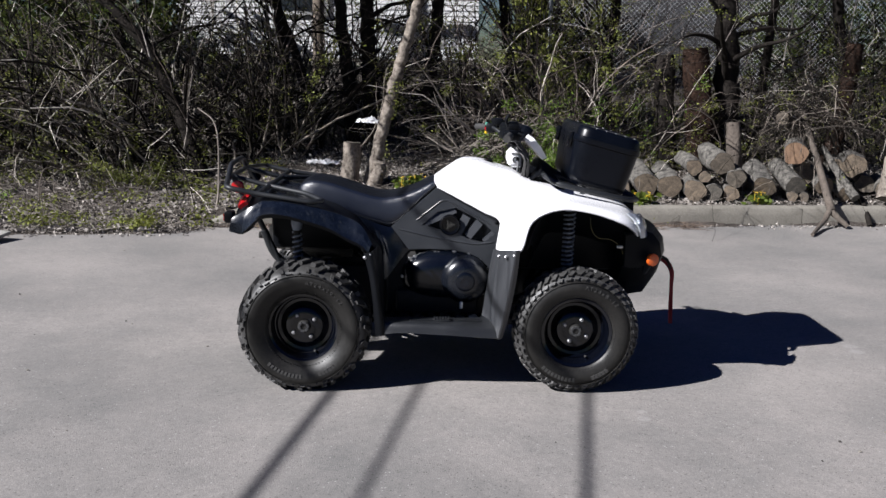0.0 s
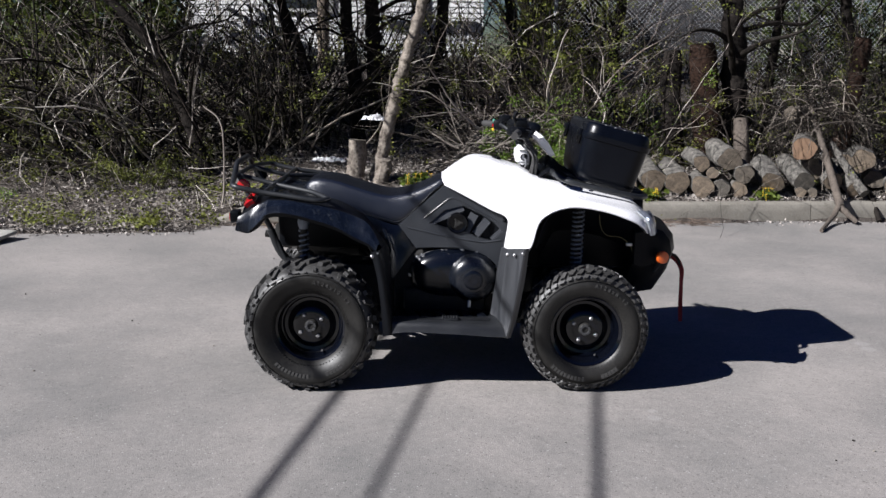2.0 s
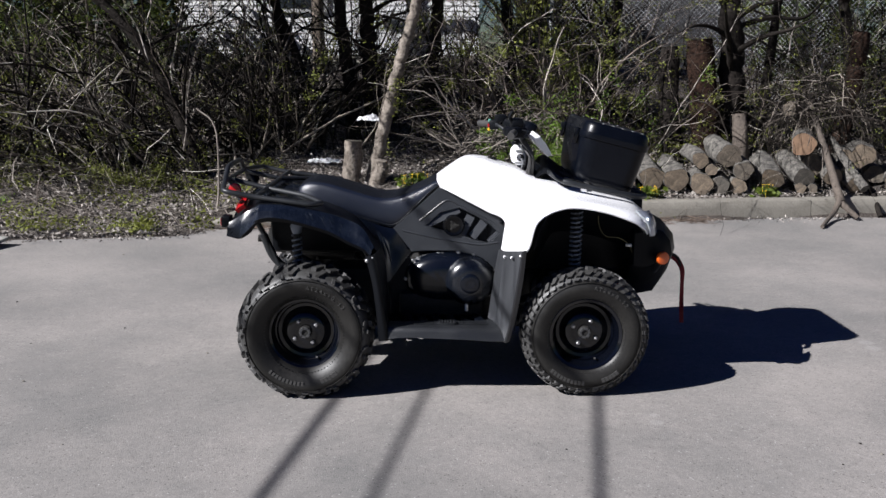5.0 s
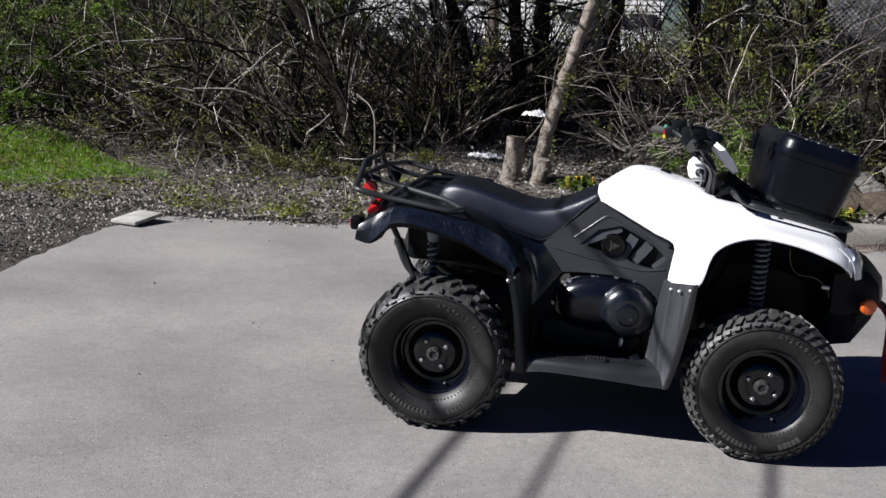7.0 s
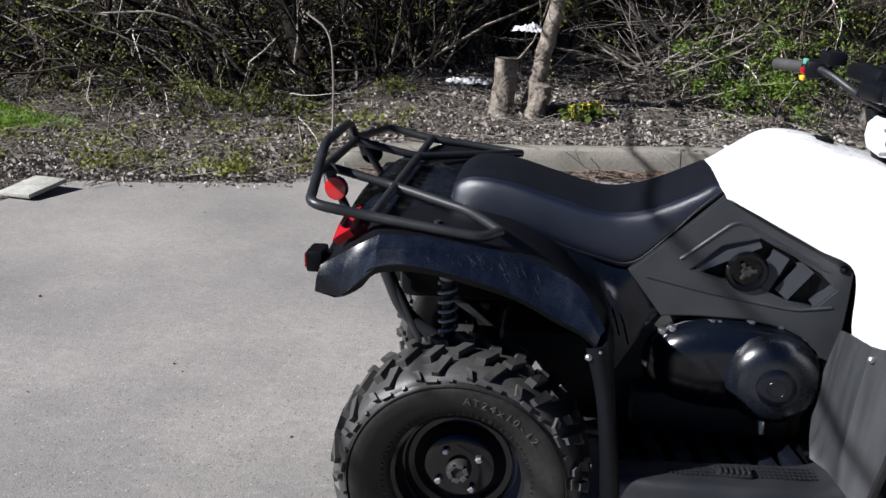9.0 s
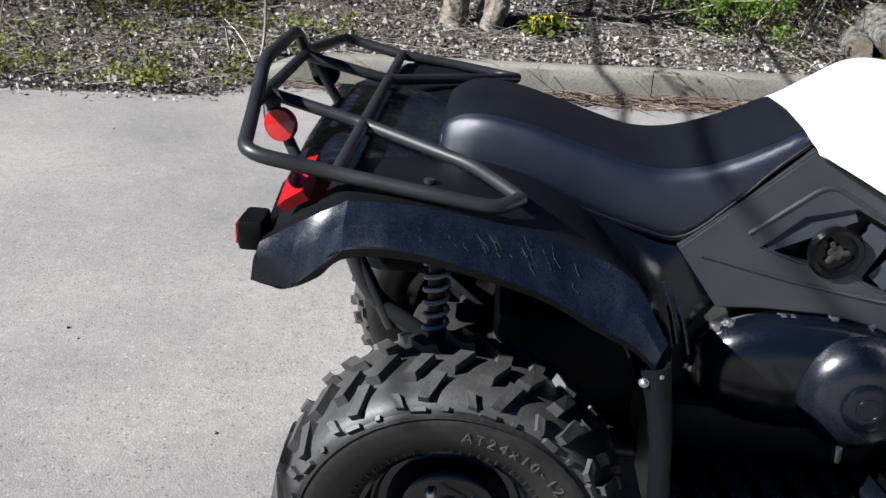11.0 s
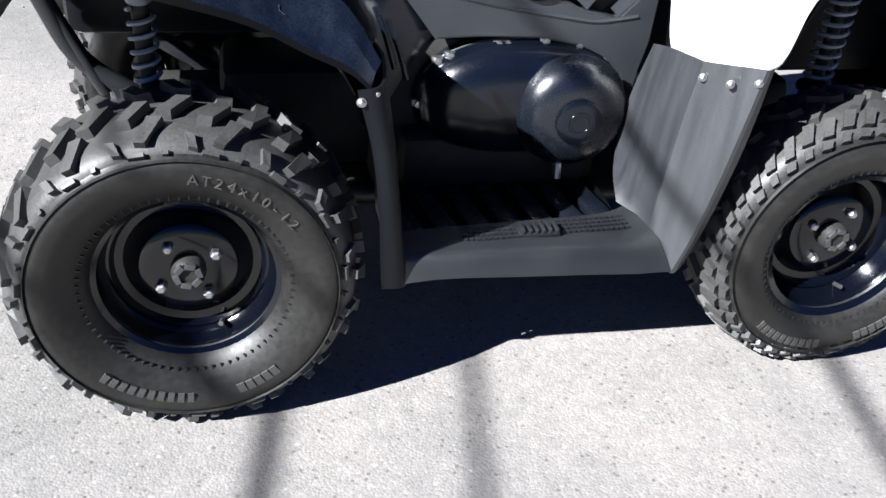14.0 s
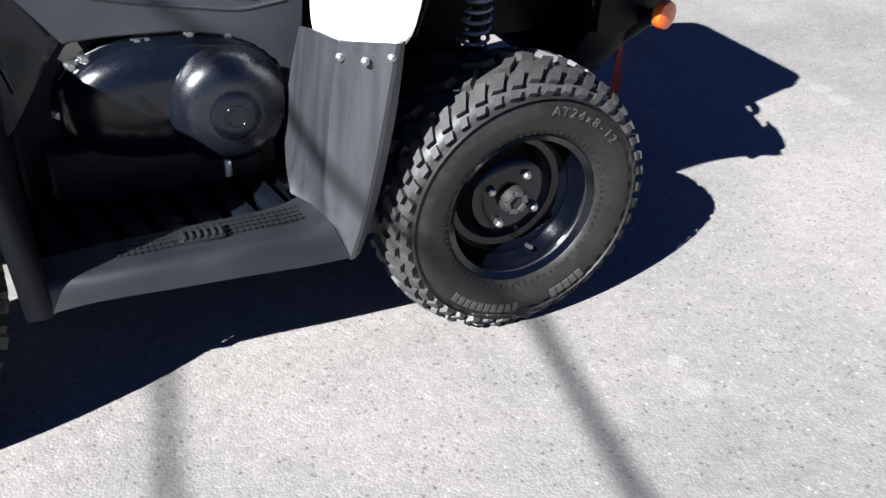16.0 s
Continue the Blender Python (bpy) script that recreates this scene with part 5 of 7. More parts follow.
    for sg in (-1, 1):
        P("grip", tube([(-0.087, sg * 0.320, 0.0570), (-0.126, sg * 0.455, 0.0518)], 0.0170, 0, 12), M_RUBBER, "ribbed rubber grip", parent=bars)
        P("switch_box", rbox((-0.076, sg * 0.285, 0.056), (0.050, 0.060, 0.05), 0.010, Matrix.Rotation(radians(-16 * sg), 4, "Z")), M_BLACK, parent=bars)
        P("brake_lever", tube([(-0.045, sg * 0.25, 0.064), (-0.015, sg * 0.30, 0.060), (-0.060, sg * 0.44, 0.048)], 0.006, 0.02, 8), M_BLACK, parent=bars)
        P("reservoir", rbox((-0.055, sg * 0.215, 0.092), (0.055, 0.070, 0.036), 0.008), M_BLACK, parent=bars)
    P("throttle_housing", rbox((-0.048, -0.215, 0.050), (0.075, 0.075, 0.055), 0.016, Matrix.Rotation(radians(12), 4, "Z")), M_BLACK, "black thumb throttle housing", parent=bars)
    P("reservoir_lid", rbox((-0.055, -0.215, 0.1135), (0.048, 0.062, 0.008), 0.003), M_CASE, parent=bars)
    P("clutch_adjuster", tube([(-0.075, -0.235, 0.090), (-0.095, -0.245, 0.125), (-0.080, -0.240, 0.150)], 0.008, 0.01, 8), M_BLACK, parent=bars)
    P("meter_hood", rbox((0.035, -0.01, 0.060), (0.055, 0.24, 0.060), 0.018, Matrix.Rotation(radians(24), 4, "Y")), M_CASE, "black hood round the meter", parent=bars)
    P("bar_clamp", rbox((0.012, -0.055, 0.028), (0.045, 0.05, 0.03), 0.006), M_HUB, "plated handlebar clamp", parent=bars)
    P("kill_button", rbox((-0.102, 0.300, 0.050), (0.012, 0.02, 0.018), 0.004), M_RED, "red switch", parent=bars)
    P("horn_button", rbox((-0.102, 0.300, 0.030), (0.012, 0.02, 0.014), 0.004), M_YELLOW, "yellow switch", parent=bars)
    P("light_switch", rbox((-0.100, 0.290, 0.076), (0.012, 0.024, 0.016), 0.004), M_GREENBTN, "pale green switch", parent=bars)
    P("lever_perch", rbox((-0.05, -0.12, 0.048), (0.09, 0.12, 0.045), 0.014), M_BLACK, parent=bars)
    P("instrument_pod", rbox((-0.01, 0.0, 0.062), (0.12, 0.20, 0.05), 0.02, Matrix.Rotation(radians(18), 4, "Y")), M_BLACK, "black instrument pod", parent=bars)
    col = loft([[(0.348 + a + dx, b * k - 0.075, z) for a, b in rrect(w, 0.09, 0.024)] for z, w, dx, k in ((1.010, 0.045, 0.016, 0.8), (1.025, 0.066, 0.006, 1.0), (1.055, 0.074, 0.002, 1.0), (1.085, 0.060, -0.002, 0.95), (1.104, 0.040, 0.004, 0.7))])
    cw = P("column_cover", col, M_WHITE, "white plastic steering column cover")
    P("ignition", lathe([(0.017, 0.02), (0.017, -0.010), (0.013, -0.012), (0.012, -0.002), (0, -0.002)], 20), M_BLACK, "black ignition barrel", parent=cw, m=pose(0.360, -0.118, 1.048, 0, 0, -12))
    P("key_tag", tube(curve_through([(0.362, -0.131, 1.045), (0.368, -0.136, 1.02), (0.362, -0.134, 0.995)], 8), 0.004, 0, 6), M_STEEL, "steel key with a ring", parent=cw)
    for z_, w_ in ((1.022, 0.052), (1.080, 0.044)):
        P("column_clip", rbox((0.356, -0.121, z_), (w_, 0.008, 0.008), 0.003), M_PALEGREY, parent=cw)
    vis = loft([[(0.478 + (x_ - 0.478) * k, y_, 1.10 + (z_ - 1.10) * k) for x_, z_ in ((0.394, 1.150), (0.410, 1.178), (0.440, 1.160), (0.480, 1.112), (0.512, 1.056), (0.488, 1.050), (0.445, 1.094))] for y_, k in ((-0.132, 0.86), (-0.125, 0.97), (-0.11, 1.0), (0.11, 1.0), (0.125, 0.97), (0.132, 0.86))])
    P("visor", vis, M_WHITE, "white headlight visor", smooth=35)
    P("steering_stem", tube([(0.40, 0, 0.93), (0.35, 0, 1.12)], 0.03, 0, 12), M_BLACK)
    P("dash_cover", skin([[(0.42, -0.19, 0.955), (0.42, 0, 0.985), (0.42, 0.19, 0.955)], [(0.47, -0.2, 0.985), (0.48, 0, 1.05), (0.47, 0.2, 0.985)], [(0.56, -0.2, 0.95), (0.57, 0, 0.99), (0.56, 0.2, 0.95)]], 10, 14, 0.006), M_BLACK, "black plastic dash cowl")
    for x, y, z, sx, sy, sz in ((0.395, -0.05, 1.06, 0.06, 0.05, 0.05), (0.44, -0.09, 0.99, 0.07, 0.08, 0.05), (0.345, -0.02, 1.14, 0.08, 0.12, 0.05), (0.41, -0.12, 0.975, 0.04, 0.04, 0.05)):
        P("bracket", rbox((x, y, z), (sx, sy, sz), 0.012, Matrix.Rotation(0.5, 4, "Y")), M_BLACK)
    for k, (a, b) in enumerate((((0.35, -0.15, 1.12), (0.395, -0.16, 0.965)), ((0.36, -0.14, 1.13), (0.415, -0.15, 0.96)), ((0.34, -0.06, 1.14), (0.385, -0.04, 0.975)), ((0.37, -0.10, 1.14), (0.41, -0.14, 0.95)), ((0.36, -0.12, 1.13), (0.385, -0.15, 0.965)), ((0.36, 0.1, 1.15), (0.44, 0.15, 0.95)))):
        mid = ((a[0] + b[0]) / 2 + 0.025, (a[1] + b[1]) / 2 - 0.03, (a[2] + b[2]) / 2 + 0.01)
        P("cable", tube(curve_through([a, mid, b], 14), 0.006, 0, 6), M_RUBBER)
    return atv


build_atv()


def build_cargo_box():
    """The lidded plastic box on the front rack, tipped forward with it."""
    m = pose(0.738, 0, 0.957, 0, 14.5, 0)
    box = thing("storage_box", "black lidded plastic storage box strapped on the front rack", "storage box", m)
    def ring(w, d, z, r, dx=0):
        return [(a + dx, b, z) for a, b in rrect(w, d, r, 8)]
    body = loft([ring(0.22, 0.54, -0.036, 0.05, 0.006), ring(0.255, 0.585, -0.030, 0.06, 0.004), ring(0.278, 0.605, -0.012, 0.066, 0.0), ring(0.288, 0.612, 0.010, 0.07, -0.004), ring(0.312, 0.642, 0.150, 0.075, -0.008), ring(0.314, 0.644, 0.168, 0.075, -0.008)])
    part("body", body, M_CASE, box, smooth=45)
    lid = loft([ring(w + 0.002, d + 0.128, z, r, dx - 0.008) for w, d, z, r, dx in ((0.300, 0.500, 0.168, 0.068, 0), (0.322, 0.524, 0.170, 0.074, 0), (0.326, 0.528, 0.176, 0.075, 0), (0.324, 0.526, 0.196, 0.075, 0), (0.314, 0.518, 0.199, 0.074, -0.001), (0.306, 0.508, 0.226, 0.072, -0.003), (0.296, 0.498, 0.240, 0.068, -0.004), (0.280, 0.482, 0.246, 0.06, -0.005), (0.262, 0.464, 0.247, 0.055, -0.006), (0.256, 0.458, 0.242, 0.052, -0.006), (0.20, 0.40, 0.243, 0.04, -0.006))])
    lid_o = part("lid", lid, M_CASE, box, "moulded black lid with a riveted edge", smooth=38)
    for sg in (-1, 1):
        for k in range(5):
            part("rivet", lathe([(0.0055, 0), (0.005, 0.003), (0, 0.004)], 8), M_STEEL, lid_o, m=pose(-0.085 + 0.046 * k, sg * 0.300, 0.246, 90, 0, 0))
        lt = part("latch", rbox((-0.178, sg * 0.225, 0.165), (0.020, 0.040, 0.075), 0.006), M_GLOSS, box, "black plastic latch")
        part("latch_hook", rbox((-0.190, sg * 0.225, 0.185), (0.012, 0.022, 0.028), 0.003), M_BLACK, lt)
    part("hinge", rbox((0.158, 0, 0.172), (0.016, 0.30, 0.022), 0.006), M_BLACK, box)


build_cargo_box()


# ---- logs, stumps and trees behind the kerb ----
def gz(x, y):
    return float(ground_h(x, y))


def bark_log(name, axis_from, axis_to, r0, r1, material, label, category, seed, group="", end_mat=None, knots=2, rough=0.12):
    """A trunk or log along an axis, with uneven bark; its cut ends are parts of their own."""
    rnd = random.Random(seed)
    a, b = Vector(axis_from), Vector(axis_to)
    ax = (b - a).normalized()
    u = ax.orthogonal().normalized()
    v = ax.cross(u)
    L = (b - a).length
    n, sides = max(5, int(L / 0.06)), 18
    n = min(n, 60)
    th = thing(name, label, category, group=group)
    ph = [rnd.uniform(0, 6.28) for _ in range(6)]
    bow = [rnd.uniform(-0.03, 0.03) * min(L, 1.5) for _ in range(2)]
    rings = []
    for i in range(n + 1):
        t = i / n
        c = a.lerp(b, t) + u * bow[0] * math.sin(math.pi * t) + v * bow[1] * math.sin(math.pi * t)
        r = r0 + (r1 - r0) * t
        ring = []
        for j in range(sides):
            w = 2 * math.pi * j / sides
            k = 1 + rough * (0.45 * math.sin(3 * w + ph[0] + 2.5 * t) + 0.35 * math.sin(5 * w + ph[1] - 4 * t * L) + 0.3 * math.sin(9 * t * L + 2 * w + ph[2])) + rnd.uniform(-rough, rough) * 0.28
            ring.append(c + (u * math.cos(w) + v * math.sin(w)) * r * k)
        rings.append(ring)
    part("bark", loft(rings, caps=False), material, th, smooth=60)
    for ring, d, nm in ((rings[0], -ax, "cut_end"), (rings[-1], ax, "cut_end")):
        cen = sum(ring, Vector()) / sides
        q = ax.to_track_quat("X", "Z").to_matrix().to_4x4()
        m = Matrix.Translation(cen) @ q
        inv = m.inverted()
        bm = bmesh.new()
        rim = [inv @ (cen + (p - cen) * 0.985 + d * 0.004) for p in ring]
        mid = [inv @ (cen + (p - cen) * 0.5 + d * rnd.uniform(0.004, 0.008)) for p in ring]
        vs1, vs2 = [bm.verts.new(p) for p in rim], [bm.verts.new(p) for p in mid]
        c0 = bm.verts.new(inv @ (cen + d * 0.006))
        back = bm.verts.new(inv @ (cen - d * 0.01))
        for j in range(sides):
            k = (j + 1) % sides
            bm.faces.new((vs1[j], vs1[k], vs2[k], vs2[j]))
            bm.faces.new((vs2[j], vs2[k], c0))
            bm.faces.new((vs1[k], vs1[j], back))
        part(nm, bm, end_mat or M_END, th, "sawn end with growth rings", smooth=30, m=m)
    return th


def build_logs():
    rnd = random.Random(11)
    # x, y, z of the sawn end, radius, length, way back (dx, dz), label words
    logs = [(2.575, 4.70, 0.535, 0.080, 0.75, -0.45, 0.15), (2.868, 4.72, 0.575, 0.118, 0.8, -0.45, 0.2), (2.998, 4.66, 0.435, 0.093, 0.7, -0.2, 0.1), (2.588, 4.66, 0.30, 0.112, 0.75, -0.1, 0.05),
            (2.778, 4.66, 0.29, 0.083, 0.7, 0.05, 0.02), (2.955, 4.66, 0.28, 0.080, 0.65, 0.05, 0.02), (2.688, 4.70, 0.44, 0.060, 0.7, -0.1, 0.02), (2.349, 4.72, 0.34, 0.120, 0.8, -0.35, 0.3),
            (2.116, 4.75, 0.35, 0.120, 0.8, -0.45, 0.3), (1.86, 4.75, 0.29, 0.095, 0.7, 0.05, 0.05), (3.30, 4.70, 0.34, 0.115, 0.7, -0.35, 0.6), (3.63, 4.72, 0.36, 0.100, 0.8, -0.5, 0.5), (3.80, 4.98, 0.46, 0.105, 0.6, 0.0, 0.0),
            (3.592, 4.70, 0.255, 0.054, 0.6, 0.0, 0.0), (3.711, 4.70, 0.25, 0.050, 0.6, 0.1, 0.0), (4.282, 4.90, 0.56, 0.117, 0.6, 0.1, 0.15), (4.13, 4.95, 0.55, 0.070, 0.6, 0.2, 0.05), (4.15, 4.72, 0.29, 0.085, 0.8, -0.6, 0.6),
            (3.95, 4.80, 0.36, 0.090, 0.7, -0.4, 0.35), (4.62, 4.85, 0.32, 0.110, 0.7, 0.1, 0.1), (4.45, 4.98, 0.36, 0.095, 0.7, 0.3, 0.05), (4.95, 4.95, 0.33, 0.100, 0.7, 0.1, 0.05), (3.12, 4.95, 0.40, 0.09, 0.6, 0.1, 0.0)]
    for i, (x, y, z, r, L, dx, dz) in enumerate(logs):
        d = Vector((dx * 0.45 + 0.22, 1.0, dz * 0.5)).normalized() * L * 0.75
        lab = "sawn firewood log with rough grey bark on the pile" if r > 0.08 else "thin sawn log with grey bark in the firewood pile"
        bark_log("log", (x, y, z), (x + d.x, y + d.y, z + d.z), r, r * rnd.uniform(0.85, 1.05), M_LOG, lab, "log", 100 + i, "firewood pile behind the kerb", rough=0.16)
    bark_log("log", (3.647, 4.85, 0.68), (3.80, 5.28, 0.71), 0.118, 0.112, M_LOG, "firewood log with a fresh orange saw cut", "log", 143, "firewood pile behind the kerb", end_mat=M_ORANGEEND, rough=0.1)
    # upright log in darker bark, its shade put into the colour
    bark_log("log", (3.155, 5.25, 0.35), (3.13, 5.30, 0.96), 0.082, 0.075, M_BROWN, "short weathered log standing upright in the pile", "log", 140, "firewood pile behind the kerb")
    bark_log("log", (4.50, 4.60, 0.26), (4.60, 4.75, 0.66), 0.085, 0.075, M_PALE, "pale barkless log leaning upright on the pile", "log", 141, "firewood pile behind the kerb")
    bark_log("log", (3.62, 5.22, 1.02), (3.86, 5.40, 1.03), 0.075, 0.07, M_PALE, "pale pinkish log lying on top of the pile", "log", 142, "firewood pile behind the kerb")


build_logs()


def limb(th, pts, r0, r1, material, n=24, sides=9, seed=0, name="limb", knobs=0.0):
    rnd = random.Random(seed)
    P = curve_through(pts, n)
    P = [Vector(p) + Vector((rnd.uniform(-1, 1), rnd.uniform(-1, 1), 0)) * r0 * 0.12 for p in P]
    bm = tube(P, r0, 0, sides, taper=r1)
    for v in bm.verts if knobs else ():
        c = v.co
        v.co = c + Vector((math.sin(31 * c.z + 9 * c.x), math.cos(27 * c.z + 13 * c.y), 0)) * r0 * knobs + Vector((rnd.uniform(-1, 1), rnd.uniform(-1, 1), 0)) * r0 * knobs * 0.6
    return part(name, bm, material, th, smooth=60)


def build_trunks():
    t = thing("leaning_trunk", "pale dead leaning tree trunk with peeling bark", "tree trunk")
    limb(t, [(-0.76, 4.95, 0.18), (-0.70, 4.97, 0.34), (-0.51, 5.0, 1.14), (-0.38, 5.02, 1.60), (-0.22, 5.05, 2.15), (0.02, 5.1, 3.0), (0.2, 5.2, 4.2)], 0.074, 0.040, M_PALE, 90, 16, 3, "trunk", 0.07)
    limb(t, [(-0.66, 4.90, 0.24), (-0.62, 4.88, 0.40), (-0.60, 4.87, 0.52)], 0.072, 0.066, M_PALE, 16, 14, 4, "stub", 0.14)
    limb(t, [(-0.25, 5.04, 2.05), (-0.05, 5.1, 2.5), (0.3, 5.2, 3.2)], 0.03, 0.012, M_PALE, 12, 7, 5)
    bark_log("stump", (-0.93, 4.92, 0.20), (-0.89, 4.92, 0.71), 0.100, 0.082, M_PALE, "pale sawn-off tree stump beside the leaning trunk", "stump", 21, rough=0.2)
    bark_log("stump", (3.05, 6.15, 0.45), (2.92, 6.2, 1.74), 0.17, 0.14, M_RUSTBARK, "broken dark brown tree stump behind the firewood", "stump", 22, rough=0.22)
    bark_log("stump", (4.50, 6.1, 0.45), (4.70, 6.1, 1.82), 0.10, 0.09, M_RUSTBARK, "leaning trunk with a fresh orange saw cut", "stump", 23)
    bark_log("stump", (2.68, 6.2, 0.42), (2.60, 6.25, 1.66), 0.115, 0.10, M_BARK, "narrow dark stump beside a broken stump", "stump", 24, rough=0.2)
    dark = [
        ([(-2.58, 5.56, 0.25), (-2.65, 5.58, 0.42), (-2.76, 5.6, 0.79), (-2.92, 5.6, 1.19), (-3.12, 5.6, 1.60), (-3.45, 5.62, 1.97), (-4.0, 5.7, 2.5), (-4.5, 5.8, 3.3)], 0.085, 0.04),
        ([(-1.05, 7.0, 0.35), (-1.06, 7.0, 0.58), (-1.15, 7.0, 1.61), (-1.22, 7.0, 2.28), (-1.3, 7.1, 4.2)], 0.10, 0.06),
        ([(-0.80, 7.1, 0.35), (-0.83, 7.0, 1.0), (-0.87, 7.0, 1.68), (-0.88, 7.0, 2.29), (-0.8, 7.0, 4.4)], 0.12, 0.07),
        ([(-1.40, 6.8, 0.35), (-1.49, 6.8, 0.66), (-1.69, 6.8, 1.47), (-1.94, 6.8, 2.13), (-2.6, 6.9, 3.4)], 0.075, 0.04),
        ([(-0.20, 7.1, 0.35), (-0.17, 7.08, 0.58), (-0.11, 7.08, 1.42), (-0.02, 7.08, 2.30), (0.1, 7.1, 4.2)], 0.105, 0.06),
        ([(3.36, 6.3, 0.4), (3.34, 6.3, 1.14), (3.30, 6.3, 1.78), (3.26, 6.3, 2.28), (3.2, 6.4, 4.4)], 0.16, 0.10),
        ([(2.2, 7.6, 0.5), (2.15, 7.6, 1.5), (2.25, 7.6, 2.5), (2.2, 7.7, 4.5)], 0.09, 0.05),
        ([(0.9, 7.8, 0.5), (0.95, 7.8, 1.5), (0.8, 7.8, 2.6), (0.9, 7.9, 4.5)], 0.08, 0.05),
        ([(-2.1, 7.6, 0.4), (-2.0, 7.6, 1.6), (-2.15, 7.6, 2.8), (-2.1, 7.6, 4.2)], 0.075, 0.04),
        ([(-3.9, 7.0, 0.4), (-3.8, 7.0, 1.4), (-4.1, 7.0, 2.6), (-4.2, 7.1, 4.2)], 0.08, 0.04),
        ([(-5.6, 7.2, 0.3), (-5.5, 7.2, 1.4), (-5.7, 7.3, 2.8), (-5.5, 7.3, 4.2)], 0.08, 0.04),
        ([(4.9, 7.0, 0.4), (5.0, 7.0, 1.4), (4.8, 7.0, 2.6), (5.0, 7.1, 4.4)], 0.09, 0.05),
        ([(4.1, 7.6, 0.4), (4.2, 7.6, 1.4), (4.3, 7.6, 2.6), (4.6, 7.7, 4.4)], 0.07, 0.04),
    ]
    for i, (pts, r0, r1) in enumerate(dark):
        rnd = random.Random(60 + i)
        t = thing("tree", "bare dark-barked tree with thin twisting limbs" if i else "dark-barked tree leaning over a tangle of bare branches", "tree")
        limb(t, pts, r0, r1, M_BARK, 30, 11, 70 + i, "trunk")
        P = curve_through(pts, 30)
        for k in range(7):
            j = rnd.randint(8, 26)
            o = Vector(P[j])
            a = rnd.uniform(0, 6.28)
            l = rnd.uniform(0.6, 1.5)
            d = Vector((math.cos(a), math.sin(a) * 0.7, rnd.uniform(0.1, 0.9))).normalized()
            limb(t, [o, o + d * l * 0.35 + Vector((0, 0, 0.05)), o + d * l * 0.7, o + d * l + Vector((0, 0, rnd.uniform(-0.2, 0.4)))], r0 * rnd.uniform(0.15, 0.3), 0.006, M_BARK, 12, 6, 90 + i * 10 + k)
        rng = np.random.default_rng(900 + i)
        top = Vector(P[-1])
        # crown above the view, thickened to cast shade on the brush
        cen = np.stack([top.x + rng.normal(-0.3, 1.0, 46), top.y + rng.normal(-0.6, 0.8, 46), rng.uniform(2.75, 4.9, 46)], 1)
        tagged(part("crown", twig_cloud(900 + i, cen, 12, 0.8, 0.006), M_TWIG, t, smooth=0), kind="stuff")
        if top.x < -4.8 or i in (0, 1, 2, 4, 5, 6, 7, 12):
            continue
        # unseen leaves added on some trees to block sun from the brush
        at = np.repeat(cen, 230, 0) + rng.normal(0, 0.30, (46 * 230, 3))
        at[:, 2] = np.maximum(at[:, 2], 2.6)
        v, f = leaf_quads(rng, at, 0.085)
        tagged(part("foliage", raw_mesh("foliage", v, f), M_LEAF, t, smooth=0), kind="stuff")


# ---- twigs: many thin branching stems at once ----
def tube_arrays(paths, radii, sides=3):
    N, K, _ = paths.shape
    tan = np.gradient(paths, axis=1)
    tan /= np.linalg.norm(tan, axis=2, keepdims=True) + 1e-9
    ref = np.where(np.abs(tan[..., 2:3]) > 0.8, np.array([1.0, 0, 0]), np.array([0, 0, 1.0]))
    u = np.cross(tan, ref)
    u /= np.linalg.norm(u, axis=2, keepdims=True) + 1e-9
    v = np.cross(tan, u)
    a = 2 * np.pi * np.arange(sides) / sides
    ring = paths[:, :, None] + (u[:, :, None] * np.cos(a)[None, None, :, None] + v[:, :, None] * np.sin(a)[None, None, :, None]) * radii[:, :, None, None]
    V = ring.reshape(-1, 3)
    n, k, s = np.meshgrid(np.arange(N), np.arange(K - 1), np.arange(sides), indexing="ij")
    b = (n * K + k) * sides
    s2 = (s + 1) % sides
    F = np.stack([b + s, b + s2, b + sides + s2, b + sides + s], -1).reshape(-1, 4)
    return V, F


def grow(rng, base, way, length, K, wiggle, droop, r0, r1):
    """Stems from base along way; each bends at random and droops."""
    N = len(base)
    d = way / (np.linalg.norm(way, axis=1, keepdims=True) + 1e-9)
    pts = [base]
    step = (length / (K - 1))[:, None]
    for i in range(K - 1):
        d = d + rng.normal(0, wiggle, (N, 3)) + np.array([0, 0, -droop]) * (i / K)
        d /= np.linalg.norm(d, axis=1, keepdims=True) + 1e-9
        pts.append(pts[-1] + d * step)
    P = np.stack(pts, 1)
    R = np.linspace(1, 0, K)[None] * (r0 - r1)[:, None] + r1[:, None]
    return P, R


def offshoots(rng, P, R, per, spread, frac, K, wiggle, droop, up=0.0):
    N, k0, _ = P.shape
    idx = np.repeat(np.arange(N), per)
    j = rng.integers(1, k0, len(idx))
    base = P[idx, j]
    tan = P[idx, j] - P[idx, j - 1]
    seg = np.linalg.norm(tan, axis=1, keepdims=True)
    way = tan / (seg + 1e-9) + rng.normal(0, spread, (len(idx), 3)) + np.array([0, 0, up])
    length = seg[:, 0] * (k0 - 1) * frac * rng.uniform(0.5, 1.2, len(idx))
    r0 = R[idx, j] * 0.74
    return grow(rng, base, way, length, K, wiggle, droop, r0, np.maximum(r0 * 0.4, 0.0018))


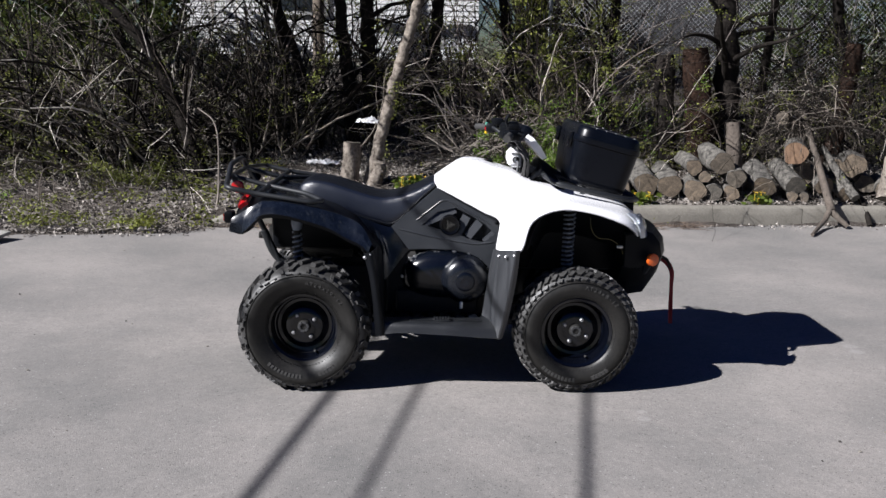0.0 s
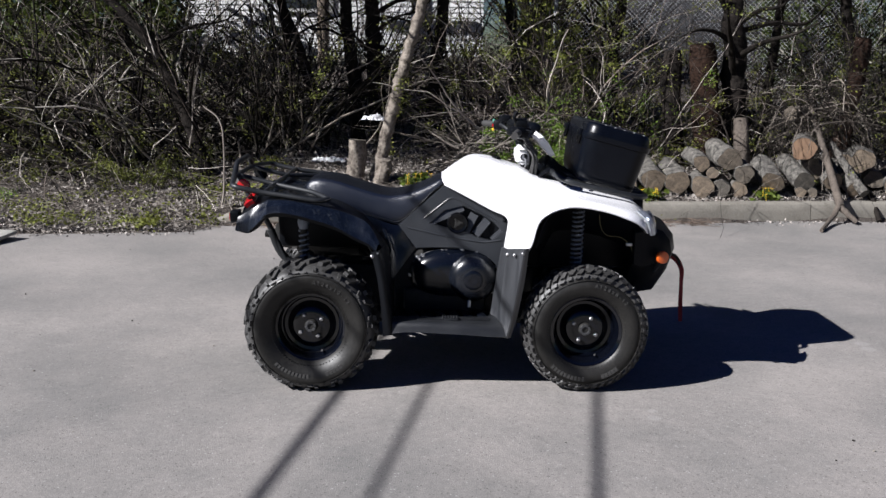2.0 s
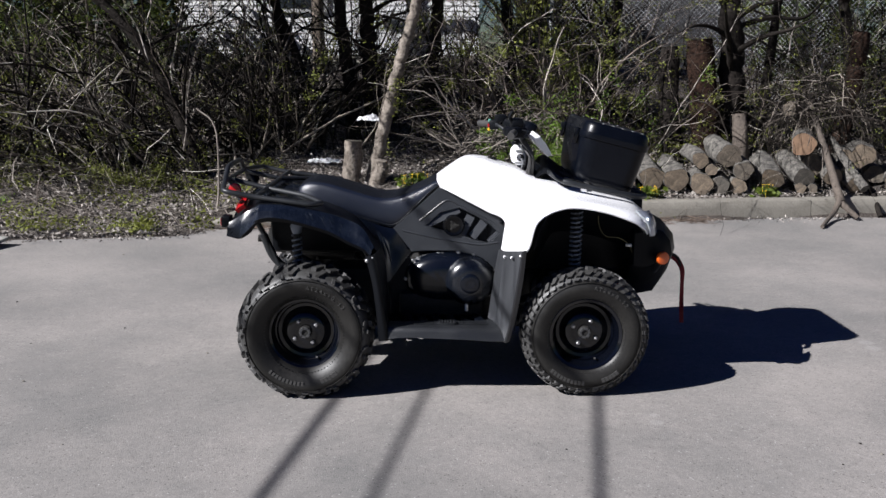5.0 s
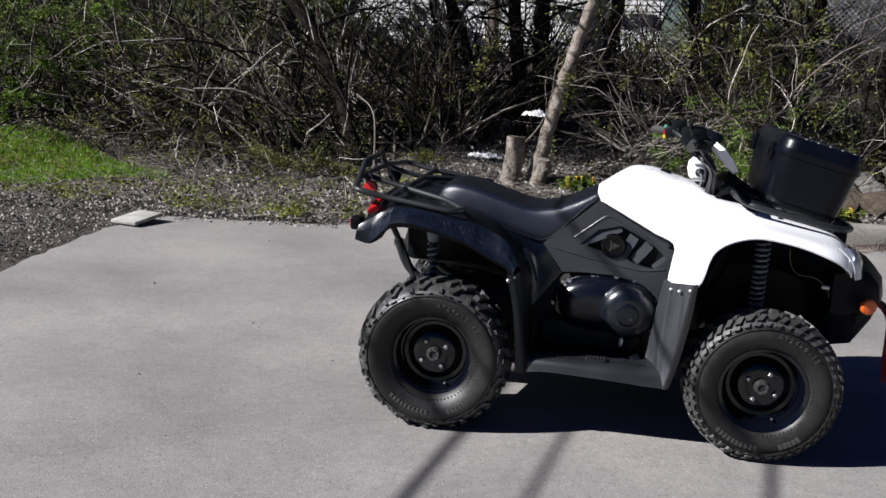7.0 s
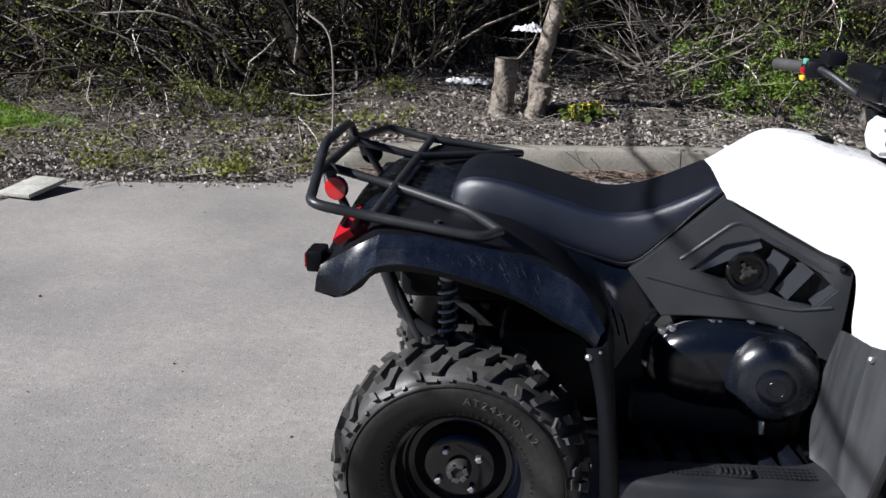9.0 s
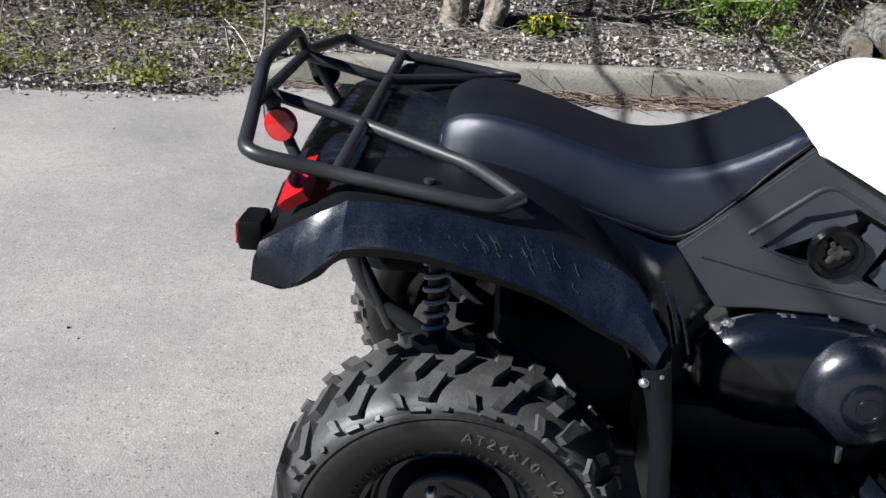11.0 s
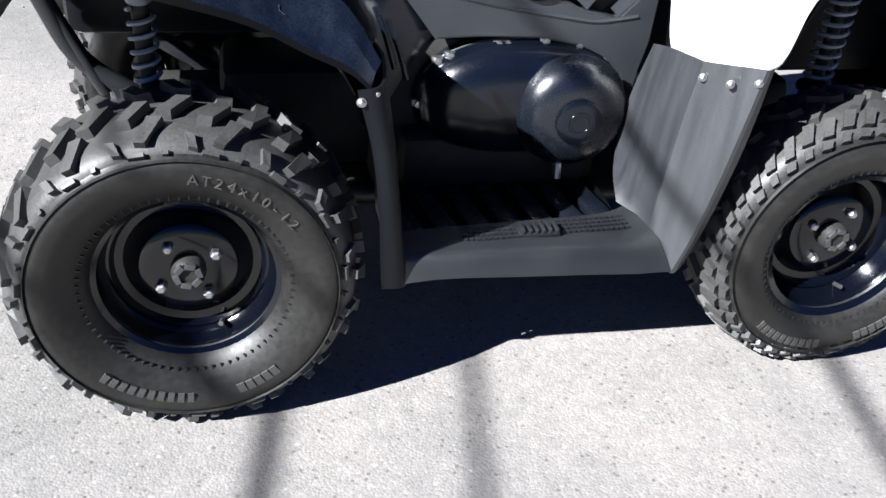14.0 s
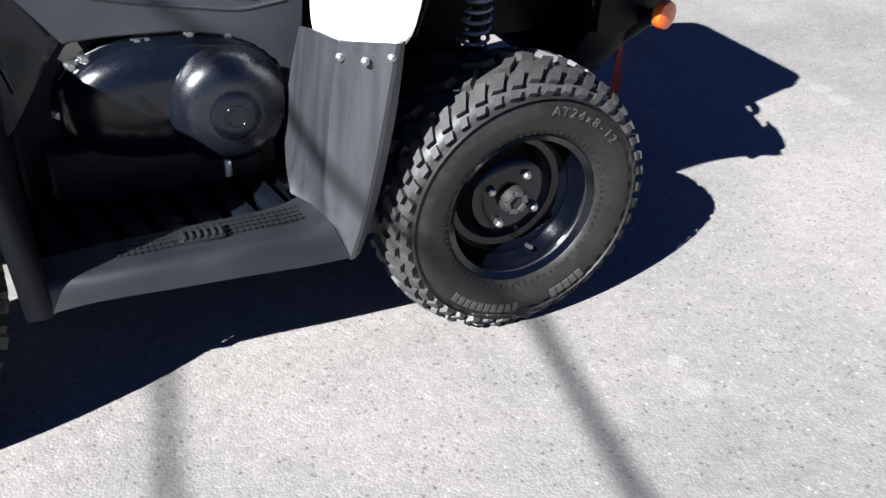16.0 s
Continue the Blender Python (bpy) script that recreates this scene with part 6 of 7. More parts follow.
def twig_cloud(seed, origins, per, length, r):
    rng = np.random.default_rng(seed)
    base = np.repeat(np.array(origins, float), per, 0)
    way = rng.normal(0, 1, (len(base), 3)) * np.array([1, 0.8, 0.6]) + np.array([0, 0, 0.35])
    n = len(base)
    P, R = grow(rng, base, way, rng.uniform(0.4, 1.1, n) * length, 7, 0.22, 0.12, np.full(n, r), np.full(n, 0.0016))
    P2, R2 = offshoots(rng, P, R, 3, 0.7, 0.5, 5, 0.22, 0.1)
    v1, f1 = tube_arrays(P, R)
    v2, f2 = tube_arrays(P2, R2)
    return raw_mesh("twigs", np.vstack([v1, v2]), np.vstack([f1, f2 + len(v1)]))


def leaf_quads(rng, at, size, flat=0.0):
    n = len(at)
    d = rng.normal(0, 1, (n, 3)) * np.array([1, 1, 0.6])
    d /= np.linalg.norm(d, axis=1, keepdims=True)
    s = rng.normal(0, 1, (n, 3)) * np.array([1, 1, 1 - flat])
    s = np.cross(d, s)
    s /= np.linalg.norm(s, axis=1, keepdims=True) + 1e-9
    up = np.cross(d, s)
    L = rng.uniform(0.55, 1.3, n)[:, None] * size
    V = np.stack([at, at + d * L * 0.5 + s * L * 0.30 + up * L * 0.08, at + d * L, at + d * L * 0.5 - s * L * 0.30 + up * L * 0.08], 1).reshape(-1, 3)
    i = np.arange(n)[:, None] * 4
    F = np.concatenate([np.stack([i, i + 1, i + 2], -1).reshape(-1, 3), np.stack([i, i + 2, i + 3], -1).reshape(-1, 3)])
    return V, F


def shrub(seed, x0, x1, y0, y1, stems, height, lean, wiggle, droop, leaves, leaf_size, label, leaf_mat_=None, twig_mat=None, r=0.014, tall=0.6, low_leaf=False):
    rng = np.random.default_rng(seed)
    bx, by = rng.uniform(x0, x1, stems), rng.uniform(y0, y1, stems)
    base = np.stack([bx, by, ground_h(bx, by) - 0.03], 1)
    way = np.stack([rng.normal(lean[0], 0.45, stems), rng.normal(lean[1], 0.35, stems), np.full(stems, tall)], 1)
    rr = r * rng.uniform(0.45, 1.4, stems)
    P, R = grow(rng, base, way, height * rng.uniform(0.5, 1.25, stems), 11, wiggle, droop, rr, rr * 0.35)
    P2, R2 = offshoots(rng, P, R, 5, 0.55, 0.5, 8, wiggle * 1.1, droop * 0.8)
    P3, R3 = offshoots(rng, P2, R2, 1, 0.65, 0.55, 6, wiggle * 1.2, droop * 0.5)
    off, V, F = 0, [], []
    for p, q, s in ((P, R, 4), (P2, R2, 3), (P3, R3, 3)):
        p[..., 2] = np.maximum(p[..., 2], ground_h(p[..., 0], p[..., 1]) - 0.03)
        v, f = tube_arrays(p, q, s)
        V.append(v)
        F.append(f + off)
        off += len(v)
    th = thing("shrub", label, "shrub", group="brush along the bank")
    tagged(part("twig_tangle", raw_mesh("twig_tangle", np.vstack(V), np.vstack(F)), twig_mat or M_TWIG, th, smooth=0), kind="stuff")
    if leaves:
        tips = P3[:, 2:].reshape(-1, 3)
        if low_leaf:
            w = np.exp(-np.clip(tips[:, 2] - 0.3, 0, 9) * 0.9)
            pick = rng.choice(len(tips), leaves, p=w / w.sum())
        else:
            clump = 0.5 + 0.5 * np.sin(tips[:, 0] * 2.1 + seed) * np.cos(tips[:, 2] * 2.7 + seed * 1.7)
            w = clump ** 2 + 0.02
            pick = rng.choice(len(tips), leaves, p=w / w.sum())
        pick = np.repeat(pick[:leaves // 2], 6)
        at = tips[pick] + rng.normal(0, 0.032, (len(pick), 3))
        v, f = leaf_quads(rng, at, leaf_size * 0.58)
        tagged(part("foliage", raw_mesh("foliage", v, f), leaf_mat_ or M_LEAF, th, smooth=0), kind="stuff")
    return th


build_trunks()


def build_brush():
    tangle = "bare tangled shrub with arching grey twigs and sparse new leaves"
    green = "tangled shrub with fresh spring-green leaves"
    vine = "dense dry vines and twigs with small yellowish leaves"
    S = shrub
    # far left: leafy; twigs use the dark copy, shade in their colour
    S(1, -10.5, -7.6, 6.2, 8.2, 42, 2.4, (0, 0), 0.16, 0.08, 9000, 0.07, green, M_LEAF2, twig_mat=M_ROOT_SHADE)
    S(2, -8.0, -6.2, 5.9, 7.4, 40, 2.3, (0, -0.1), 0.16, 0.10, 7500, 0.065, green, M_LEAF3, twig_mat=M_ROOT_SHADE)
    S(3, -6.8, -5.2, 5.9, 7.2, 44, 2.1, (-0.2, -0.2), 0.16, 0.14, 1700, 0.045, tangle, twig_mat=M_ROOT_SHADE)
    # left: tangle that hangs towards the lot
    S(4, -5.4, -4.2, 5.5, 6.8, 46, 2.2, (-0.3, -0.15), 0.15, 0.20, 1000, 0.045, tangle, low_leaf=True)
    S(5, -4.4, -3.3, 5.3, 6.5, 46, 2.2, (-0.35, -0.15), 0.15, 0.22, 850, 0.045, tangle, low_leaf=True)
    S(6, -3.6, -2.5, 5.6, 6.8, 46, 2.1, (-0.25, -0.1), 0.15, 0.18, 700, 0.045, tangle, low_leaf=True)
    # these two shrubs take the darkened twigs in place of shade
    S(7, -2.8, -1.7, 5.7, 6.9, 46, 2.2, (-0.05, 0), 0.13, 0.08, 800, 0.045, tangle, twig_mat=M_ROOT_SHADE)
    S(8, -2.0, -1.1, 5.9, 7.0, 38, 2.2, (0.0, 0), 0.11, 0.05, 500, 0.04, tangle, twig_mat=M_ROOT_SHADE)
    S(9, -1.2, 0.2, 7.4, 8.6, 40, 2.3, (0.0, 0), 0.12, 0.06, 900, 0.045, tangle, twig_mat=M_VINE)
    # right: vines and leafy twigs
    S(10, 0.2, 1.1, 6.3, 7.4, 40, 1.9, (0.05, 0), 0.16, 0.12, 700, 0.05, vine, twig_mat=M_VINE)
    S(11, 0.8, 1.8, 5.9, 7.0, 44, 1.9, (0.05, -0.05), 0.18, 0.14, 1300, 0.05, vine, twig_mat=M_VINE)
    S(212, 1.5, 2.5, 5.9, 6.9, 46, 1.8, (0.0, 0.08), 0.16, 0.12, 2100, 0.05, vine, r=0.007, twig_mat=M_VINE)
    S(13, 2.3, 3.4, 5.8, 7.0, 26, 0.8, (0.1, 0), 0.18, 0.16, 1000, 0.05, vine, r=0.007, twig_mat=M_VINE)
    S(114, 3.4, 4.6, 5.7, 6.9, 48, 2.1, (-0.1, -0.15), 0.20, 0.26, 500, 0.04, "hanging mass of dry roots and vines above the firewood", r=0.008, twig_mat=M_ROOT_SHADE)
    S(115, 4.2, 5.6, 5.6, 6.9, 46, 2.1, (-0.05, -0.1), 0.18, 0.2, 600, 0.04, tangle, r=0.009, twig_mat=M_ROOT_SHADE)
    S(16, 5.4, 7.2, 5.9, 7.6, 46, 2.2, (0, 0), 0.16, 0.12, 1600, 0.05, tangle)
    S(17, 7.0, 9.4, 6.2, 8.2, 40, 2.4, (0, 0), 0.16, 0.12, 2600, 0.05, green, M_LEAF2)
    # a second row behind
    # left end also in the shade-dark twigs
    S(18, -7.5, -4.5, 7.6, 9.4, 60, 2.7, (0, 0), 0.15, 0.08, 4200, 0.055, green, M_LEAF2, twig_mat=M_ROOT_SHADE)
    S(19, -4.8, -2.2, 7.6, 9.4, 64, 2.6, (0, 0), 0.14, 0.08, 1600, 0.05, tangle)
    S(20, -2.4, 0.4, 8.8, 10.5, 60, 2.4, (0, 0), 0.13, 0.06, 1500, 0.05, tangle)
    S(21, 0.2, 2.4, 7.9, 9.0, 56, 2.3, (0, 0), 0.15, 0.1, 1200, 0.05, tangle, twig_mat=M_VINE)
    S(22, 2.6, 5.4, 7.5, 8.6, 16, 2.2, (0, 0), 0.15, 0.1, 1400, 0.05, tangle)
    S(23, 5.2, 8.5, 7.9, 9.4, 60, 2.6, (0, 0), 0.15, 0.1, 3600, 0.05, green, M_LEAF2)
    # low sprouts at the foot of the bank
    S(24, -6.0, -2.4, 4.9, 5.5, 60, 0.5, (0, 0), 0.15, 0.05, 1500, 0.04, "low green sprouts at the foot of the bank", M_LEAF, r=0.005)
    S(25, 0.9, 2.3, 5.0, 5.9, 40, 0.9, (0, 0), 0.16, 0.05, 2200, 0.05, "low leafy sprouts beside the firewood", M_LEAF3, r=0.005)


build_brush()


def build_brush_pile():
    """Cut branches heaped beside the leaning trunk."""
    rng = np.random.default_rng(77)
    th = thing("brush_pile", "heap of cut dry branches on the bank", "brush pile")
    n = 95
    bx, by = rng.uniform(0.1, 0.7, n), rng.uniform(5.3, 6.4, n)
    base = np.stack([bx, by, ground_h(bx, by) + rng.uniform(0, 0.30, n)], 1)
    way = np.stack([rng.normal(0.9, 0.35, n) * rng.choice([1, 1, 1, -0.6], n), rng.normal(-0.1, 0.35, n), rng.normal(0.28, 0.2, n)], 1)
    rr = rng.uniform(0.003, 0.011, n)
    P, R = grow(rng, base, way, rng.uniform(0.4, 1.0, n), 9, 0.09, 0.05, rr, rr * 0.4)
    P2, R2 = offshoots(rng, P, R, 3, 0.4, 0.4, 6, 0.1, 0.03)
    for p in (P, P2):
        p[..., 2] = np.maximum(p[..., 2], ground_h(p[..., 0], p[..., 1]))
    for i in range(40):
        v, f = tube_arrays(P[i:i + 1], R[i:i + 1] * 1.3, 6)
        part("branch", raw_mesh("branch", v, f), M_DRY, th, smooth=50)
    v1, f1 = tube_arrays(P[40:], R[40:], 4)
    v2, f2 = tube_arrays(P2, R2, 3)
    tagged(part("twig_tangle", raw_mesh("twig_tangle", np.vstack([v1, v2]), np.vstack([f1, f2 + len(v1)])), M_DRY, th, smooth=0), kind="stuff")


build_brush_pile()


def build_litter():
    rng = np.random.default_rng(5)
    n = 125000
    x = rng.uniform(-9, 8, n)
    k = rng.uniform(0, 1, n) ** 1.5 * 5.5
    y = 4.10 + 0.10 * x + np.where(x < -2.1, -0.40, 0.16) + k
    left = rng.uniform(0, 1, n) < 0.26
    x = np.where(left, rng.uniform(-8, -3.95, n), x)
    y = np.where(left, rng.uniform(-1.0, 4.0, n), y)
    drift = 0.5 + 0.5 * np.sin(2.1 * x + 1.5 * np.sin(1.7 * y)) * np.cos(2.9 * y + np.sin(3.3 * x)) + 0.25 * np.sin(9.1 * x + 4 * y) * np.cos(7.7 * y - 3 * x)
    keep = rng.uniform(0, 1, n) < 0.42 + 0.58 * np.clip(drift, 0, 1)
    lawn = (x < -4.5) & (y > 3.9) & (y < 5.1 + 0.32 * np.clip(-x - 4.6, 0, 5))
    keep &= ~lawn | (rng.uniform(0, 1, n) < 0.1)
    large = (rng.uniform(0, 1, n) < 0.3) & ~left
    at = np.stack([x, y, ground_h(x, y) + rng.uniform(0.0, 0.035, n)], 1)
    v, f = leaf_quads(rng, at[keep & ~large], 0.025, 0.72)
    v2, f2 = leaf_quads(rng, at[keep & large], 0.046, 0.66)
    me = raw_mesh("leaf_litter", np.vstack([v, v2]), np.vstack([f, f2 + len(v)]))
    tagged(part("leaf_litter", me, M_LITTER, smooth=0), "layer of dry curled brown and grey leaves on the soil", "dead leaves", kind="stuff")
    n = 9000
    x = rng.uniform(-8, 8, n)
    y = 4.10 + 0.10 * x + np.where(x < -2.1, -0.32, 0.18) + rng.uniform(0, 1, n) ** 1.4 * 4.5
    base = np.stack([x, y, ground_h(x, y) + 0.012], 1)
    way = np.stack([rng.normal(0, 1, n), rng.normal(0, 0.7, n), rng.normal(0, 0.12, n)], 1)
    rr = rng.uniform(0.0012, 0.005, n)
    P, R = grow(rng, base, way, rng.uniform(0.08, 0.5, n), 5, 0.12, 0.0, rr, rr * 0.5)
    P[..., 2] = np.maximum(P[..., 2], ground_h(P[..., 0], P[..., 1]) + 0.006)
    v, f = tube_arrays(P, R, 3)
    tagged(part("fallen_twigs", raw_mesh("fallen_twigs", v, f), M_DRY, smooth=0), "thin dry twigs scattered over the bank", "twigs", kind="stuff")
    n = 1500
    x = np.where(rng.uniform(0, 1, n) < 0.65, rng.normal(0.55, 0.5, n), rng.uniform(-1.9, 2.6, n))
    y = 4.10 + 0.10 * x - np.abs(rng.normal(0, 0.09, n)) - 0.01
    base = np.stack([x, y, np.full(n, 0.006)], 1)
    way = np.stack([rng.normal(0, 1, n), rng.normal(0, 0.35, n), rng.normal(0.05, 0.06, n)], 1)
    rr = rng.uniform(0.0015, 0.006, n)
    P, R = grow(rng, base, way, rng.uniform(0.04, 0.30, n), 5, 0.1, 0.0, rr, rr * 0.5)
    P[..., 2] = np.clip(P[..., 2], 0.004, 0.04)
    P[..., 1] = np.minimum(P[..., 1], 4.09 + 0.10 * P[..., 0])
    v, f = tube_arrays(P, R, 3)
    tagged(part("kerb_twigs", raw_mesh("kerb_twigs", v, f), M_BROWNTWIG, smooth=0), "dry twigs swept against the foot of the kerb", "twigs", kind="stuff")
    # crumbs along the edge of the asphalt
    n = 900
    x = rng.uniform(-3.9, 6, n)
    y = 4.10 + 0.10 * x - np.abs(rng.normal(0, 0.10, n)) - np.where(x < -2.2, 0.36, 0.01)
    at = np.stack([x, y, rng.uniform(0.003, 0.012, n)], 1)
    v, f = leaf_quads(rng, at, 0.028, 0.95)
    tagged(part("edge_crumbs", raw_mesh("edge_crumbs", v, f), M_LITTER, smooth=0), "dry leaf crumbs along the edge of the asphalt", "dead leaves", kind="stuff")


build_litter()


def grass_blades(name, rng, x, y, h, mat_, label):
    n = len(x)
    z = ground_h(x, y)
    a = rng.uniform(0, 6.28, n)
    w = rng.uniform(0.003, 0.006, n)
    hh = h * rng.uniform(0.4, 1.2, n)
    lx, ly = rng.normal(0, 0.35, n) * hh, rng.normal(0, 0.35, n) * hh
    ca, sa = np.cos(a) * w, np.sin(a) * w
    V = np.stack([np.stack([x - ca, y - sa, z - 0.005], 1), np.stack([x + ca, y + sa, z - 0.005], 1), np.stack([x + ca * 0.7 + lx * 0.4, y + sa * 0.7 + ly * 0.4, z + hh * 0.6], 1), np.stack([x - ca * 0.7 + lx * 0.4, y - sa * 0.7 + ly * 0.4, z + hh * 0.6], 1), np.stack([x + lx, y + ly, z + hh], 1)], 1).reshape(-1, 3)
    i = np.arange(n)[:, None] * 5
    F = np.concatenate([i + np.array([[0, 1, 2]]), i + np.array([[0, 2, 3]]), i + np.array([[3, 2, 4]])])
    return tagged(part(name, raw_mesh(name, V, F), mat_, smooth=0), label, "grass", kind="stuff")


def build_grass():
    rng = np.random.default_rng(9)
    n = 90000
    x, y = rng.uniform(-10, -4.25, n), rng.uniform(3.8, 6.3, n)
    keep = (y > 3.95 + 0.25 * np.sin(x * 2.3) + 0.35 * np.clip(x + 5.2, 0, 1)) & (y < 5.0 + 0.3 * np.sin(x * 1.7) + 0.32 * np.clip(-x - 4.6, 0, 5)) & (rng.uniform(0, 1, n) < np.clip((-x - 4.2) / 0.9, 0.12, 1))
    grass_blades("grass", rng, x[keep], y[keep], 0.05, M_GRASS, "patch of bright green spring grass")
    # low leafy weeds in loose clumps
    m = 120
    cx = rng.uniform(-6.8, -1.6, m)
    cy = 3.52 + rng.uniform(0, 1, m) ** 1.3 * 1.9 + 0.12 * np.clip(cx + 2.6, 0, 1) * 4
    k = rng.integers(15, 70, m)
    x = np.repeat(cx, k) + rng.normal(0, 0.085, k.sum())
    y = np.repeat(cy, k) + rng.normal(0, 0.06, k.sum())
    at = np.stack([x, y, ground_h(x, y) + rng.uniform(0.005, 0.09, k.sum())], 1)
    v, f = leaf_quads(rng, at, 0.036)
    tagged(part("weeds", raw_mesh("weeds", v, f), M_LEAF, smooth=0), "low leafy weeds among the dead leaves", "weeds", kind="stuff")


build_grass()


def build_dandelion(x, y, seed):
    rng = np.random.default_rng(seed)
    z = gz(x, y)
    th = thing("dandelion", "leafy dandelion with yellow flowers at the kerb", "wild flower", group="dandelions")
    n = 90
    at = np.stack([x + rng.normal(0, 0.06, n), y + rng.normal(0, 0.05, n), z + rng.uniform(0.01, 0.10, n)], 1)
    v, f = leaf_quads(rng, at, 0.075)
    tagged(part("foliage", raw_mesh("foliage", v, f), M_LEAF2, th, smooth=0), kind="stuff")
    for k in range(6):
        c = Vector((x + rng.normal(0, 0.06), y + rng.normal(-0.02, 0.04), z + rng.uniform(0.08, 0.15)))
        fl = bmesh.new()
        for i in range(12):
            a = 2 * math.pi * i / 12
            d, s = Vector((math.cos(a), math.sin(a), 0.35)), Vector((-math.sin(a), math.cos(a), 0))
            add_mesh(fl, [c, c + d * 0.009 + s * 0.004, c + d * 0.019, c + d * 0.009 - s * 0.004], [(0, 1, 2, 3)])
        tube([c + Vector((0, 0, -0.10)), c + Vector((0.004, 0, -0.05)), c], 0.002, 0, 5, fl)
        part("flower", fl, M_PETAL, th, smooth=0)


for _i, (_x, _y) in enumerate(((3.24, 4.63), (2.00, 4.52), (2.08, 4.56), (-0.30, 4.80), (-0.2, 4.88))):
    build_dandelion(_x, _y, 300 + _i)


def crumpled(name, at, size, seed, label, category):
    rng = np.random.default_rng(seed)
    n = 16
    u, v = np.meshgrid(np.linspace(-1, 1, n), np.linspace(-1, 1, n))
    z = rng.normal(0, 0.42, (n, n))
    z = (z + np.roll(z, 1, 0) + np.roll(z, 1, 1)) / 2
    V = np.stack([at[0] + size[0] * (u + rng.normal(0, 0.05, (n, n))), at[1] + size[1] * (v + rng.normal(0, 0.05, (n, n))), at[2] + size[2] * (np.abs(z) + 0.5 * np.clip(1 - u * u - v * v, 0, 1))], -1)
    bm = skin([list(map(tuple, r)) for r in V], n * 2, n * 2, 0.002)
    tagged(part(name, bm, M_BAG, smooth=20), label, category)


crumpled("plastic_bag", (-0.74, 5.10, 0.90), (0.115, 0.06, 0.055), 1, "crumpled white plastic bag caught in the brush", "plastic bag")
crumpled("plastic_sheet", (-1.28, 5.75, 0.40), (0.18, 0.09, 0.05), 2, "crumpled clear plastic sheet on the dead leaves", "plastic sheet")


def build_small():
    bm = bmesh.new()
    rbox((0, 0, 0), (0.25, 0.33, 0.03), 0.008, None, bm)
    for v in bm.verts:
        v.co += Vector((math.sin(v.co.y * 23) * 0.008, math.sin(v.co.x * 19) * 0.008, 0))
    tagged(part("paving_slab", bm, M_SLAB, m=pose(-3.74, 2.93, 0.045, 6, 0, -16)), "broken pale concrete paving slab lying at the asphalt edge", "paving slab")
    st = thing("sapling", "thin bent sapling with a dark fallen stem", "sapling")
    limb(st, [(-2.42, 4.00, 0.06), (-2.39, 3.98, 0.03), (-2.29, 3.99, 0.03), (-2.18, 4.02, 0.05), (-2.11, 4.10, 0.10)], 0.018, 0.022, M_BARK, 14, 7, 5, "fallen_stem")
    limb(st, [(-2.17, 4.12, 0.02), (-2.10, 4.13, 0.18), (-2.08, 4.15, 0.57), (-2.11, 4.18, 0.92), (-2.28, 4.22, 1.07)], 0.013, 0.007, M_DRY, 20, 6, 6, "stem")
    fb = thing("forked_branch", "thick pale forked branch leaning over the kerb", "branch")
    limb(fb, [(3.81, 5.20, 1.10), (3.86, 5.00, 0.79), (3.87, 4.75, 0.53), (3.87, 4.38, 0.16)], 0.024, 0.042, M_BROWN, 20, 9, 7, "branch")
    limb(fb, [(3.86, 4.38, 0.17), (3.73, 4.24, 0.06), (3.47, 3.81, 0.02)], 0.030, 0.018, M_BROWN, 10, 8, 8, "fork")
    limb(fb, [(3.87, 4.38, 0.16), (3.93, 4.32, 0.09), (3.99, 4.26, 0.03)], 0.034, 0.024, M_BROWN, 10, 8, 9, "fork")
    rg = np.random.default_rng(404)
    n = 130
    base = np.array((3.84, 5.20, 1.04)) + rg.normal(0, 1, (n, 3)) * np.array([0.10, 0.06, 0.10])
    way = np.stack([rg.normal(0.05, 0.55, n), rg.normal(-0.15, 0.35, n), rg.uniform(-0.3, 0.5, n)], 1)
    rr = rg.uniform(0.002, 0.007, n)
    P, R = grow(rg, base, way, rg.uniform(0.3, 0.95, n), 12, 0.16, 0.5, rr, rr * 0.35)
    P2, R2 = offshoots(rg, P, R, 2, 0.4, 0.35, 7, 0.16, 0.3)
    for p in (P, P2):
        p[..., 2] = np.maximum(p[..., 2], ground_h(p[..., 0], p[..., 1]) + 0.02)
    v1, f1 = tube_arrays(P, R, 4)
    v2, f2 = tube_arrays(P2, R2, 3)
    tagged(part("root_tangle", raw_mesh("root_tangle", np.vstack([v1, v2]), np.vstack([f1, f2 + len(v1)])), M_ROOT_SHADE, fb, "hanging dry roots", smooth=0), kind="stuff")
    f2 = thing("fallen_branch", "broken dark branch leaning on the kerb", "branch")
    limb(f2, [(4.02, 5.10, 0.72), (4.10, 4.85, 0.49), (4.20, 4.62, 0.26)], 0.034, 0.050, M_LOG, 14, 9, 10, "branch")
    limb(f2, [(4.16, 5.00, 0.45), (4.29, 4.72, 0.25), (4.29, 4.42, 0.01)], 0.03, 0.026, M_BARK, 14, 8, 11, "branch")
    rng = np.random.default_rng(31)
    for i in range(36):
        x, y = rng.uniform(-3.5, 2.2), rng.uniform(-1.4, 3.4)
        r = rng.uniform(0.003, 0.009)
        bm = bmesh.new()
        bmesh.ops.create_icosphere(bm, subdivisions=1, radius=r)
        for v in bm.verts:
            v.co *= rng.uniform(0.7, 1.2)
            v.co.z *= 0.6
        tagged(part("pebble", bm, M_CONC if i % 2 else M_BARK, m=pose(x, y, r * 0.45)), "small loose pebble on the asphalt", "pebble", "pebbles on the asphalt")


build_small()


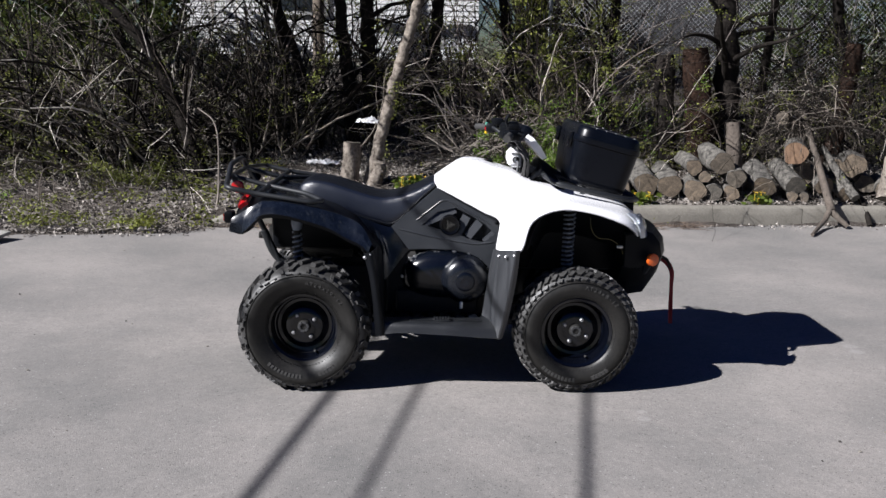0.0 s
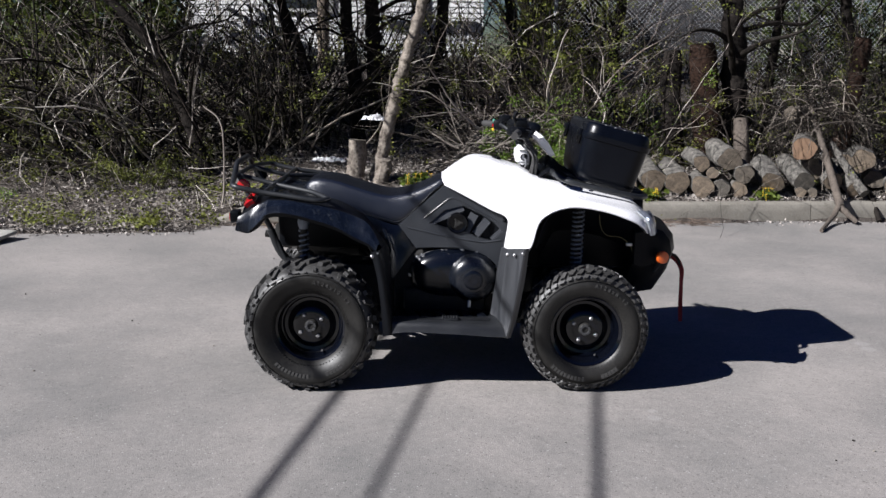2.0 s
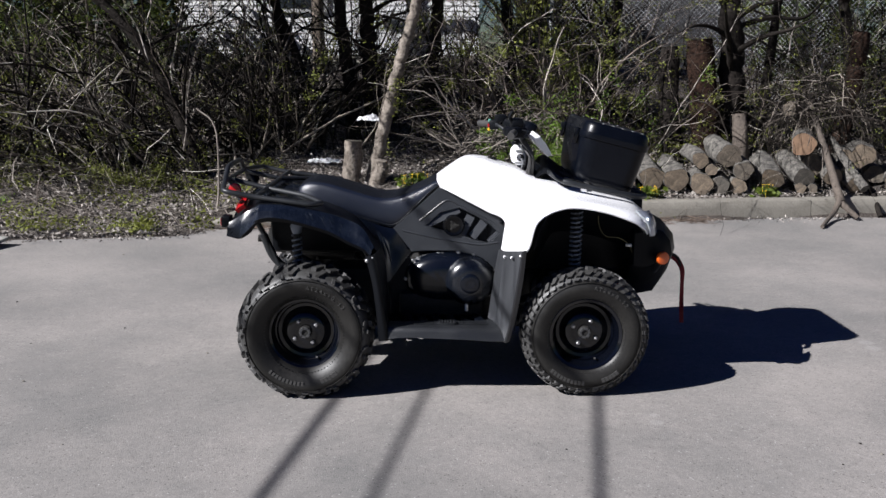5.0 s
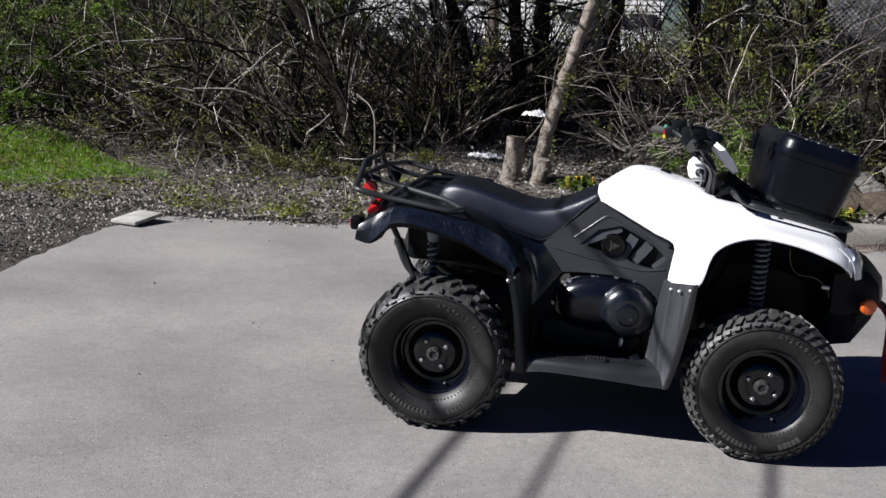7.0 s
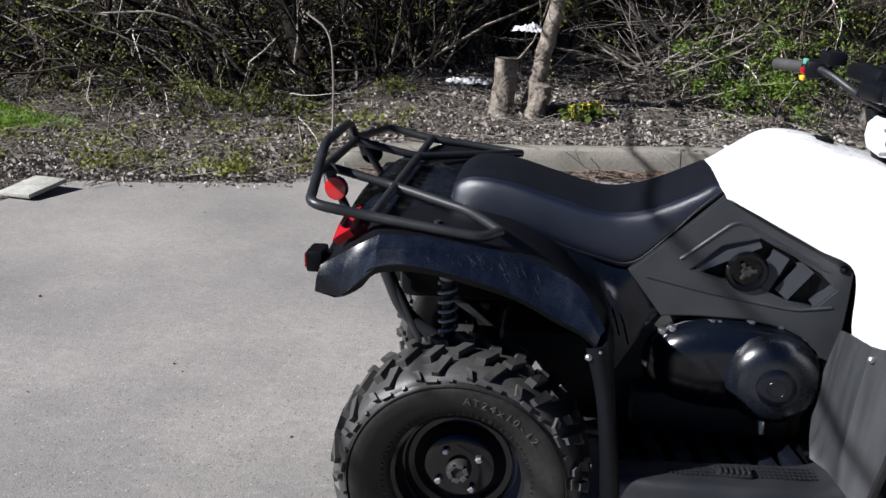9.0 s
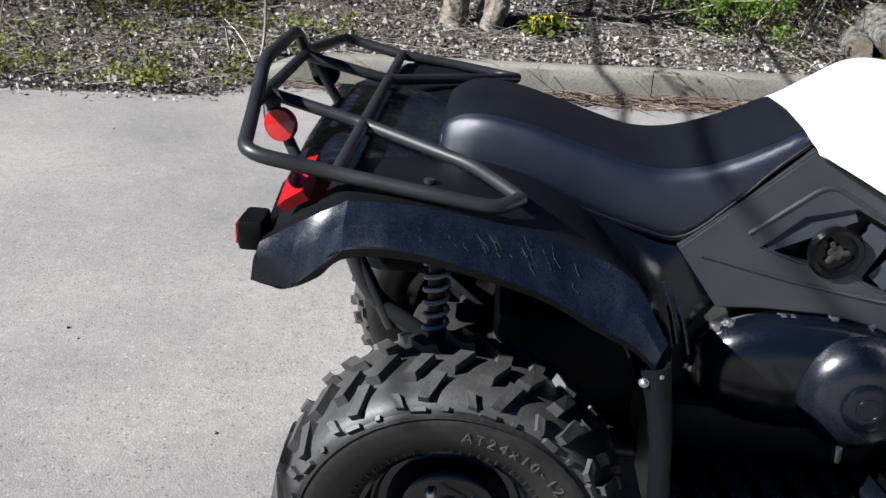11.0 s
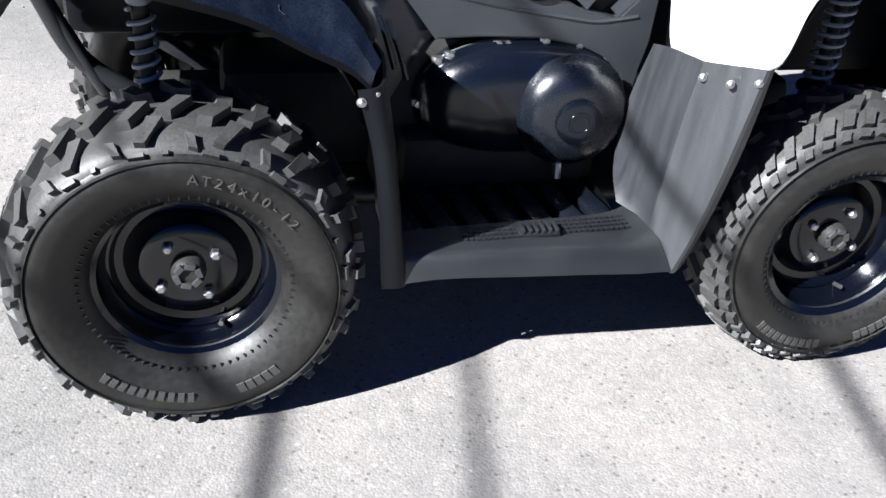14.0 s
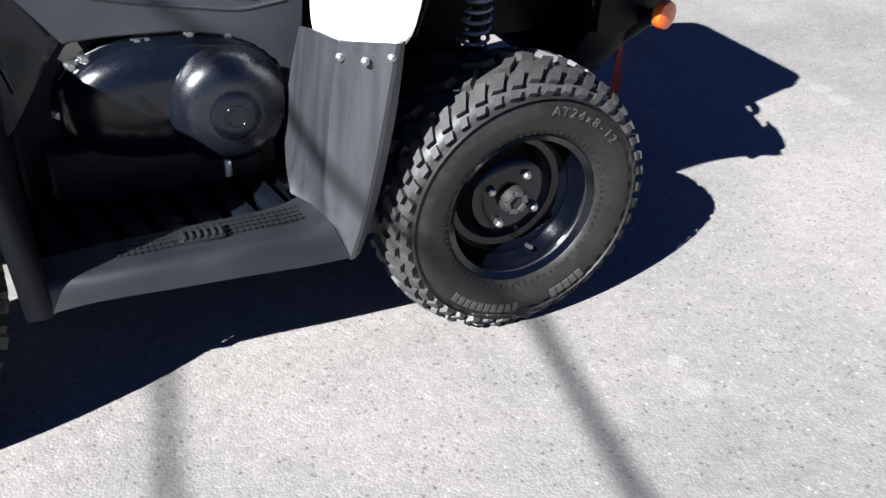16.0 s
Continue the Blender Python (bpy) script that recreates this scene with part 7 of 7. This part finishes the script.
# ---- beyond the brush: house, fence, hedge ----
def build_house():
    h = thing("house", "white house with horizontal lap siding behind the brush", "house")
    y0, x0, x1 = 13.6, -5.0, 0.75
    part("wall", rbox(((x0 + x1) / 2, y0 + 2.5, 2.7), (x1 - x0, 4.9, 3.4), 0.01), M_SIDING, h)
    part("foundation", rbox(((x0 + x1) / 2, y0 + 2.46, 1.2), (x1 - x0 - 0.1, 4.9, 0.8), 0.01), M_CONC, h)
    me = bpy.data.meshes.new("siding_board")
    b = bmesh.new()
    L = x1 - x0
    add_mesh(b, [(0, 0, 0), (L, 0, 0), (L, -0.022, 0), (0, -0.022, 0), (0, 0, 0.106), (L, 0, 0.106), (L, -0.004, 0.106), (0, -0.004, 0.106)], [(0, 1, 2, 3), (4, 7, 6, 5), (3, 2, 6, 7), (0, 4, 5, 1), (0, 3, 7, 4), (1, 5, 6, 2)])
    b.to_mesh(me)
    b.free()
    finish(me, M_SIDING, 0)
    for i in range(28):
        o = new("siding_board", me)
        o.parent = h
        o.matrix_basis = pose(x0, y0 + 0.05, 1.62 + 0.102 * i)
    for x in (-2.6,):
        w = part("window", rbox((x, y0 + 0.03, 3.0), (1.0, 0.10, 1.2), 0.01), M_SIDING, h)
        part("pane", rbox((x, y0 - 0.022, 3.0), (0.84, 0.012, 1.04), 0.002), M_WINDOW, w)
    part("roof", loft([[(x, y0 - 0.4, 4.35), (x, y0 + 2.5, 5.9), (x, y0 + 5.4, 4.35), (x, y0 + 5.4, 4.25), (x, y0 + 2.5, 5.75), (x, y0 - 0.4, 4.25)] for x in (x0 - 0.4, x1 + 0.4)]), M_SHINGLE, h)


build_house()


def build_garage():
    g = thing("garage", "plain grey garage behind the chain-link fence", "garage")
    part("wall", rbox((5.6, 18.0, 2.6), (6.6, 4.0, 3.6), 0.01), M_SIDING2, g)
    part("roof", loft([[(x, 15.7, 4.4), (x, 18.0, 5.5), (x, 20.3, 4.4), (x, 20.3, 4.3), (x, 18.0, 5.35), (x, 15.7, 4.3)] for x in (2.0, 9.2)]), M_SHINGLE, g)


build_garage()


def build_fence():
    f = thing("chain_link_fence", "grey galvanised chain-link fence behind the stumps", "fence")
    y0, x0, x1, top = 9.2, 1.6, 9.1, 2.75
    for i in range(4):
        x = x0 + i * 2.5
        part("post", tube([(x, y0 + 0.03, gz(x, y0) - 0.1), (x, y0 + 0.03, top + 0.05)], 0.03, 0, 10), M_GALV, f)
    part("top_rail", tube([(x0, y0 + 0.03, top), (x1, y0 + 0.03, top)], 0.021, 0, 8), M_GALV, f)
    pitch, z0 = 0.036, 0.85
    nz = int((top - z0) / pitch)
    nx = int((x1 - x0) / pitch)
    k = np.arange(nz + 1)
    paths = np.zeros((nx, nz + 1, 3))
    flip = (np.arange(nx) % 2)[:, None]
    paths[:, :, 0] = x0 + np.arange(nx)[:, None] * pitch + np.where((k[None] + flip) % 2, pitch / 2 + 0.002, -pitch / 2 - 0.002)
    paths[:, :, 1] = y0 + np.where(k % 2, 0.003, -0.003)[None]
    paths[:, :, 2] = z0 + k[None] * pitch
    v, fc = tube_arrays(paths, np.full((nx, nz + 1), 0.0034), 3)
    tagged(part("wire_mesh", raw_mesh("wire_mesh", v, fc), M_GALV, f, smooth=0), kind="stuff")


build_fence()


def build_hedge():
    rng = np.random.default_rng(40)
    for x0, x1, n, lab in ((-16, -4.5, 22000, "dense hedge behind the brush with leaves coloured as in shade"), (5.6, 15, 12000, "dense hedge behind the fence with leaves coloured as in shade"), (1.3, 2.8, 2200, "olive green hedge between house and garage")):
        th = thing("hedge", lab, "hedge", kind="stuff")
        x = rng.uniform(x0, x1, n)
        y = rng.uniform(11.2, 12.8, n)
        z = ground_h(x, y) + rng.uniform(0, 1, n) ** 0.8 * (2.7 + 0.5 * np.sin(x * 1.3) + 0.3 * np.sin(x * 3.1))
        v, f = leaf_quads(rng, np.stack([x, y, z], 1), 0.16)
        # middle hedge gets sunlit leaf colour, the others the darkened shade colour
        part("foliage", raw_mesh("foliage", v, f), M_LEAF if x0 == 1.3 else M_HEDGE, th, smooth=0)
        m = 160
        bx, by = rng.uniform(x0, x1, m), rng.uniform(11.4, 12.6, m)
        P, R = grow(rng, np.stack([bx, by, ground_h(bx, by) - 0.05], 1), np.stack([rng.normal(0, 0.25, m), rng.normal(0, 0.25, m), np.ones(m)], 1), rng.uniform(1.6, 2.6, m), 8, 0.12, 0.0, np.full(m, 0.02), np.full(m, 0.006))
        v, f = tube_arrays(P, R, 4)
        part("stems", raw_mesh("stems", v, f), M_BARK, th, smooth=0)


build_hedge()


def build_cables():
    """Three overhead cables whose shadows cross the lot."""
    z = 4.0
    sx, sy = -z * _h * _ca, -z * _h * _sa
    line = lambda a, y: (a + sx + 0.16 * (y - sy + 0.6), y, z)
    for y in (-11.0, 12.6):
        c = line(0.09, y)
        p = thing("utility_pole", "weathered wooden utility pole with a crossarm", "utility pole", group="utility poles")
        part("pole", tube([(c[0], y + 0.14, gz(c[0], y) - 0.3), (c[0], y + 0.14, 4.6)], 0.12, 0, 14, taper=0.09), M_POLE, p)
        part("crossarm", rbox((c[0], y, z - 0.13), (1.7, 0.10, 0.12), 0.01), M_POLE, p)
        for a in (-0.51, -0.11, 0.69):
            q = line(a, y)
            part("insulator", lathe([(0.03, -0.07), (0.034, -0.03), (0.022, -0.01), (0, 0)], 12), M_GLOSS, p, m=pose(q[0], y, z - 0.02, 90, 0, 0))
    for a, r in ((-0.508, 0.017), (-0.115, 0.011), (0.682, 0.014)):
        tagged(part("cable", tube([line(a, -11.0), line(a, 12.6)], r, 0, 8), M_RUBBER), "black insulated overhead cable strung between two poles", "cable", "overhead cables")


build_cables()
